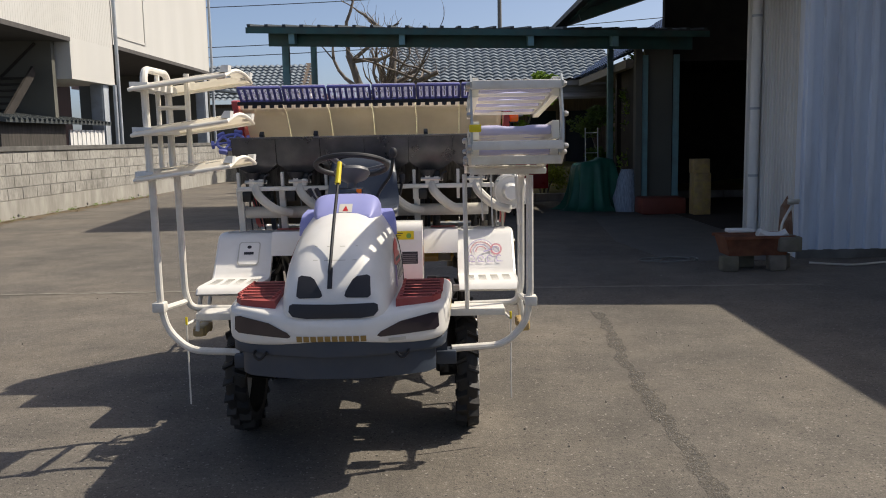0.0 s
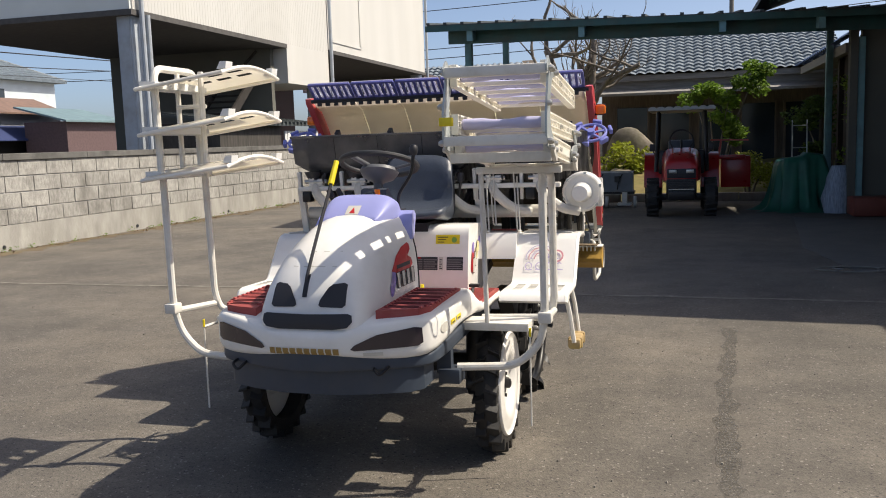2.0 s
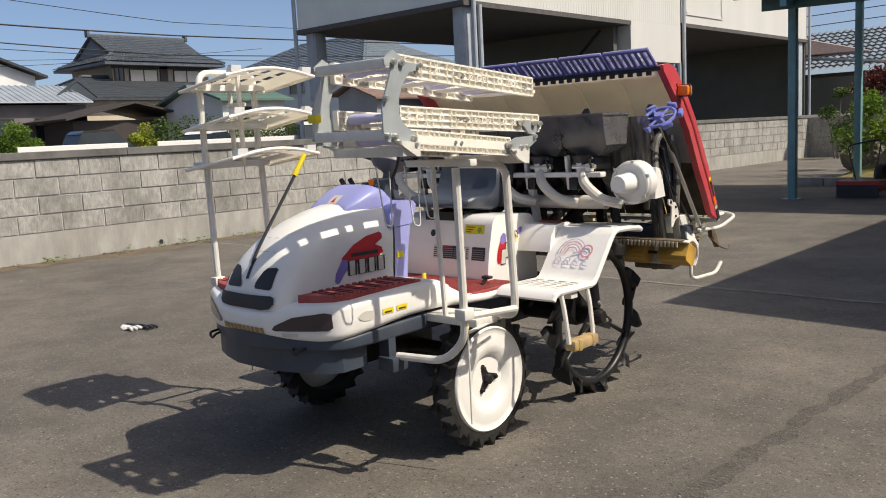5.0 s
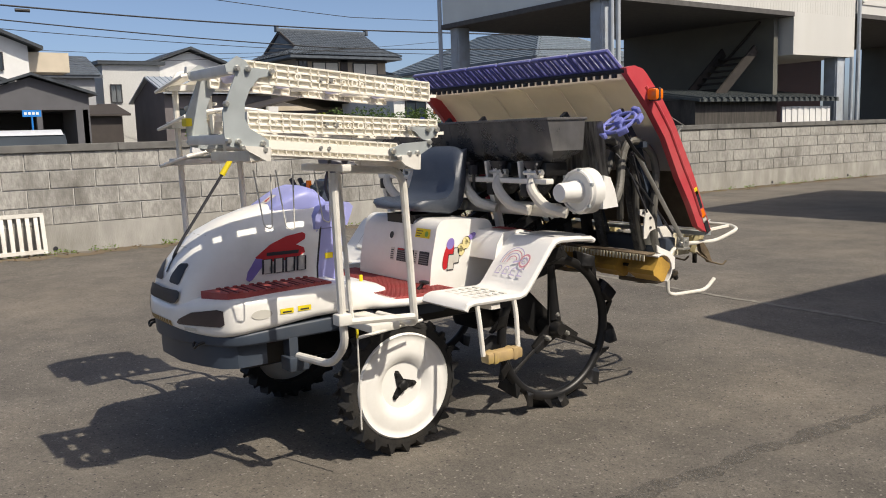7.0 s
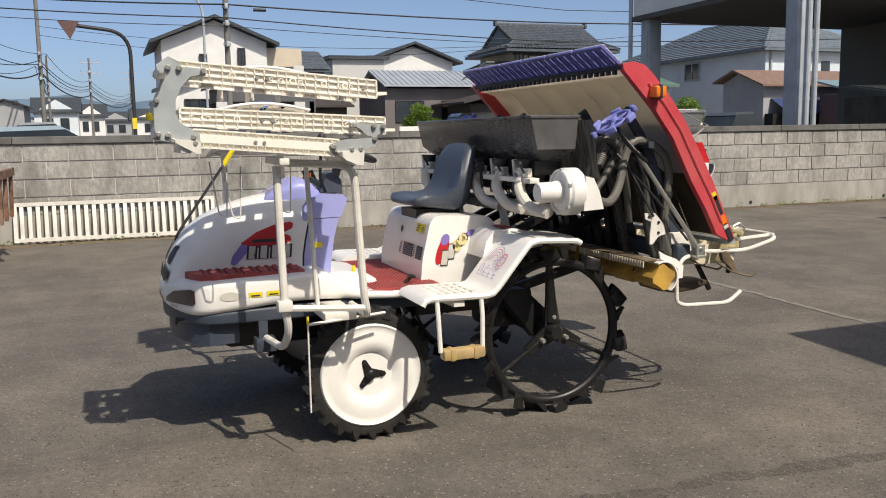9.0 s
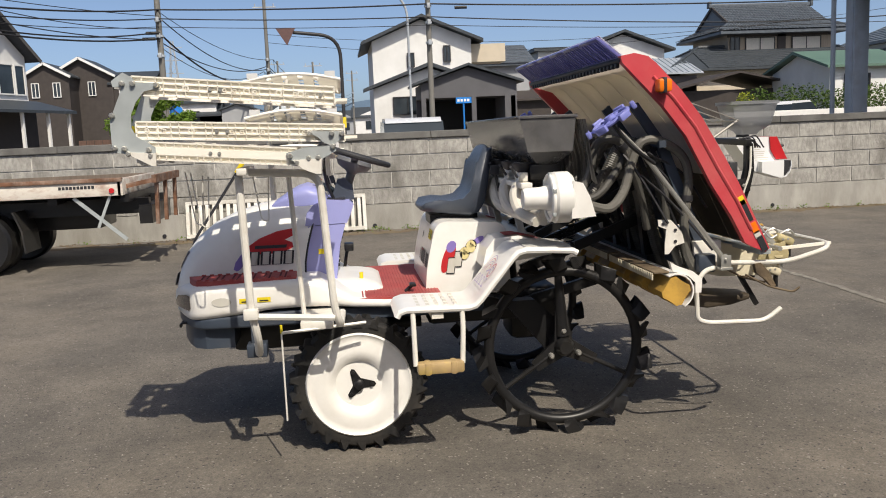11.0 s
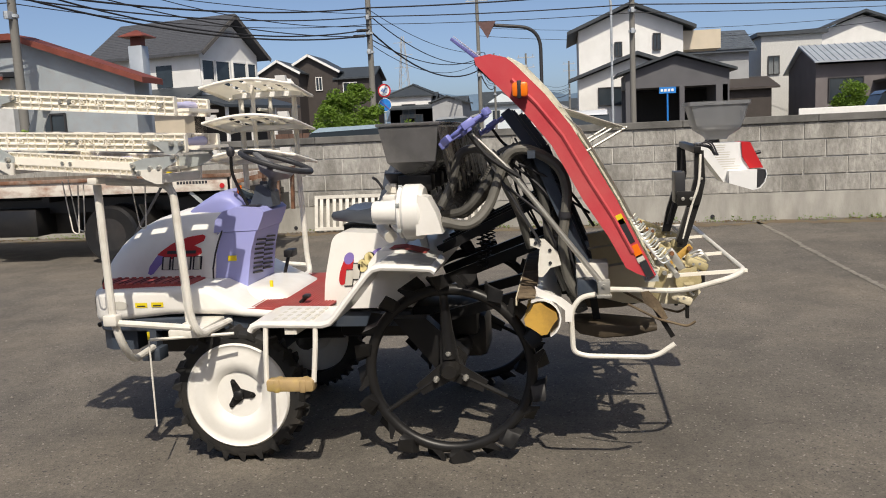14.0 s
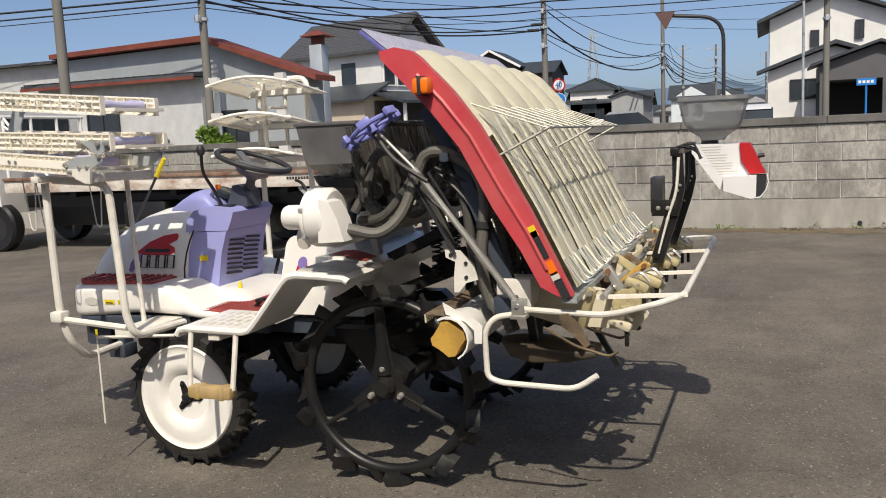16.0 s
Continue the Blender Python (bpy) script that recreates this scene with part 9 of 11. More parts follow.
appl = part("applicator_box", bm, M["coolwhite"], rt, "white applicator housing with faint printed lines", 30)
for i in range(11):
    t = i / 10
    y, z = 6.395 + t * 0.075, 1.307 - t * 0.112
    bm = BM()
    box(bm, (-0.5348, y, z), (-0.534, y + 0.085 * (1 - 0.25 * (i % 3) / 2), z + 0.0035))
    part("printed_line", bm, M["labelgrey"], appl, "", 0)
bm = BM()
prism(bm, [(6.55, 1.32), (6.59, 1.319), (6.65, 1.196), (6.588, 1.196), (6.556, 1.25)], "x", -0.702, -0.524, 0.003)
part("red_end", bm, M["decalred"], appl, "red end panel", 0)
bm = BM()
prism(bm, [(6.488, 1.188), (6.615, 1.191), (6.613, 1.1), (6.594, 1.096), (6.488, 1.131)], "x", -0.62, -0.49, 0.003)
pocket = part("spreader_pocket", bm, M["coolwhite"], appl, "white spreader pocket", 30)
bm = BM()
ribbon(bm, [(6.655, 1.19), (6.66, 1.165), (6.65, 1.13), (6.63, 1.105), (6.6, 1.095)], 0.004, "x", -0.62, -0.492)
part("lip", bm, M["coolwhite"], pocket, "curved white lip", 40)
bm = BM()
prism(bm, [(6.614, 1.189), (6.654, 1.188), (6.648, 1.135), (6.628, 1.11), (6.614, 1.104)], "x", -0.61, -0.5)
part("spreader_mouth", bm, M["ink"], pocket, "dark spreader mouth", 0)
bm = BM()
cyl(bm, (-0.56, 6.62, 1.265), (-0.56, 6.645, 1.27), 0.009, n=8)
part("knob", bm, M["ink"], appl, "small black knob")
bm = BM()
cyl(bm, (-0.6, 6.43, 1.32), (-0.6, 6.43, 1.336), 0.036, 0.034, 16)
part("neck", bm, M["ink"], appl, "dark hopper neck")
bm = BM()
rings = []
for z, w, l in ((1.336, 0.04, 0.045), (1.352, 0.05, 0.055), (1.37, 0.075, 0.082), (1.385, 0.088, 0.102), (1.41, 0.093, 0.113), (1.496, 0.103, 0.136), (1.498, 0.11, 0.146), (1.515, 0.11, 0.146)):
    rings.append([(-0.585 + w * cx, 6.446 + l * cy, z) for cx, cy in ((1, 0.7), (0.92, 0.92), (0.7, 1), (-0.7, 1), (-0.92, 0.92), (-1, 0.7), (-1, -0.7), (-0.92, -0.92), (-0.7, -1), (0.7, -1), (0.92, -0.92), (1, -0.7))])
loft(bm, rings)
part("granule_hopper", bm, material("grey_translucent_plastic", (0.24, 0.25, 0.265), 0.3, vary=0.1, alpha=0.66), rt, "grey translucent granule hopper", 40)
bm = BM()
rnd = random.Random(8)
for k in range(5):
    a = Vector((-0.38 + rnd.uniform(-0.06, 0.06), 6.32, 1.32))
    tube(bm, bez(a, a + Vector((rnd.uniform(-0.05, 0.05), 0.06, rnd.uniform(-0.02, 0.03))), a + Vector((0, 0.09, -0.05)), n=5), 0.004, 5)
parts_each("applicator_cable", bm, M["ink"], rt)

# ---- plants ----
def leaves(bm, centre, radii, n, size, rnd, hollow=0.35):
    """Small folded leaves in a loose uneven clump."""
    c = Vector(centre)
    for _ in range(n):
        while True:
            p = Vector((rnd.uniform(-1, 1), rnd.uniform(-1, 1), rnd.uniform(-1, 1)))
            if hollow < p.length < 1:
                break
        p = c + Vector((p.x * radii[0], p.y * radii[1], p.z * radii[2]))
        d = Vector((rnd.uniform(-1, 1), rnd.uniform(-1, 1), rnd.uniform(-0.7, 0.5))).normalized()
        e = d.cross(Vector((rnd.uniform(-1, 1), rnd.uniform(-1, 1), rnd.uniform(-1, 1)))).normalized()
        f = d.cross(e) * 0.12
        s = size * rnd.uniform(0.6, 1.3)
        v = [bm.verts.new(p + w * s) for w in (-d * 0.5, e * 0.28 + f, d * 0.5, -e * 0.28 + f)]
        bm.faces.new((v[0], v[1], v[2]))
        bm.faces.new((v[0], v[2], v[3]))


def shrub(name, x, y, z, clumps, mat, label, size=0.06, n=260, seed=1, stem=True, group=""):
    rnd = random.Random(seed)
    t = thing(name, (x, y, z), label, "shrub", group)
    if stem:
        bm = BM()
        for cx, cy, cz, r in clumps:
            tube(bm, bez((x + cx * 0.2, y + cy * 0.2, z - 0.1), (x + cx * 0.5, y + cy * 0.6, z + cz * 0.5), (x + cx, y + cy, z + cz), n=4), 0.03, 6, r2=0.008)
        part("stem", bm, M["bark"], t)
    bm = BM()
    for cx, cy, cz, r in clumps:
        for k in range(4):
            o = Vector((rnd.uniform(-1, 1), rnd.uniform(-1, 1), rnd.uniform(-0.8, 0.8))) * r * 0.55
            leaves(bm, (x + cx + o.x, y + cy + o.y, z + cz + o.z), (r * 0.62, r * 0.62, r * 0.5), n // 4, size, rnd)
    part("foliage", bm, M[mat], t, "", 0)
    return t


def limb(bm, a, d, length, r, depth, rnd, bend=0.35):
    pts = [a]
    d = d.normalized()
    n = 6
    for i in range(n):
        d = (d + Vector((rnd.uniform(-1, 1), rnd.uniform(-1, 1), rnd.uniform(-0.4, 0.7))) * bend * 0.35).normalized()
        pts.append(pts[-1] + d * (length / n))
    tube(bm, pts, r, 7, r2=r * 0.45)
    if depth:
        for k in range(rnd.randint(2, 4)):
            i = rnd.randint(2, n)
            dd = (d + Vector((rnd.uniform(-1, 1), rnd.uniform(-1, 1), rnd.uniform(-0.1, 1))) * 0.9)
            limb(bm, pts[i], dd, length * rnd.uniform(0.4, 0.65), r * 0.45 * (1 - 0.05 * i), depth - 1, rnd, bend)


rnd = random.Random(21)
tree = thing("pruned_tree", (-1.8, 23.4, 0.8), "bare pruned garden tree with several pale trunks", "tree")
STEMS = (((-1.95, 23.4, 0.4), (-1.98, 23.4, 1.6), (-2.1, 23.35, 2.6), (-2.45, 23.3, 3.7), 0.17), ((-1.7, 23.45, 0.4), (-1.62, 23.5, 1.7), (-1.35, 23.4, 2.7), (-1.25, 23.4, 3.9), 0.18), ((-1.6, 23.3, 0.9), (-1.4, 23.3, 1.9), (-0.95, 23.25, 2.75), (-0.1, 23.2, 3.2), 0.11))
for a, b, c, d, r in STEMS:
    bm = BM()
    pts = bez(a, b, c, d, n=6)
    pts = [p + Vector((rnd.uniform(-1, 1), rnd.uniform(-1, 1), 0)) * 0.025 for p in pts]
    tube(bm, pts, r, 9, r2=r * 0.5)
    part("trunk", bm, M["bark"], tree, "", 60)
    for k in range(6):
        q = pts[rnd.randint(9, len(pts) - 1)]
        e = rnd.uniform(0, 6.28)
        bm = BM()
        limb(bm, q, Vector((math.cos(e), math.sin(e) * 0.4, rnd.uniform(0.1, 1.3))), rnd.uniform(1.0, 2.1), r * 0.36, 2, rnd, 1.1)
        part("branch", bm, M["bark"], tree, "", 60)
stone = thing("garden_stone", (-0.3, 23.8, 0.8), "mossy upright garden stone on the planted mound", "stone")
bm = BM()
rings = []
for z, w, o in ((0.4, 0.75, 0), (0.8, 0.72, 0.02), (1.15, 0.62, -0.04), (1.4, 0.45, -0.1), (1.58, 0.25, -0.12), (1.63, 0.08, -0.12)):
    rings.append([(-0.3 + o + w * math.cos(a) * (1 + 0.18 * noise.noise((math.cos(a) * 2, math.sin(a) * 2, z))), 23.8 + 0.4 * w * math.sin(a), z) for a in (2 * math.pi * i / 14 for i in range(14))])
loft(bm, rings)
part("rock", bm, M["stone"], stone, "", 40)
for i, (x, y, z, r) in enumerate(((-3.4, 22.4, 0.5, 0.45), (-2.6, 21.6, 0.45, 0.35), (-0.5, 21.5, 0.45, 0.35), (0.9, 21.2, 0.4, 0.4), (2.4, 22.0, 0.5, 0.5))):
    bm = BM()
    bmesh.ops.create_icosphere(bm, subdivisions=3, radius=1)
    for v in bm.verts:
        k = 1 + 0.3 * noise.noise(v.co * 1.6 + Vector((i * 3, 0, 0)))
        v.co = Vector((x + v.co.x * r * k * 1.2, y + v.co.y * r * k, z - 0.1 + v.co.z * r * k * 0.8))
    solid("garden_rock", bm, M["stone"], "low rounded garden rock among plants", "rock", group="garden rocks")
shrub("garden_shrub", 1.75, 22.6, 0.5, [(-0.5, 0, 1.75, 0.38), (-0.2, 0.1, 1.95, 0.36), (0.3, 0, 1.75, 0.36), (0.75, -0.1, 1.95, 0.42), (0.95, 0, 2.35, 0.36), (0.2, 0, 1.2, 0.36), (0.5, 0, 0.8, 0.32)], "leaf", "tall bright green garden shrub with pruned trunk", 0.13, 420, 31)
shrub("garden_shrub", 4.1, 21.5, 0.4, [(0, 0, 1.6, 0.5), (0.4, 0, 2.1, 0.5), (-0.5, 0, 1.3, 0.45), (0.3, 0, 0.9, 0.5), (0.7, 0, 2.7, 0.5), (-0.3, 0.1, 0.6, 0.4)], "leafdark", "dark green garden shrub by the carport", 0.12, 420, 32)
shrub("garden_shrub", 4.5, 20.0, 0.2, [(0, 0, 0.8, 0.5), (0.2, 0, 1.5, 0.5), (-0.1, 0, 2.0, 0.4), (0.3, 0, 2.5, 0.4)], "leaf", "bright green shrub behind the post", 0.11, 380, 38)
shrub("clipped_bush", 2.35, 20.0, 0.1, [(0, 0, 0.6, 0.42), (0.25, 0, 0.4, 0.35), (-0.25, 0, 0.42, 0.35)], "leafyellow", "low clipped yellow-green bush", 0.07, 700, 33)
shrub("garden_shrub", -3.0, 21.4, 0.4, [(0, 0, 0.7, 0.6), (0.7, 0.1, 0.5, 0.5), (-0.5, 0, 0.5, 0.5), (-0.1, 0, 1.2, 0.45)], "leaf", "loose green shrub on the mound", 0.1, 520, 34)
shrub("garden_shrub", -2.2, 21.9, 0.6, [(0, 0, 0.3, 0.5), (0.6, 0.1, 0.25, 0.4), (-0.6, 0, 0.3, 0.4)], "leafyellow", "low yellow-green ground plants", 0.11, 380, 35)
shrub("garden_shrub", -0.6, 21.8, 0.6, [(0, 0, 0.3, 0.45), (0.5, 0, 0.2, 0.4)], "leafyellow", "tufted yellow-green grass plant", 0.14, 320, 39)
shrub("red_maple", -3.3, 25.0, 0.6, [(0, 0, 1.7, 0.6), (0.8, 0, 1.6, 0.6), (-0.7, 0, 1.6, 0.5), (0.3, 0, 1.1, 0.5)], "leafred", "dark red leaved maple beside the wall", 0.12, 480, 36)
shrub("pine_bush", -6.6, 30.6, 0.0, [(0, 0, 1.0, 0.5), (0.6, 0, 1.5, 0.5), (-0.4, 0, 1.6, 0.4), (0.1, 0, 2.1, 0.3)], "leafdark", "sparse trained pine by the wall", 0.1, 380, 37)

# ---- tractor under the carport ----
M["tred"] = material("tractor_red", (0.42, 0.02, 0.022), 0.3, vary=0.06, coat=0.4)
tx, ty = 0.93, 15.5
tractor = thing("tractor", (tx, 16.6, 0), "red compact tractor with grey canopy", "tractor")
bm = BM()
rings = []
for y, w, z1 in ((15.6, 0.25, 0.9), (15.62, 0.27, 0.95), (15.75, 0.285, 1.03), (16.1, 0.31, 1.1), (16.5, 0.34, 1.17)):
    rings.append([(tx + w * cx, y, z1 - (z1 - 0.62) * cz) for cx, cz in ((-1, 1), (-1, 0.35), (-0.93, 0.17), (-0.72, 0.04), (-0.35, 0), (0.35, 0), (0.72, 0.04), (0.93, 0.17), (1, 0.35), (1, 1))])
loft(bm, rings)
part("bonnet", bm, M["tred"], tractor, "glossy red bonnet", 50)
bm = BM()
for s in (-1, 1):
    bar(bm, (tx + s * 0.1, 15.66, 1.0), (tx + s * 0.14, 16.45, 1.172), 0.02, 0.012, 0.004)
parts_each("bonnet_rib", bm, M["tred"], tractor, "")
bm = BM()
box(bm, (tx - 0.25, 15.59, 0.3), (tx + 0.25, 16.5, 0.66), bev=0.02)
box(bm, (tx - 0.22, 15.5, 0.3), (tx + 0.22, 15.6, 0.46), bev=0.015)
box(bm, (tx - 0.42, 15.87, 0.28), (tx + 0.42, 15.99, 0.38), bev=0.01)
box(bm, (tx - 0.24, 16.5, 0.3), (tx + 0.24, 17.4, 0.8), bev=0.02)
part("chassis", bm, M["blackpaint"], tractor)
bm = BM()
for i in range(5):
    box(bm, (tx - 0.22, 15.575, 0.5 + i * 0.03), (tx + 0.22, 15.592, 0.515 + i * 0.03))
parts_each("grille_slat", bm, M["ink"], tractor, "black grille slat", 0)
bm = BM()
box(bm, (tx - 0.235, 15.58, 0.67), (tx + 0.235, 15.605, 0.83), bev=0.008)
part("lamp_panel", bm, M["ink"], tractor, "black lamp panel")
bm = BM()
box(bm, (tx - 0.21, 15.56, 0.475), (tx + 0.21, 15.585, 0.49))
part("grille_trim", bm, M["steel"], tractor, "bright trim bar", 0)
bm = BM()
box(bm, (tx - 0.4, 16.5, 0.7), (tx + 0.4, 16.6, 1.13), bev=0.04)
part("dash", bm, M["blackpaint"], tractor, "black dash panel")
for s in (-1, 1):
    bm = BM()
    box(bm, (tx + s * 0.14 - 0.065, 15.565, 0.755), (tx + s * 0.14 + 0.065, 15.585, 0.815), bev=0.008)
    part("headlight", bm, M["steel"], tractor, "clear headlight")
    bm = BM()
    lathe(bm, [(0.17, -0.09), (0.3, -0.1), (0.33, -0.07), (0.33, 0.07), (0.3, 0.1), (0.17, 0.09)], (tx + s * 0.48, 15.93, 0.33), (1, 0, 0), 28)
    fw = part("front_wheel", bm, M["rubber"], tractor, "black lugged front tyre")
    bm = BM()
    for i in range(18):
        a = 2 * math.pi * i / 18
        c = Vector((tx + s * 0.48, 15.93 + 0.325 * math.cos(a), 0.33 + 0.325 * math.sin(a)))
        bar(bm, c - Vector((0.1, 0, 0)), c + Vector((0.1, 0.03 * math.sin(a), -0.03 * math.cos(a))), 0.03, 0.03)
    parts_each("lug", bm, M["rubber"], fw, "", 0)
    bm = BM()
    lathe(bm, [(0.2, -0.14), (0.46, -0.15), (0.5, -0.1), (0.5, 0.1), (0.46, 0.15), (0.2, 0.14)], (tx + s * 0.5, 17.3, 0.5), (1, 0, 0), 32)
    part("rear_wheel", bm, M["rubber"], tractor, "large black rear tyre")
    bm = BM()
    ribbon(bm, [(17.3 + 0.56 * math.cos(radians(a)), 0.5 + 0.56 * math.sin(radians(a))) for a in range(20, 190, 15)], 0.03, "x", tx + s * 0.34, tx + s * 0.66)
    box(bm, (tx + s * 0.35 - 0.012, 16.7, 0.5), (tx + s * 0.35 + 0.012, 17.6, 1.1))
    part("fender", bm, M["tred"], tractor, "red rear fender", 40)
    for y in (16.5, 17.5):
        bm = BM()
        cyl(bm, (tx + s * 0.44, y, 0.75), (tx + s * 0.4, y + (0.12 if y < 17 else 0), 1.86), 0.035, n=8)
        part("canopy_post", bm, M["blackpaint"], tractor, "black canopy post")
    bm = BM()
    box(bm, (tx + s * 0.5 - 0.05, 16.35, 1.12), (tx + s * 0.5 + 0.05, 16.4, 1.25), bev=0.015)
    bar(bm, (tx + s * 0.5, 16.4, 1.14), (tx + s * 0.42, 16.5, 1.0), 0.015, 0.015)
    part("mirror", bm, M["ink"], tractor, "black round-cornered mirror")
bm = BM()
for i in range(8):
    x0 = tx - 0.55 + i * 0.138
    prism(bm, [(x0, 1.86), (x0 + 0.04, 1.885), (x0 + 0.1, 1.885), (x0 + 0.138, 1.86), (x0 + 0.138, 1.82), (x0, 1.82)], "y", 15.8, 17.9)
part("canopy", bm, material("pale_grey_canopy", (0.42, 0.43, 0.42), 0.6, vary=0.1), tractor, "pale grey ribbed canopy", 0)
bm = BM()
tube(bm, [Vector((tx, 16.55, 1.3)) + Vector((0.2 * math.cos(a), 0.06 * math.sin(a), 0.19 * math.sin(a))) for a in (2 * math.pi * i / 24 for i in range(24))], 0.014, 6, loop=True)
cyl(bm, (tx, 16.55, 1.3), (tx, 16.4, 1.1), 0.02, n=8)
part("steering_wheel", bm, M["ink"], tractor)
bm = BM()
box(bm, (tx - 0.24, 17.0, 0.82), (tx + 0.24, 17.4, 0.95), bev=0.03)
box(bm, (tx - 0.24, 17.36, 0.95), (tx + 0.24, 17.48, 1.3), bev=0.03)
part("seat", bm, M["seat"], tractor)
bm = BM()
box(bm, (tx + 0.75, 18.2, 0.35), (tx + 1.3, 18.9, 0.95), bev=0.01)
box(bm, (tx + 0.62, 18.1, 0.9), (tx + 1.2, 18.2, 0.98), bev=0.01)
bar(bm, (tx + 0.7, 18.15, 0.95), (tx + 0.75, 18.15, 1.28), 0.04, 0.04)
bar(bm, (tx + 0.55, 18.15, 1.28), (tx + 1.25, 18.15, 1.26), 0.03, 0.03)
solid("red_implement", bm, M["tred"], "red framed farm implement behind the tractor", "implement")

# row machine, brush machine and tiller by the garden
seeder = thing("row_machine", (-0.7, 18.4, 0), "grey row machine with trays on small wheels", "farm machine")
bm = BM()
prism(bm, [(17.95, 0.3), (18.0, 0.68), (18.45, 0.7), (18.4, 0.3)], "x", -1.42, 0.0, 0.01)
part("tray", bm, material("dull_grey_plastic", (0.2, 0.21, 0.21), 0.6, vary=0.12), seeder, "dull grey tray")
bm = BM()
for x in (-1.05, -0.68, -0.3):
    tube(bm, fillet([(x, 17.93, 0.35), (x + 0.03, 17.9, 0.55), (x + 0.1, 17.95, 0.66)], 0.05), 0.012, 6)
    box(bm, (x - 0.05, 17.88, 0.5), (x + 0.05, 17.95, 0.62))
box(bm, (-1.45, 17.9, 0.26), (0.03, 18.5, 0.31))
part("frame", bm, M["blackpaint"], seeder, "", 0)
for x in (-1.25, -0.7, -0.15):
    bm = BM()
    box(bm, (x - 0.14, 17.75, 0.04), (x + 0.14, 18.0, 0.1), bev=0.02)
    box(bm, (x - 0.05, 17.8, 0.1), (x + 0.05, 17.9, 0.3))
    lathe(bm, [(0.04, -0.03), (0.11, -0.03), (0.11, 0.03), (0.04, 0.03)], (x + 0.2, 17.9, 0.11), (1, 0, 0), 16)
    part("skid", bm, M["labelgrey"], seeder, "pale skid shoe")
mower = thing("brush_machine", (-1.95, 16.95, 0), "small machine with red skirt and looped handle", "mower")
bm = BM()
prism(bm, [(-2.3, 0.28), (-1.6, 0.28), (-1.62, 0.1), (-2.28, 0.1)], "y", 16.75, 17.3, 0.01)
part("skirt", bm, M["tred"], mower, "red metal skirt")
bm = BM()
box(bm, (-2.28, 16.73, 0.0), (-1.62, 16.78, 0.22))
part("flap", bm, M["ink"], mower, "black rubber flap", 0)
bm = BM()
tube(bm, fillet([(-2.1, 17.2, 0.25), (-2.4, 17.7, 0.85), (-1.85, 17.75, 0.95), (-1.8, 17.2, 0.3)], 0.1), 0.014, 8)
part("handle", bm, M["ink"], mower, "black looped handle")
tiller = thing("tiller", (-1.5, 18.6, 0), "dark red walking tiller with brown cover", "tiller")
bm = BM()
box(bm, (-1.95, 18.4, 0.25), (-1.5, 18.9, 0.75), bev=0.06)
lathe(bm, [(0, -0.12), (0.14, -0.1), (0.14, 0.1), (0, 0.12)], (-1.6, 18.4, 0.75), (1, 0, 0), 16)
part("engine", bm, M["rustroof"], tiller)
bm = BM()
for x in (-2.05, -1.4):
    lathe(bm, [(0.08, -0.06), (0.22, -0.07), (0.24, 0), (0.22, 0.07), (0.08, 0.06)], (x, 18.5, 0.24), (1, 0, 0), 20)
parts_each("wheel", bm, M["rubber"], tiller)
bm = BM()
tube(bm, bez((-1.7, 18.7, 0.7), (-1.75, 18.4, 0.95), (-1.9, 18.0, 1.05), n=5), 0.016, 6)
tube(bm, bez((-1.6, 18.7, 0.7), (-1.5, 18.4, 0.95), (-1.4, 18.0, 1.05), n=5), 0.016, 6)
part("handlebar", bm, M["blackpaint"], tiller)

# tarpaulin heap, ladder frame, bagged things by the pier
M["tarp"] = material("green_tarpaulin", (0.02, 0.13, 0.085), 0.5, scale=3, vary=0.2, bump=0.3, bump_scale=6)
bm = BM()
rings = []
for k, (z, r, fold) in enumerate(((0.006, 1.2, 0.16), (0.03, 1.06, 0.16), (0.1, 0.93, 0.13), (0.25, 0.86, 0.11), (0.45, 0.81, 0.09), (0.65, 0.77, 0.07), (0.82, 0.73, 0.045), (0.92, 0.67, 0.03), (0.955, 0.5, 0.02), (0.96, 0.2, 0.0))):
    ring = []
    for i in range(72):
        a = 2 * math.pi * i / 72
        q = (abs(math.cos(a)) ** 4 + abs(math.sin(a)) ** 4) ** -0.25
        w = r * q * (1 + fold * (math.sin(9 * a + 0.3 * k) + 0.6 * math.sin(17 * a + 1.0) + 0.5 * math.sin(4 * a + 2)))
        n3 = noise.noise((math.cos(a) * 1.5, math.sin(a) * 1.5, z * 3))
        ring.append((2.95 + 0.56 * w * math.cos(a), 16.9 + 0.5 * w * math.sin(a), max(0.004, z + (0.06 * n3 + 0.05 * math.cos(a) if 0.2 < z else 0))))
    rings.append(ring)
loft(bm, rings)
solid("tarpaulin", bm, M["tarp"], "green tarpaulin draped over a heap", "tarpaulin", smooth=60)
bm = BM()
for x in (2.88, 3.13):
    cyl(bm, (x, 17.3, 0), (x, 17.4, 1.6), 0.012, n=6)
for z in (0.6, 1.1, 1.5):
    cyl(bm, (2.88, 17.35, z), (3.13, 17.35, z), 0.01, n=6)
solid("garden_trellis", bm, M["galv"], "thin metal trellis standing behind the tarpaulin", "trellis")
bm = BM()
rings = []
for z, r in ((0.0, 0.22), (0.25, 0.25), (0.6, 0.18), (0.8, 0.12)):
    rings.append([(3.5 + r * math.cos(a) * (1 + 0.12 * math.sin(4 * a + z * 6)), 16.3 + 0.8 * r * math.sin(a), z) for a in (2 * math.pi * i / 16 for i in range(16))])
loft(bm, rings)
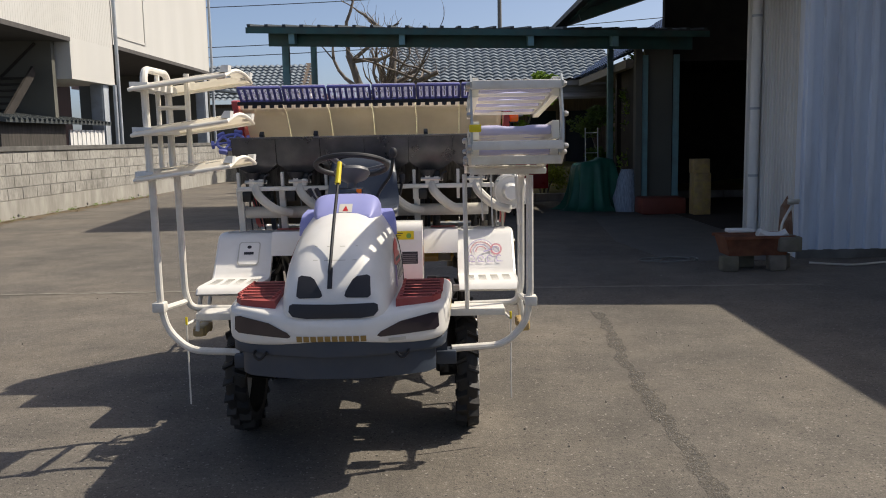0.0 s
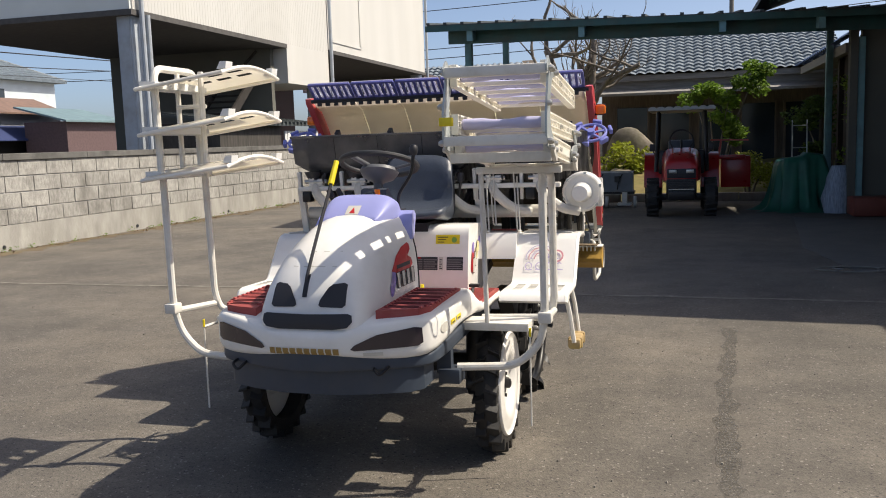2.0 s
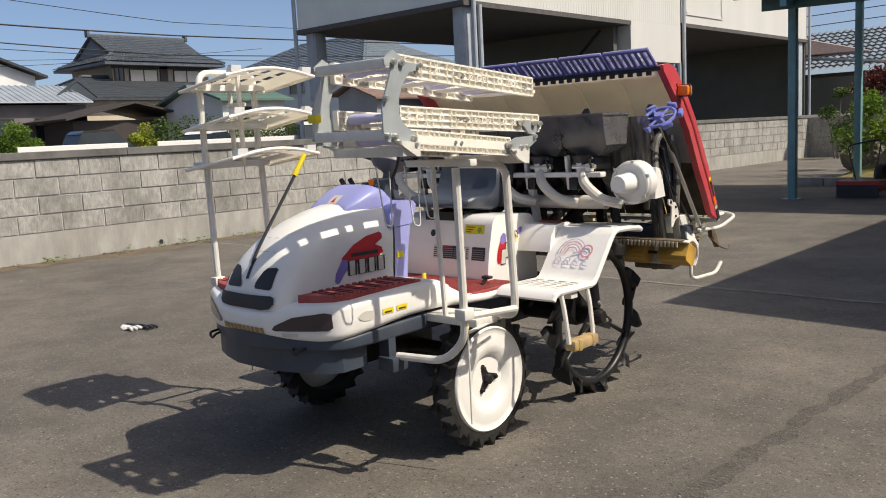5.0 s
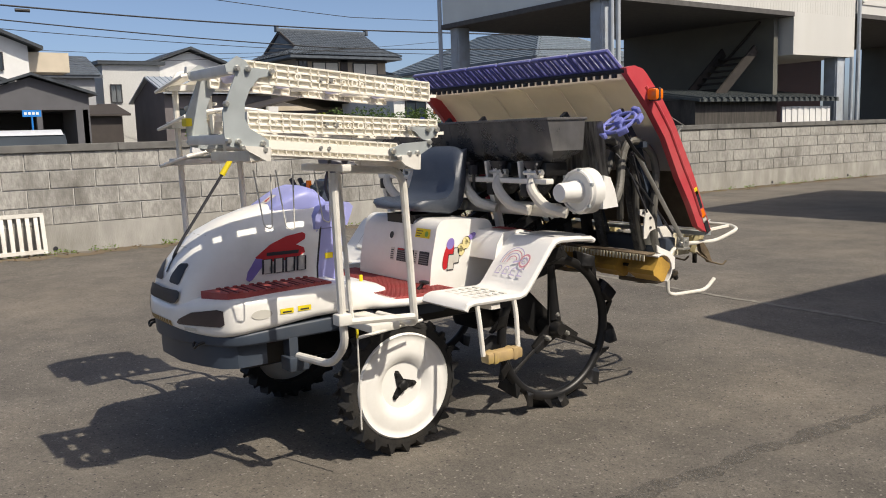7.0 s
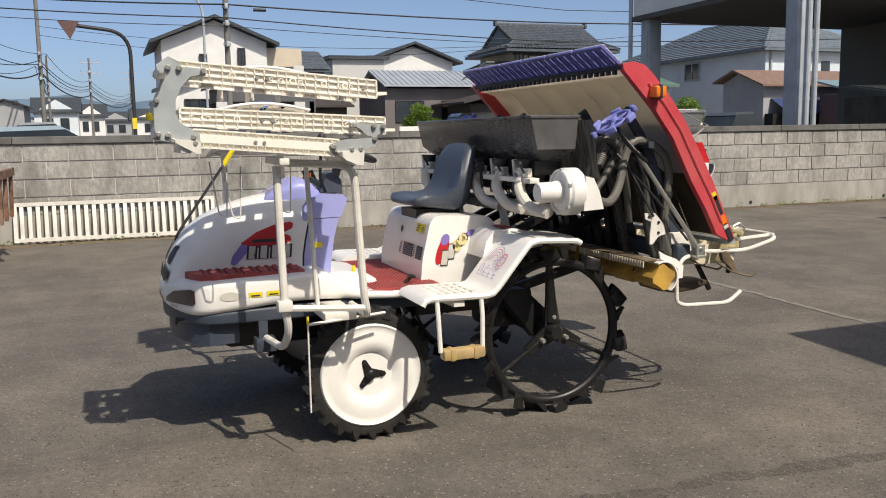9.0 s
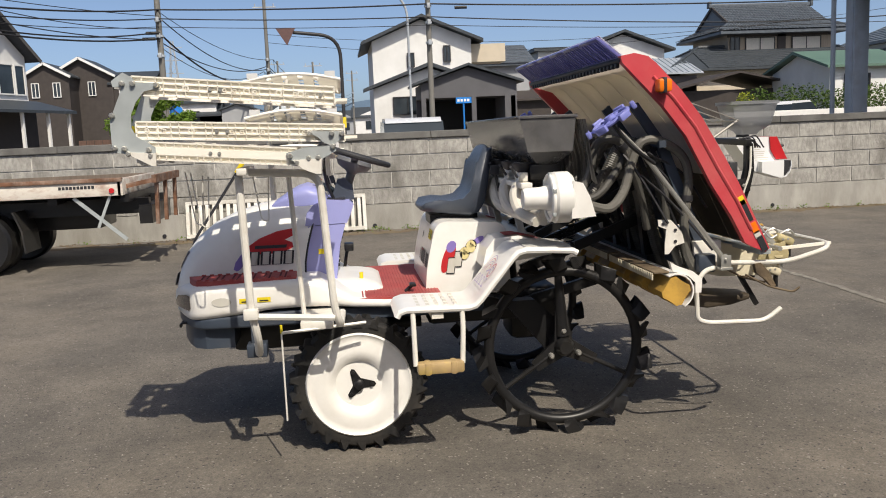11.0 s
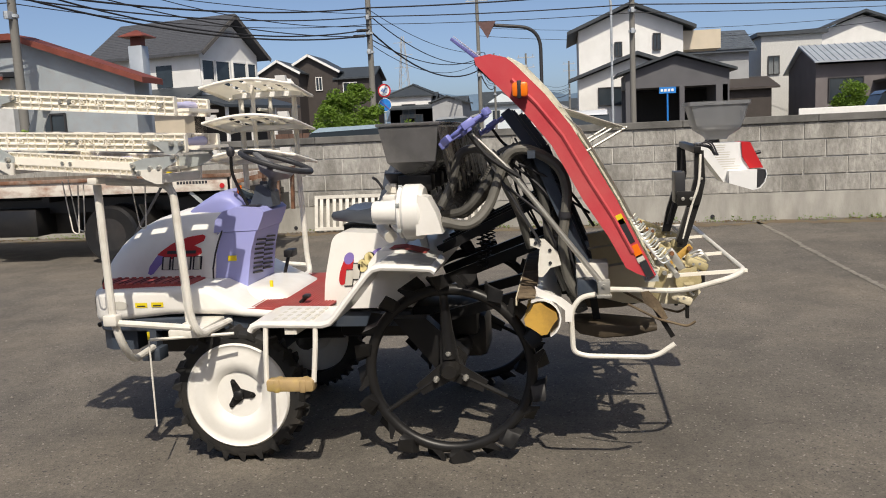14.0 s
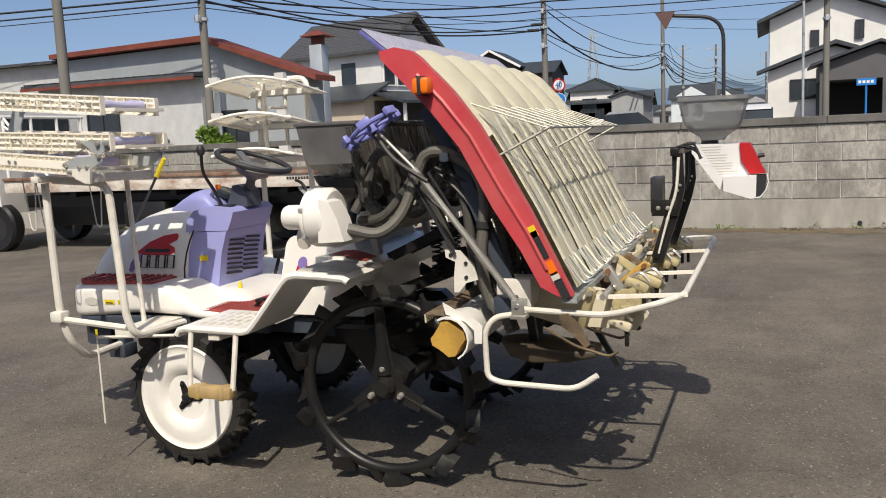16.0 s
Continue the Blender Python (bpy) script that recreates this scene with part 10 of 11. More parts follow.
solid("wrapped_roll", bm, material("blue_white_sheet", (0.28, 0.34, 0.42), 0.6, scale=9, vary=0.35, stretch=(6, 6, 0.6)), "bundle wrapped in striped blue sheet", "bundle", smooth=60)
bm = BM()
box(bm, (3.6, 15.5, 0), (4.4, 16.1, 0.3), bev=0.03)
solid("red_crate", bm, M["rustroof"], "dark red crate at the doorway", "crate")
bm = BM()
box(bm, (4.45, 15.2, 0.012), (4.75, 15.5, 0.75), bev=0.01)
solid("cardboard_box", bm, M["tape"], "tall brown cardboard box in the doorway", "box")
bm = BM()
box(bm, (4.42, 15.18, 0.75), (4.72, 15.45, 1.0), bev=0.01)
solid("cardboard_box", bm, M["tape"], "brown cardboard box on top of another", "box")

# washing trough by the warehouse corner
trough = thing("washing_trough", (3.3, 9.15, 0), "rusty washing trough on stones beside the wall", "trough")
M["terra"] = material("rusty_basin", (0.17, 0.06, 0.03), 0.75, scale=7, vary=0.35, dirt=(0.26, 0.12, 0.06), dirt_amount=0.6, dirt_scale=6)
bm = BM()
loft(bm, [[(2.95 + i, 8.9 + j, z) for i, j in ((0.05, 0.04), (0.65, 0.04), (0.65, 0.36), (0.05, 0.36))] if z < 0.2 else [(2.95 + i, 8.9 + j, z) for i, j in ((0, 0), (0.7, 0), (0.7, 0.4), (0, 0.4))] for z in (0.16, 0.36)])
part("basin", bm, M["terra"], trough, "brown basin", 0)
bm = BM()
box(bm, (2.93, 8.88, 0.34), (3.67, 8.92, 0.37))
box(bm, (2.93, 9.28, 0.34), (3.67, 9.32, 0.37))
part("rim", bm, M["terra"], trough, "", 0)
for x, y in ((3.0, 8.95), (3.5, 8.95), (3.25, 9.2), (3.62, 9.15)):
    bm = BM()
    box(bm, (x - 0.09, y - 0.07, 0), (x + 0.09, y + 0.07, 0.16), bev=0.02)
    part("stone_block", bm, M["stone"], trough)
bm = BM()
box(bm, (3.5, 8.86, 0.2), (3.74, 9.2, 0.36), bev=0.02)
part("second_basin", bm, M["stone"], trough, "pale stone basin")
bm = BM()
box(bm, (3.0, 8.98, 0.4), (3.28, 9.12, 0.44), bev=0.015)
solid("white_tray", bm, M["trimwhite"], "small white tray on the trough", "tray")
bm = BM()
tube(bm, bez((3.32, 9.0, 0.4), (3.42, 9.02, 0.36), (3.55, 9.0, 0.36), (3.62, 8.98, 0.4), n=5), 0.045, 8)
solid("white_cloths", bm, M["trimwhite"], "white plastic pieces lying on the basin", "plastic scrap")
tap = thing("water_tap", (3.95, 9.6, 0), "standing water tap on a rusty pipe", "tap")
bm = BM()
tube(bm, fillet([(3.78, 9.55, 0.0), (3.78, 9.55, 0.42), (3.93, 9.6, 0.66), (4.0, 9.62, 0.68)], 0.08), 0.016, 8)
part("pipe", bm, M["steel"], tap)
bm = BM()
box(bm, (3.86, 9.56, 0.64), (3.98, 9.62, 0.7), bev=0.01)
part("valve", bm, M["steel"], tap)
M["rust"] = material("dark_rust", (0.17, 0.085, 0.05), 0.9, scale=8, vary=0.4, dirt=(0.4, 0.35, 0.3), dirt_amount=0.7, dirt_scale=5)
bm = BM()
prism(bm, [(9.9, 0.2), (10.35, 0.2), (10.3, 0.55), (10.1, 0.7), (9.95, 0.5)], "x", 4.058, 4.062)
part("rust_stain", bm, M["rust"], warehouse, "orange rust stain", 0)
hose = thing("garden_hose", (2.6, 9.8, 0), "loosely coiled faded grey garden hose on the ground", "hose")
bm = BM()
pts = []
for i in range(48):
    a = i * 0.21
    r = 0.25 + 0.05 * math.sin(i * 0.37)
    pts.append((2.45 + i * 0.006 + r * 1.4 * math.cos(a), 9.75 + r * 0.55 * math.sin(a), 0.015 + 0.012 * (i % 7) / 7))
tube(bm, pts, 0.008, 6)
part("coil", bm, material("faded_grey_hose", (0.2, 0.2, 0.19), 0.6, vary=0.15), hose)
bm = BM()
tube(bm, bez((4.0, 9.3, 0.02), (4.4, 9.15, 0.012), (4.9, 9.3, 0.012), (5.6, 9.2, 0.012), n=6), 0.011, 6)
part("end", bm, M["hose"], hose)
# cloth gloves dropped on the asphalt
glove = thing("work_gloves", (-3.84, 4.66, 0), "pair of dark and white work gloves on the ground", "gloves")
for k, (dx, dy, mt) in enumerate(((0, 0, "ink"), (0.1, 0.04, "ink"), (0.02, -0.05, "trimwhite"))):
    bm = BM()
    loft(bm, [[(-3.9 + dx + 0.05 * u * math.cos(a) + 0.12 * (u - 0.5), 4.66 + dy + 0.03 * math.sin(a) * (0.6 + u), 0.005 + 0.018 * (1 + math.sin(2 * a + k)) * 0.6) for a in (2 * math.pi * i / 10 for i in range(10))] for u in (0.2, 0.7, 1.1)])
    part("glove", bm, M[mt], glove, "", 60)
    for f in range(3):
        bm = BM()
        tube(bm, bez((-3.88 + dx + 0.06, 4.64 + dy + f * 0.02, 0.015), (-3.83 + dx + 0.06, 4.63 + dy + f * 0.03, 0.025), (-3.79 + dx + 0.06, 4.63 + dy + f * 0.04, 0.012), n=4), 0.011, 6)
        part("finger", bm, M[mt], glove)

# ---- white fence panel leaning on the block wall ----
fence = thing("fence_panel", (-8.6, 3.25, 0), "white slatted metal fence panel leaning on the wall", "fence panel")
M["fencewhite"] = material("chalky_white_metal", (0.72, 0.7, 0.64), 0.5, scale=8, vary=0.06, dirt=(0.45, 0.4, 0.33), dirt_amount=0.4, dirt_scale=5)


def fence_x(z, y):
    """The leaning panel's face at height z."""
    return wall_x(y) + 0.15 - 0.11 * (z / 0.55)



bm = BM()
for z in (0.06, 0.535):
    bar(bm, (fence_x(z, 1.95), 1.95, z), (fence_x(z, 4.57), 4.57, z), 0.03, 0.05)
for y in (1.97, 4.55):
    bar(bm, (fence_x(0.03, y), y, 0.03), (fence_x(0.55, y), y, 0.55), 0.05, 0.03, up=(1, 0, 0))
part("fence_frame", bm, M["fencewhite"], fence, "", 0)
for i in range(25):
    y = 2.05 + i * 0.101
    bm = BM()
    bar(bm, (fence_x(0.08, y) - 0.006, y, 0.08), (fence_x(0.51, y) - 0.006, y, 0.51), 0.052, 0.02, 0.004, up=(1, 0, 0))
    part("slat", bm, M["fencewhite"], fence)

# ---- flatbed truck ----
truck = thing("flatbed_truck", (-6.9, -1.5, 0), "old white flatbed truck with rusty bed side", "truck")
M["rimsteel"] = material("grimy_rim_steel", (0.022, 0.022, 0.023), 0.6, scale=9, vary=0.25, dirt=(0.05, 0.04, 0.035), dirt_amount=0.6)
M["trwhite"] = material("rusty_white_paint", (0.66, 0.62, 0.55), 0.5, scale=5, vary=0.06, dirt=(0.25, 0.1, 0.05), dirt_amount=0.9, dirt_scale=6, stretch=(1, 0.6, 1.2))
bm = BM()
box(bm, (-6.25, -3.6, 0.86), (-6.2, 1.74, 1.03), bev=0.005)
part("bed_side", bm, M["trwhite"], truck, "rust-streaked white bed side")
bm = BM()
bar(bm, (-6.21, -3.6, 1.055), (-6.21, 1.76, 1.04), 0.07, 0.045, 0.006)
part("bed_rail", bm, M["rust"], truck, "rusty top rail")
bm = BM()
box(bm, (-7.95, -3.6, 0.88), (-6.26, 1.74, 0.95))
box(bm, (-7.98, -3.6, 0.86), (-7.93, 1.74, 1.05))
part("bed_floor", bm, M["wood"], truck, "worn plank bed floor", 0)
bm = BM()
box(bm, (-7.95, 1.7, 0.86), (-6.2, 1.76, 1.05), bev=0.005)
part("tailboard", bm, M["trwhite"], truck, "white tailboard")
bm = BM()
for x in (-7.5, -6.65):
    box(bm, (x - 0.05, -3.6, 0.62), (x + 0.05, 1.95, 0.8))
for y in (-2.5, -0.8, 0.9, 1.7):
    box(bm, (-7.9, y, 0.78), (-6.3, y + 0.1, 0.87))
box(bm, (-7.6, 1.85, 0.5), (-6.5, 2.0, 0.72))
cyl(bm, (-7.8, 0.12, 0.36), (-6.3, 0.12, 0.36), 0.07)
part("chassis", bm, M["blackpaint"], truck, "dark chassis frame", 0)
bm = BM()
for x in (-6.4, -6.9, -7.5):
    bar(bm, (x, 1.74, 0.95), (x, 2.1, 1.02), 0.06, 0.05)
    bar(bm, (x, 2.08, 0.5), (x, 2.1, 1.05), 0.06, 0.04)
bar(bm, (-7.7, 2.1, 1.03), (-6.25, 2.1, 1.03), 0.05, 0.09)
part("tail_frame", bm, M["rust"], truck, "dark rusty tail frame", 0)
for x, r, y in ((-6.33, 0.36, 0.12), (-6.6, 0.36, 0.12), (-7.75, 0.36, 0.12), (-6.35, 0.36, -3.9), (-7.75, 0.36, -3.9)):
    bm = BM()
    lathe(bm, [(0.2, -0.1), (0.33, -0.11), (0.36, -0.07), (0.36, 0.07), (0.33, 0.11), (0.2, 0.1)], (x, y, r), (1, 0, 0), 36, True)
    wh = part("wheel", bm, M["rubberclean"], truck, "worn black truck tyre")
    bm = BM()
    lathe(bm, [(0.21, 0.1), (0.2, 0.06), (0.15, 0.03), (0.08, 0.03), (0.07, 0.08), (0, 0.08)], (x, y, r), (1, 0, 0), 24)
    part("rim", bm, M["rimsteel"], wh, "dark steel rim")
    bm = BM()
    for k in range(6):
        a = k * math.pi / 3
        cyl(bm, (x + 0.03, y + 0.12 * math.cos(a), r + 0.12 * math.sin(a)), (x + 0.05, y + 0.12 * math.cos(a), r + 0.12 * math.sin(a)), 0.014, n=6)
    parts_each("wheel_nut", bm, M["rust"], wh, "", 0)
bm = BM()
ribbon(bm, [(0.62, 0.25), (0.6, 0.5), (0.52, 0.72)], 0.02, "x", -6.75, -6.25)
part("mud_flap", bm, M["rubber"], truck, "black mud flap", 0)
bm = BM()
cyl(bm, (-6.19, 1.64, 0.92), (-6.18, 1.64, 0.92), 0.03, n=12)
part("tail_lamp", bm, M["decalred"], truck, "red tail lamp")
bm = BM()
for i in range(10):
    box(bm, (-6.199, 1.06 + i * 0.04, 0.95), (-6.197, 1.09 + i * 0.04, 0.985))
part("lettering_bar", bm, M["ink"], truck, "", 0)
bm = BM()
bar(bm, (-6.25, 1.2, 0.85), (-6.25, 1.75, 0.35), 0.02, 0.04)
bar(bm, (-6.25, 1.62, 0.9), (-6.23, 1.45, 0.5), 0.015, 0.03)
part("prop_lever", bm, M["galv"], truck)
bm = BM()
box(bm, (-6.75, -1.6, 0.35), (-6.3, -0.9, 0.7), bev=0.03)
part("tool_box", bm, M["blackpaint"], truck)
# Added dark box stands in for shade and dirt beneath the bed.
bm = BM()
box(bm, (-7.5, -3.4, 0.34), (-6.72, -0.55, 0.85), bev=0.02)
part("under_shade_box", bm, M["blackpaint"], truck, "added dark box for shade and grime under the bed")
# Another added dark box closes the shaded gap behind the wheel.
bm = BM()
box(bm, (-7.45, 0.55, 0.45), (-6.75, 1.35, 0.85), bev=0.02)
part("rear_fill_box", bm, M["blackpaint"], truck, "added dark box filling the space under the rear bed")
# cab with headboard rack
bm = BM()
prism(bm, [(-3.75, 0.55), (-3.75, 2.05), (-3.9, 2.15), (-4.9, 2.12), (-5.25, 1.35), (-5.3, 0.55)], "x", -7.9, -6.25, 0.04)
part("cab", bm, M["trimwhite"], truck, "white truck cab")
bm = BM()
box(bm, (-6.26, -4.75, 1.4), (-6.24, -3.95, 1.98))
box(bm, (-7.7, -3.76, 1.45), (-6.45, -3.74, 1.95))
part("cab_window", bm, M["glass"], truck, "", 0)
bm = BM()
for x in (-7.8, -7.3, -6.8, -6.3):
    cyl(bm, (x, -3.6, 0.95), (x, -3.6, 1.95), 0.025, n=8)
for z in (1.3, 1.62, 1.95):
    cyl(bm, (-7.85, -3.6, z), (-6.25, -3.6, z), 0.025, n=8)
for y, z in ((-2.3, 1.62), (-2.8, 1.75)):
    cyl(bm, (-6.3, y, 1.0), (-6.3, -3.6, z + 0.2), 0.02, n=8)
parts_each("headboard_tube", bm, M["trimwhite"], truck, "white tube of the headboard rack")

# ---- street side: hedge, guard rail, cars, bushes ----
rnd = random.Random(77)
hedge = thing("hedge", (-46.4, 35, 0), "long clipped dark green hedge", "hedge")
bm = BM()
for i in range(26):
    leaves(bm, (-46.4 + rnd.uniform(-0.2, 0.2), 29.5 + i * 0.47, 2.25 + rnd.uniform(-0.2, 0.25)), (0.7, 0.6, 1.0), 160, 0.2, rnd, 0.2)
part("foliage", bm, M["leafdark"], hedge, "", 0)
bm = BM()
for i in range(13):
    cyl(bm, (-46.4, 29.8 + i * 0.9, 0), (-46.4, 29.8 + i * 0.9, 2), 0.06, n=6)
part("trunk", bm, M["bark"], hedge)
for i, (x, y, z, r, mt, lb) in enumerate(((-49, 30.2, 2.3, 0.9, "leafyellow", "rounded yellow-green garden bush"), (-52, 23.4, 2.6, 1.0, "leaf", "rounded green garden bush"), (-41, -5.5, 2.4, 1.2, "leaf", "dense green tree beside the pole"), (-36, -1.2, 1.5, 0.7, "leaf", "dense green bush by the street"), (-47, 41.5, 3.0, 1.1, "leaf", "rounded green tree before the house"), (-20, -9.8, 1.6, 0.6, "leaf", "green bush by the workshop window"))):
    shrub("street_bush", x, y, 0.0, [(0, 0, z, r), (0, r * 0.6, z - 0.4, r * 0.8), (0, -r * 0.6, z - 0.4, r * 0.8), (0, 0, z - 0.9, r)], mt, lb, 0.2, 700, 60 + i)
for y0, y1 in ((14.4, 18.7), (20.0, 29.6)):
    rail = thing("guard_rail", (-30, (y0 + y1) / 2, 0), "white roadside guard rail beside an opening", "guard rail", "guard rails by the road")
    bm = BM()
    bar(bm, (-30, y0, 1.55), (-30, y1, 1.55), 0.06, 0.3, 0.02)
    part("beam", bm, M["trimwhite"], rail, "", 0)
    n = int((y1 - y0) / 2) + 1
    for i in range(n):
        y = y0 + 0.15 + i * (y1 - y0 - 0.3) / (n - 1)
        bm = BM()
        cyl(bm, (-30.08, y, 0), (-30.08, y, 1.6), 0.05, n=8)
        part("post", bm, M["trimwhite"], rail)


def car(x, y, z, col, label, turn=0, k=1.0):
    c = thing("car", (x, y, z), label, "car", "cars beyond the wall")
    m = Matrix.Translation((x, y, z)) @ Matrix.Rotation(radians(turn), 4, "Z") @ Matrix.Diagonal((1, 1, k, 1))
    bm = BM()
    prism(bm, [(-2.0, 0.3), (-2.05, 0.75), (-1.9, 0.95), (1.2, 0.98), (1.95, 0.8), (2.05, 0.35)], "x", -0.82, 0.82, 0.08, 3)
    bm.transform(m)
    part("body", bm, col, c, "", 50)
    bm = BM()
    prism(bm, [(-1.85, 0.95), (-1.45, 1.42), (0.1, 1.46), (1.0, 0.97)], "x", -0.74, 0.74, 0.06, 3)
    bm.transform(m)
    part("cabin_glass", bm, M["glass"], c, "", 50)
    bm = BM()
    prism(bm, [(-1.5, 1.4), (-1.3, 1.5), (0.0, 1.52), (0.2, 1.43)], "x", -0.7, 0.7, 0.03)
    bm.transform(m)
    part("roof", bm, col, c, "", 50)
    for sx in (-0.8, 0.8):
        for sy in (-1.25, 1.25):
            bm = BM()
            lathe(bm, [(0.1, -0.1), (0.31, -0.1), (0.31, 0.1), (0.1, 0.1)], (sx, sy, 0.31), (1, 0, 0), 18)
            bm.transform(m)
            part("wheel", bm, M["rubber"], c)


car(-19, 6.1, 0, material("silver_white_paint", (0.6, 0.62, 0.65), 0.25, vary=0.03, coat=0.5), "white hatchback parked by the house", 90, 1.2)
car(-34, 25.3, 0, material("clean_white_paint", (0.75, 0.76, 0.77), 0.25, vary=0.03, coat=0.5), "white car parked before the traditional house", 30, 1.42)
car(-13.2, 2.3, 0, material("pale_blue_paint", (0.32, 0.42, 0.5), 0.25, vary=0.03, coat=0.5), "pale blue car beyond the wall", 10, 1.08)
car(-40.0, 0.8, 0, material("silver_paint", (0.42, 0.44, 0.46), 0.3, metal=0.5, vary=0.03, coat=0.5), "silver hatchback parked on the street", 8, 1.45)
car(-34.5, 20.1, 0, material("black_paint", (0.012, 0.012, 0.014), 0.2, vary=0.03, coat=0.6), "black estate car parked by the rail", 0, 1.55)
car(-30.6, 28.6, 0, material("dull_white_paint", (0.62, 0.63, 0.63), 0.35, vary=0.04, coat=0.3), "small white van parked beyond the hall", 60, 1.55)
car(-27.6, 29.6, 0, material("dark_grey_paint", (0.06, 0.07, 0.075), 0.3, vary=0.03, coat=0.5), "dark grey hatchback parked beyond the hall", 20, 1.4)
sgn = thing("traffic_sign", (-52.5, -5.82, 0), "round red and blue traffic signs on a post", "traffic sign")
bm = BM()
cyl(bm, (-52.52, -5.82, 0), (-52.52, -5.82, 4.8), 0.045, n=8)
part("post", bm, M["galv"], sgn, "galvanised post")
for z, mt, mt2 in ((4.33, "decalred", "trimwhite"), (3.4, "trimwhite", "signblue")):
    bm = BM()
    lathe(bm, [(0.44, 0), (0.44, 0.02), (0, 0.02)], (-52.48, -5.82, z), (1, 0, 0), 24)
    disc = part("sign_disc", bm, M[mt], sgn, "", 0)
    bm = BM()
    lathe(bm, [(0.34 if z > 4 else 0.41, 0), (0.34 if z > 4 else 0.41, 0.03), (0, 0.03)], (-52.48, -5.82, z), (1, 0, 0), 24)
    part("sign_face", bm, M[mt2], disc, "", 0)
    if z > 4:
        curve = bpy.data.curves.new("speed_number", "FONT")
        curve.body, curve.size, curve.extrude, curve.align_x, curve.align_y = "40", 0.46, 0.002, "CENTER", "CENTER"
        curve.materials.append(M["signblue"])
        num = new("speed_number", curve)
        num.matrix_basis = Matrix.Translation((-52.43, -5.82, z)) @ Euler((radians(90), 0, radians(90))).to_matrix().to_4x4()
        under(num, disc)
    else:
        bm = BM()
        bar(bm, (-52.43, -5.82 - 0.3, z + 0.3), (-52.43, -5.82 + 0.3, z - 0.3), 0.01, 0.08, up=(1, 0, 0))
        part("red_bar", bm, M["decalred"], disc, "red slanting bar", 0)

shrub("street_bush", -27.3, -2.05, 0.0, [(0, -0.75, 2.45, 0.5), (0, -0.2, 2.85, 0.55), (0, 0.4, 2.75, 0.55), (0.1, 0.85, 2.3, 0.45), (0.1, -0.9, 1.9, 0.5), (0.1, 0, 2.0, 0.7), (0.1, 0.8, 1.8, 0.5), (0, 0.3, 3.05, 0.35)], "leaf", "rounded leafy green bush beside the street", 0.13, 900, 61)
fence_b = thing("board_fence", (-24.5, -2.2, 0), "low dark brown board fence by the street", "fence")
for i in range(14):
    bm = BM()
    box(bm, (-24.52, -3.9 + i * 0.24, 0), (-24.48, -3.68 + i * 0.24, 1.62), bev=0.004)
    part("board", bm, M["fencebrown"] if i not in (8, 9, 10) else M["fenceorange"], fence_b, "" if i not in (8, 9, 10) else "faded orange board")
bm = BM()
bar(bm, (-24.55, -3.9, 1.3), (-24.55, -0.55, 1.3), 0.05, 0.08)
part("rail", bm, M["fencebrown"], fence_b)

# weeds, litter and gravel
M["dryleaf"] = material("dry_brown_litter", (0.16, 0.11, 0.06), 0.9, scale=8, vary=0.5, thin=0.15)
rnd = random.Random(91)
for name, mt, lb, n, size in (("wall_foot_weeds", "leaf", "small green weeds along the wall foot", 90, 0.035), ("wall_foot_litter", "dryleaf", "dry leaf litter along the wall foot", 260, 0.03)):
    bm = BM()
    for _ in range(n):
        y = rnd.uniform(-4.5, 24)
        x = wall_x(y) + 0.03 + abs(rnd.gauss(0, 0.09 if mt == "leaf" else 0.14))
        if mt == "leaf":
            leaves(bm, (x, y, 0.03), (0.07, 0.11, 0.05), 14, size, rnd, 0.0)
        else:
            leaves(bm, (x, y, 0.012), (0.1, 0.16, 0.012), 9, size, rnd, 0.0)
    solid(name, bm, M[mt], lb, "weeds" if mt == "leaf" else "leaf litter", "stuff", smooth=0)
bm = BM()
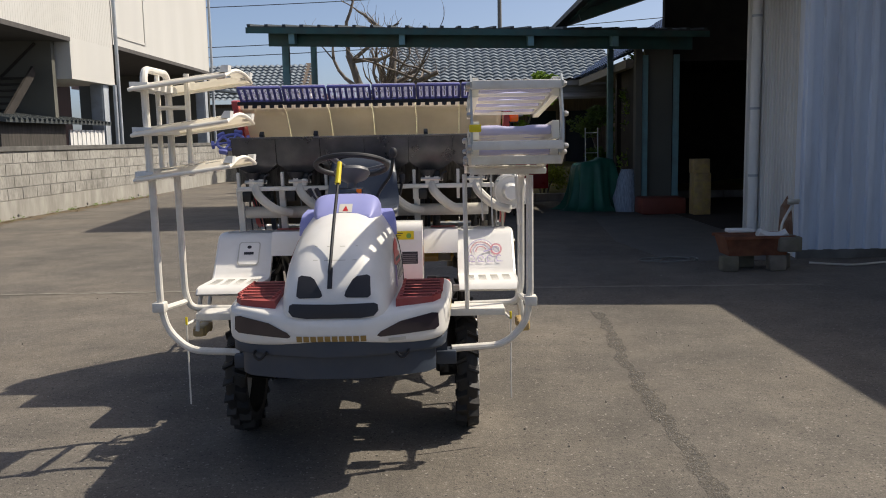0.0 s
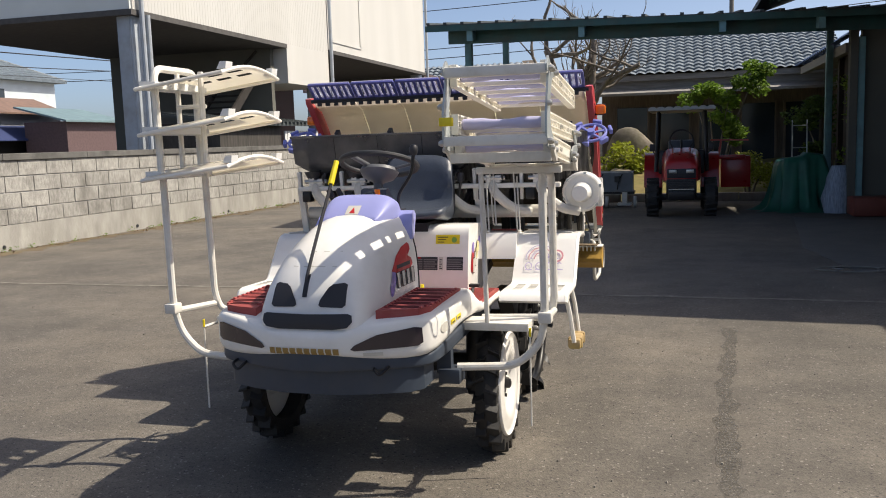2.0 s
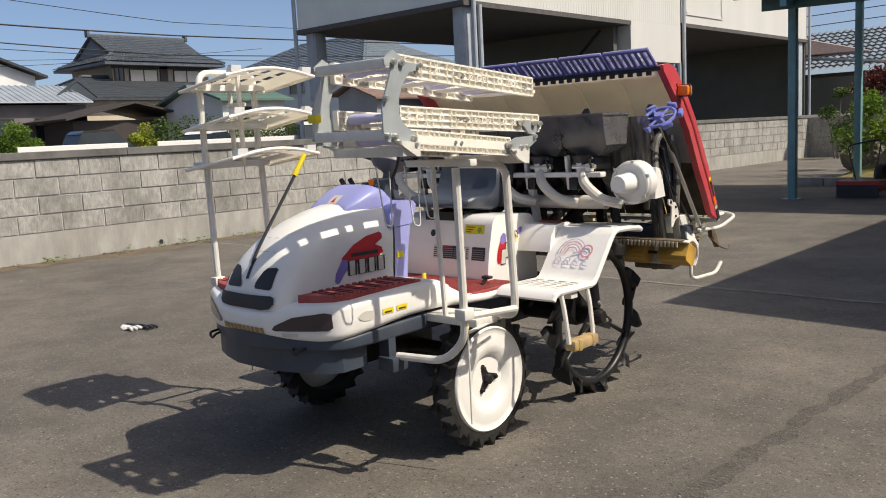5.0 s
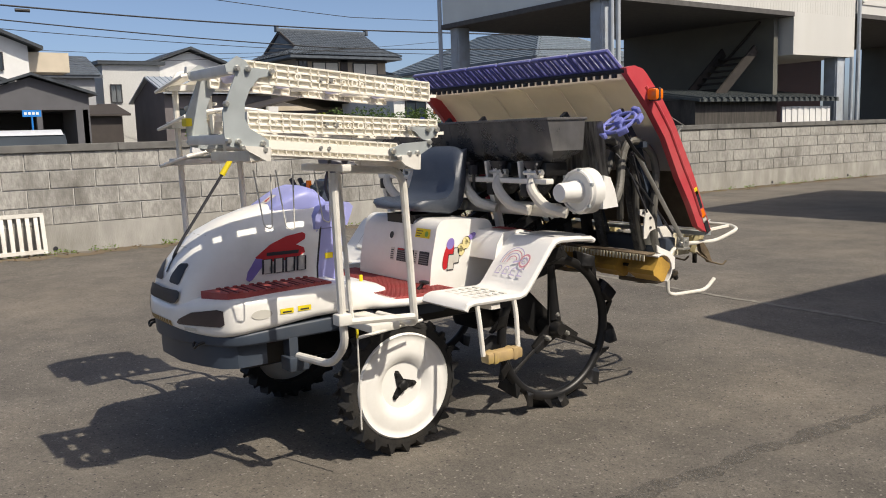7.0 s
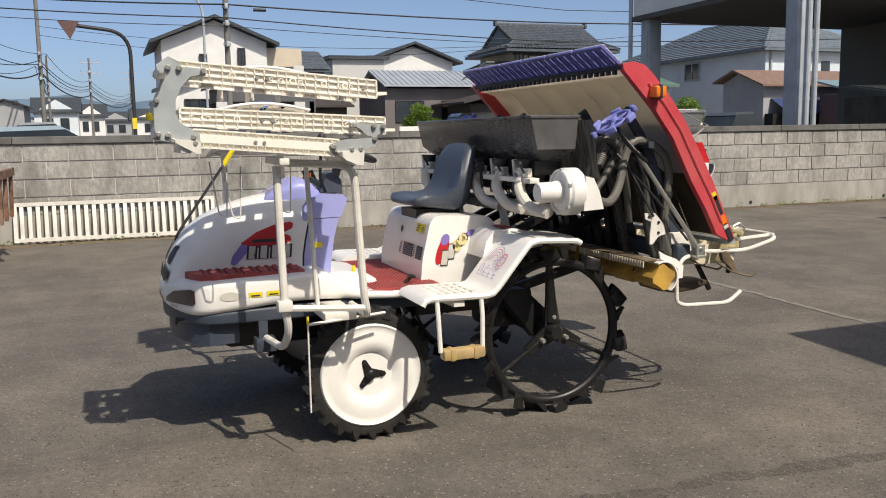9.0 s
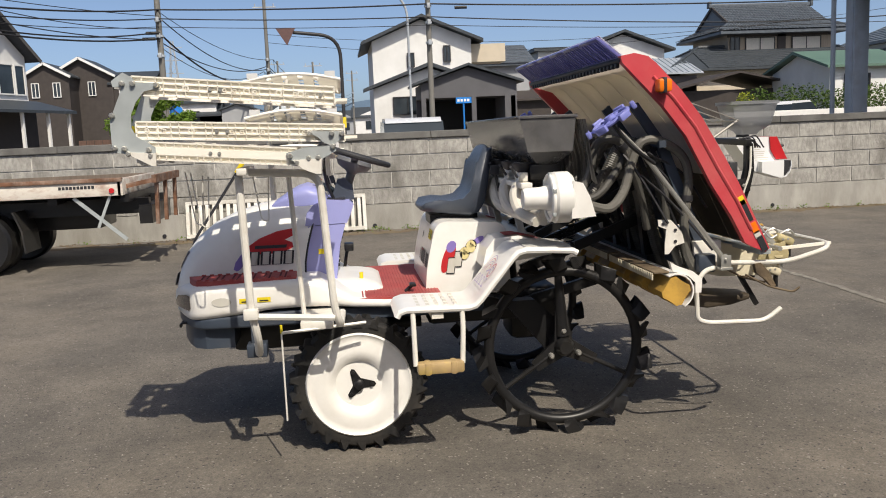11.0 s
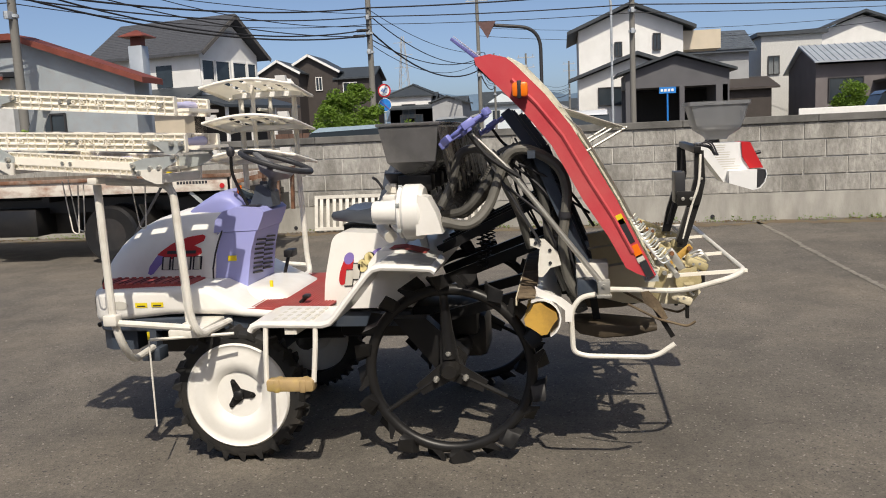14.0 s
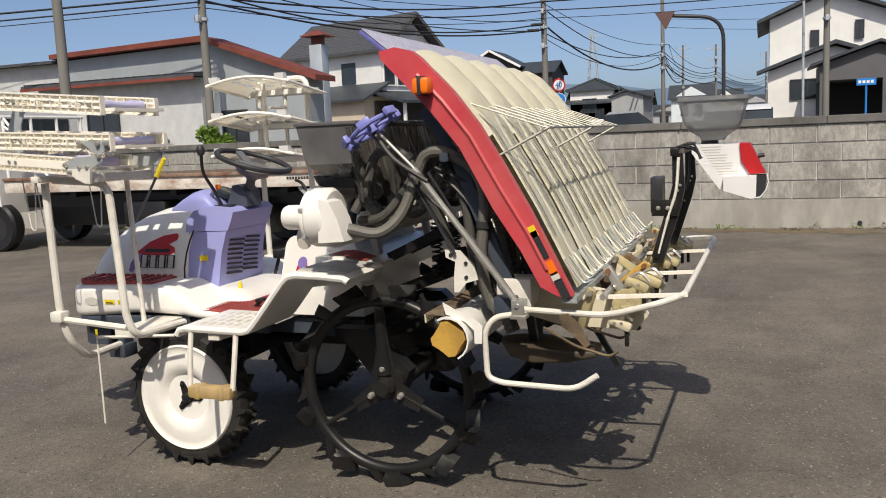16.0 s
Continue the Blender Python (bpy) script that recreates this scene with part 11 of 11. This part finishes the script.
for _ in range(650):
    x, y = rnd.uniform(-7.5, 3.2), rnd.uniform(0.8, 9.5)
    r = rnd.uniform(0.0025, 0.0075)
    ring = [(x + r * math.cos(a) * rnd.uniform(0.7, 1.3), y + r * math.sin(a) * rnd.uniform(0.7, 1.3)) for a in (0, 1.25, 2.5, 3.8, 5.0)]
    lo = [bm.verts.new((p[0], p[1], 0.0)) for p in ring]
    hi = [bm.verts.new((x + (p[0] - x) * 0.6, y + (p[1] - y) * 0.6, r * 1.1)) for p in ring]
    bm.faces.new(hi)
    for i in range(5):
        bm.faces.new((lo[i], lo[(i + 1) % 5], hi[(i + 1) % 5], hi[i]))
solid("loose_gravel", bm, material("pale_grit", (0.24, 0.22, 0.19), 0.9, scale=3, vary=0.5), "loose pale grit scattered over the asphalt", "gravel", "stuff", smooth=0)

# ---- the wall's blocks ----
BL, GAP = 0.575, 0.017
bm = BM()
box(bm, (-0.01, -BL / 2 + GAP / 2, -CO / 2 + GAP / 2), (0.004, BL / 2 - GAP / 2, CO / 2 - GAP / 2), bev=0.004)
block_mesh = finish(bm, "block", M["block"], 0)
rnd = random.Random(5)
rest = BM()
for r in range(NB):
    off = BL / 2 if r % 2 else 0.0
    for k in range(int((W1 - W0) / BL)):
        y = W0 + BL * (k + 0.5) + off
        if y + BL / 2 > W1:
            continue
        m = WM @ pose(rnd.uniform(-0.003, 0.003), y, PL + CO * (r + 0.5), 0, 0, rnd.uniform(-0.4, 0.4))
        if -4.0 < y < 34:
            ob = new("block", block_mesh)
            ob.matrix_basis = m
            under(ob, block_wall)
        else:
            box(rest, (-0.01, -BL / 2 + GAP / 2, -CO / 2 + GAP / 2), (0.004, BL / 2 - GAP / 2, CO / 2 - GAP / 2), m)
tagged(part("far_blocks", rest, M["block"], block_wall, "", 0), kind="stuff")
for k in range(9):
    bm = BM()
    y = -1.5 + k * 3.1
    cyl(bm, WM @ Vector((-0.05, y, 0.07)), WM @ Vector((0.012, y, 0.07)), 0.03, n=12)
    part("weep_pipe", bm, M["ink"], block_wall, "dark drain pipe end")
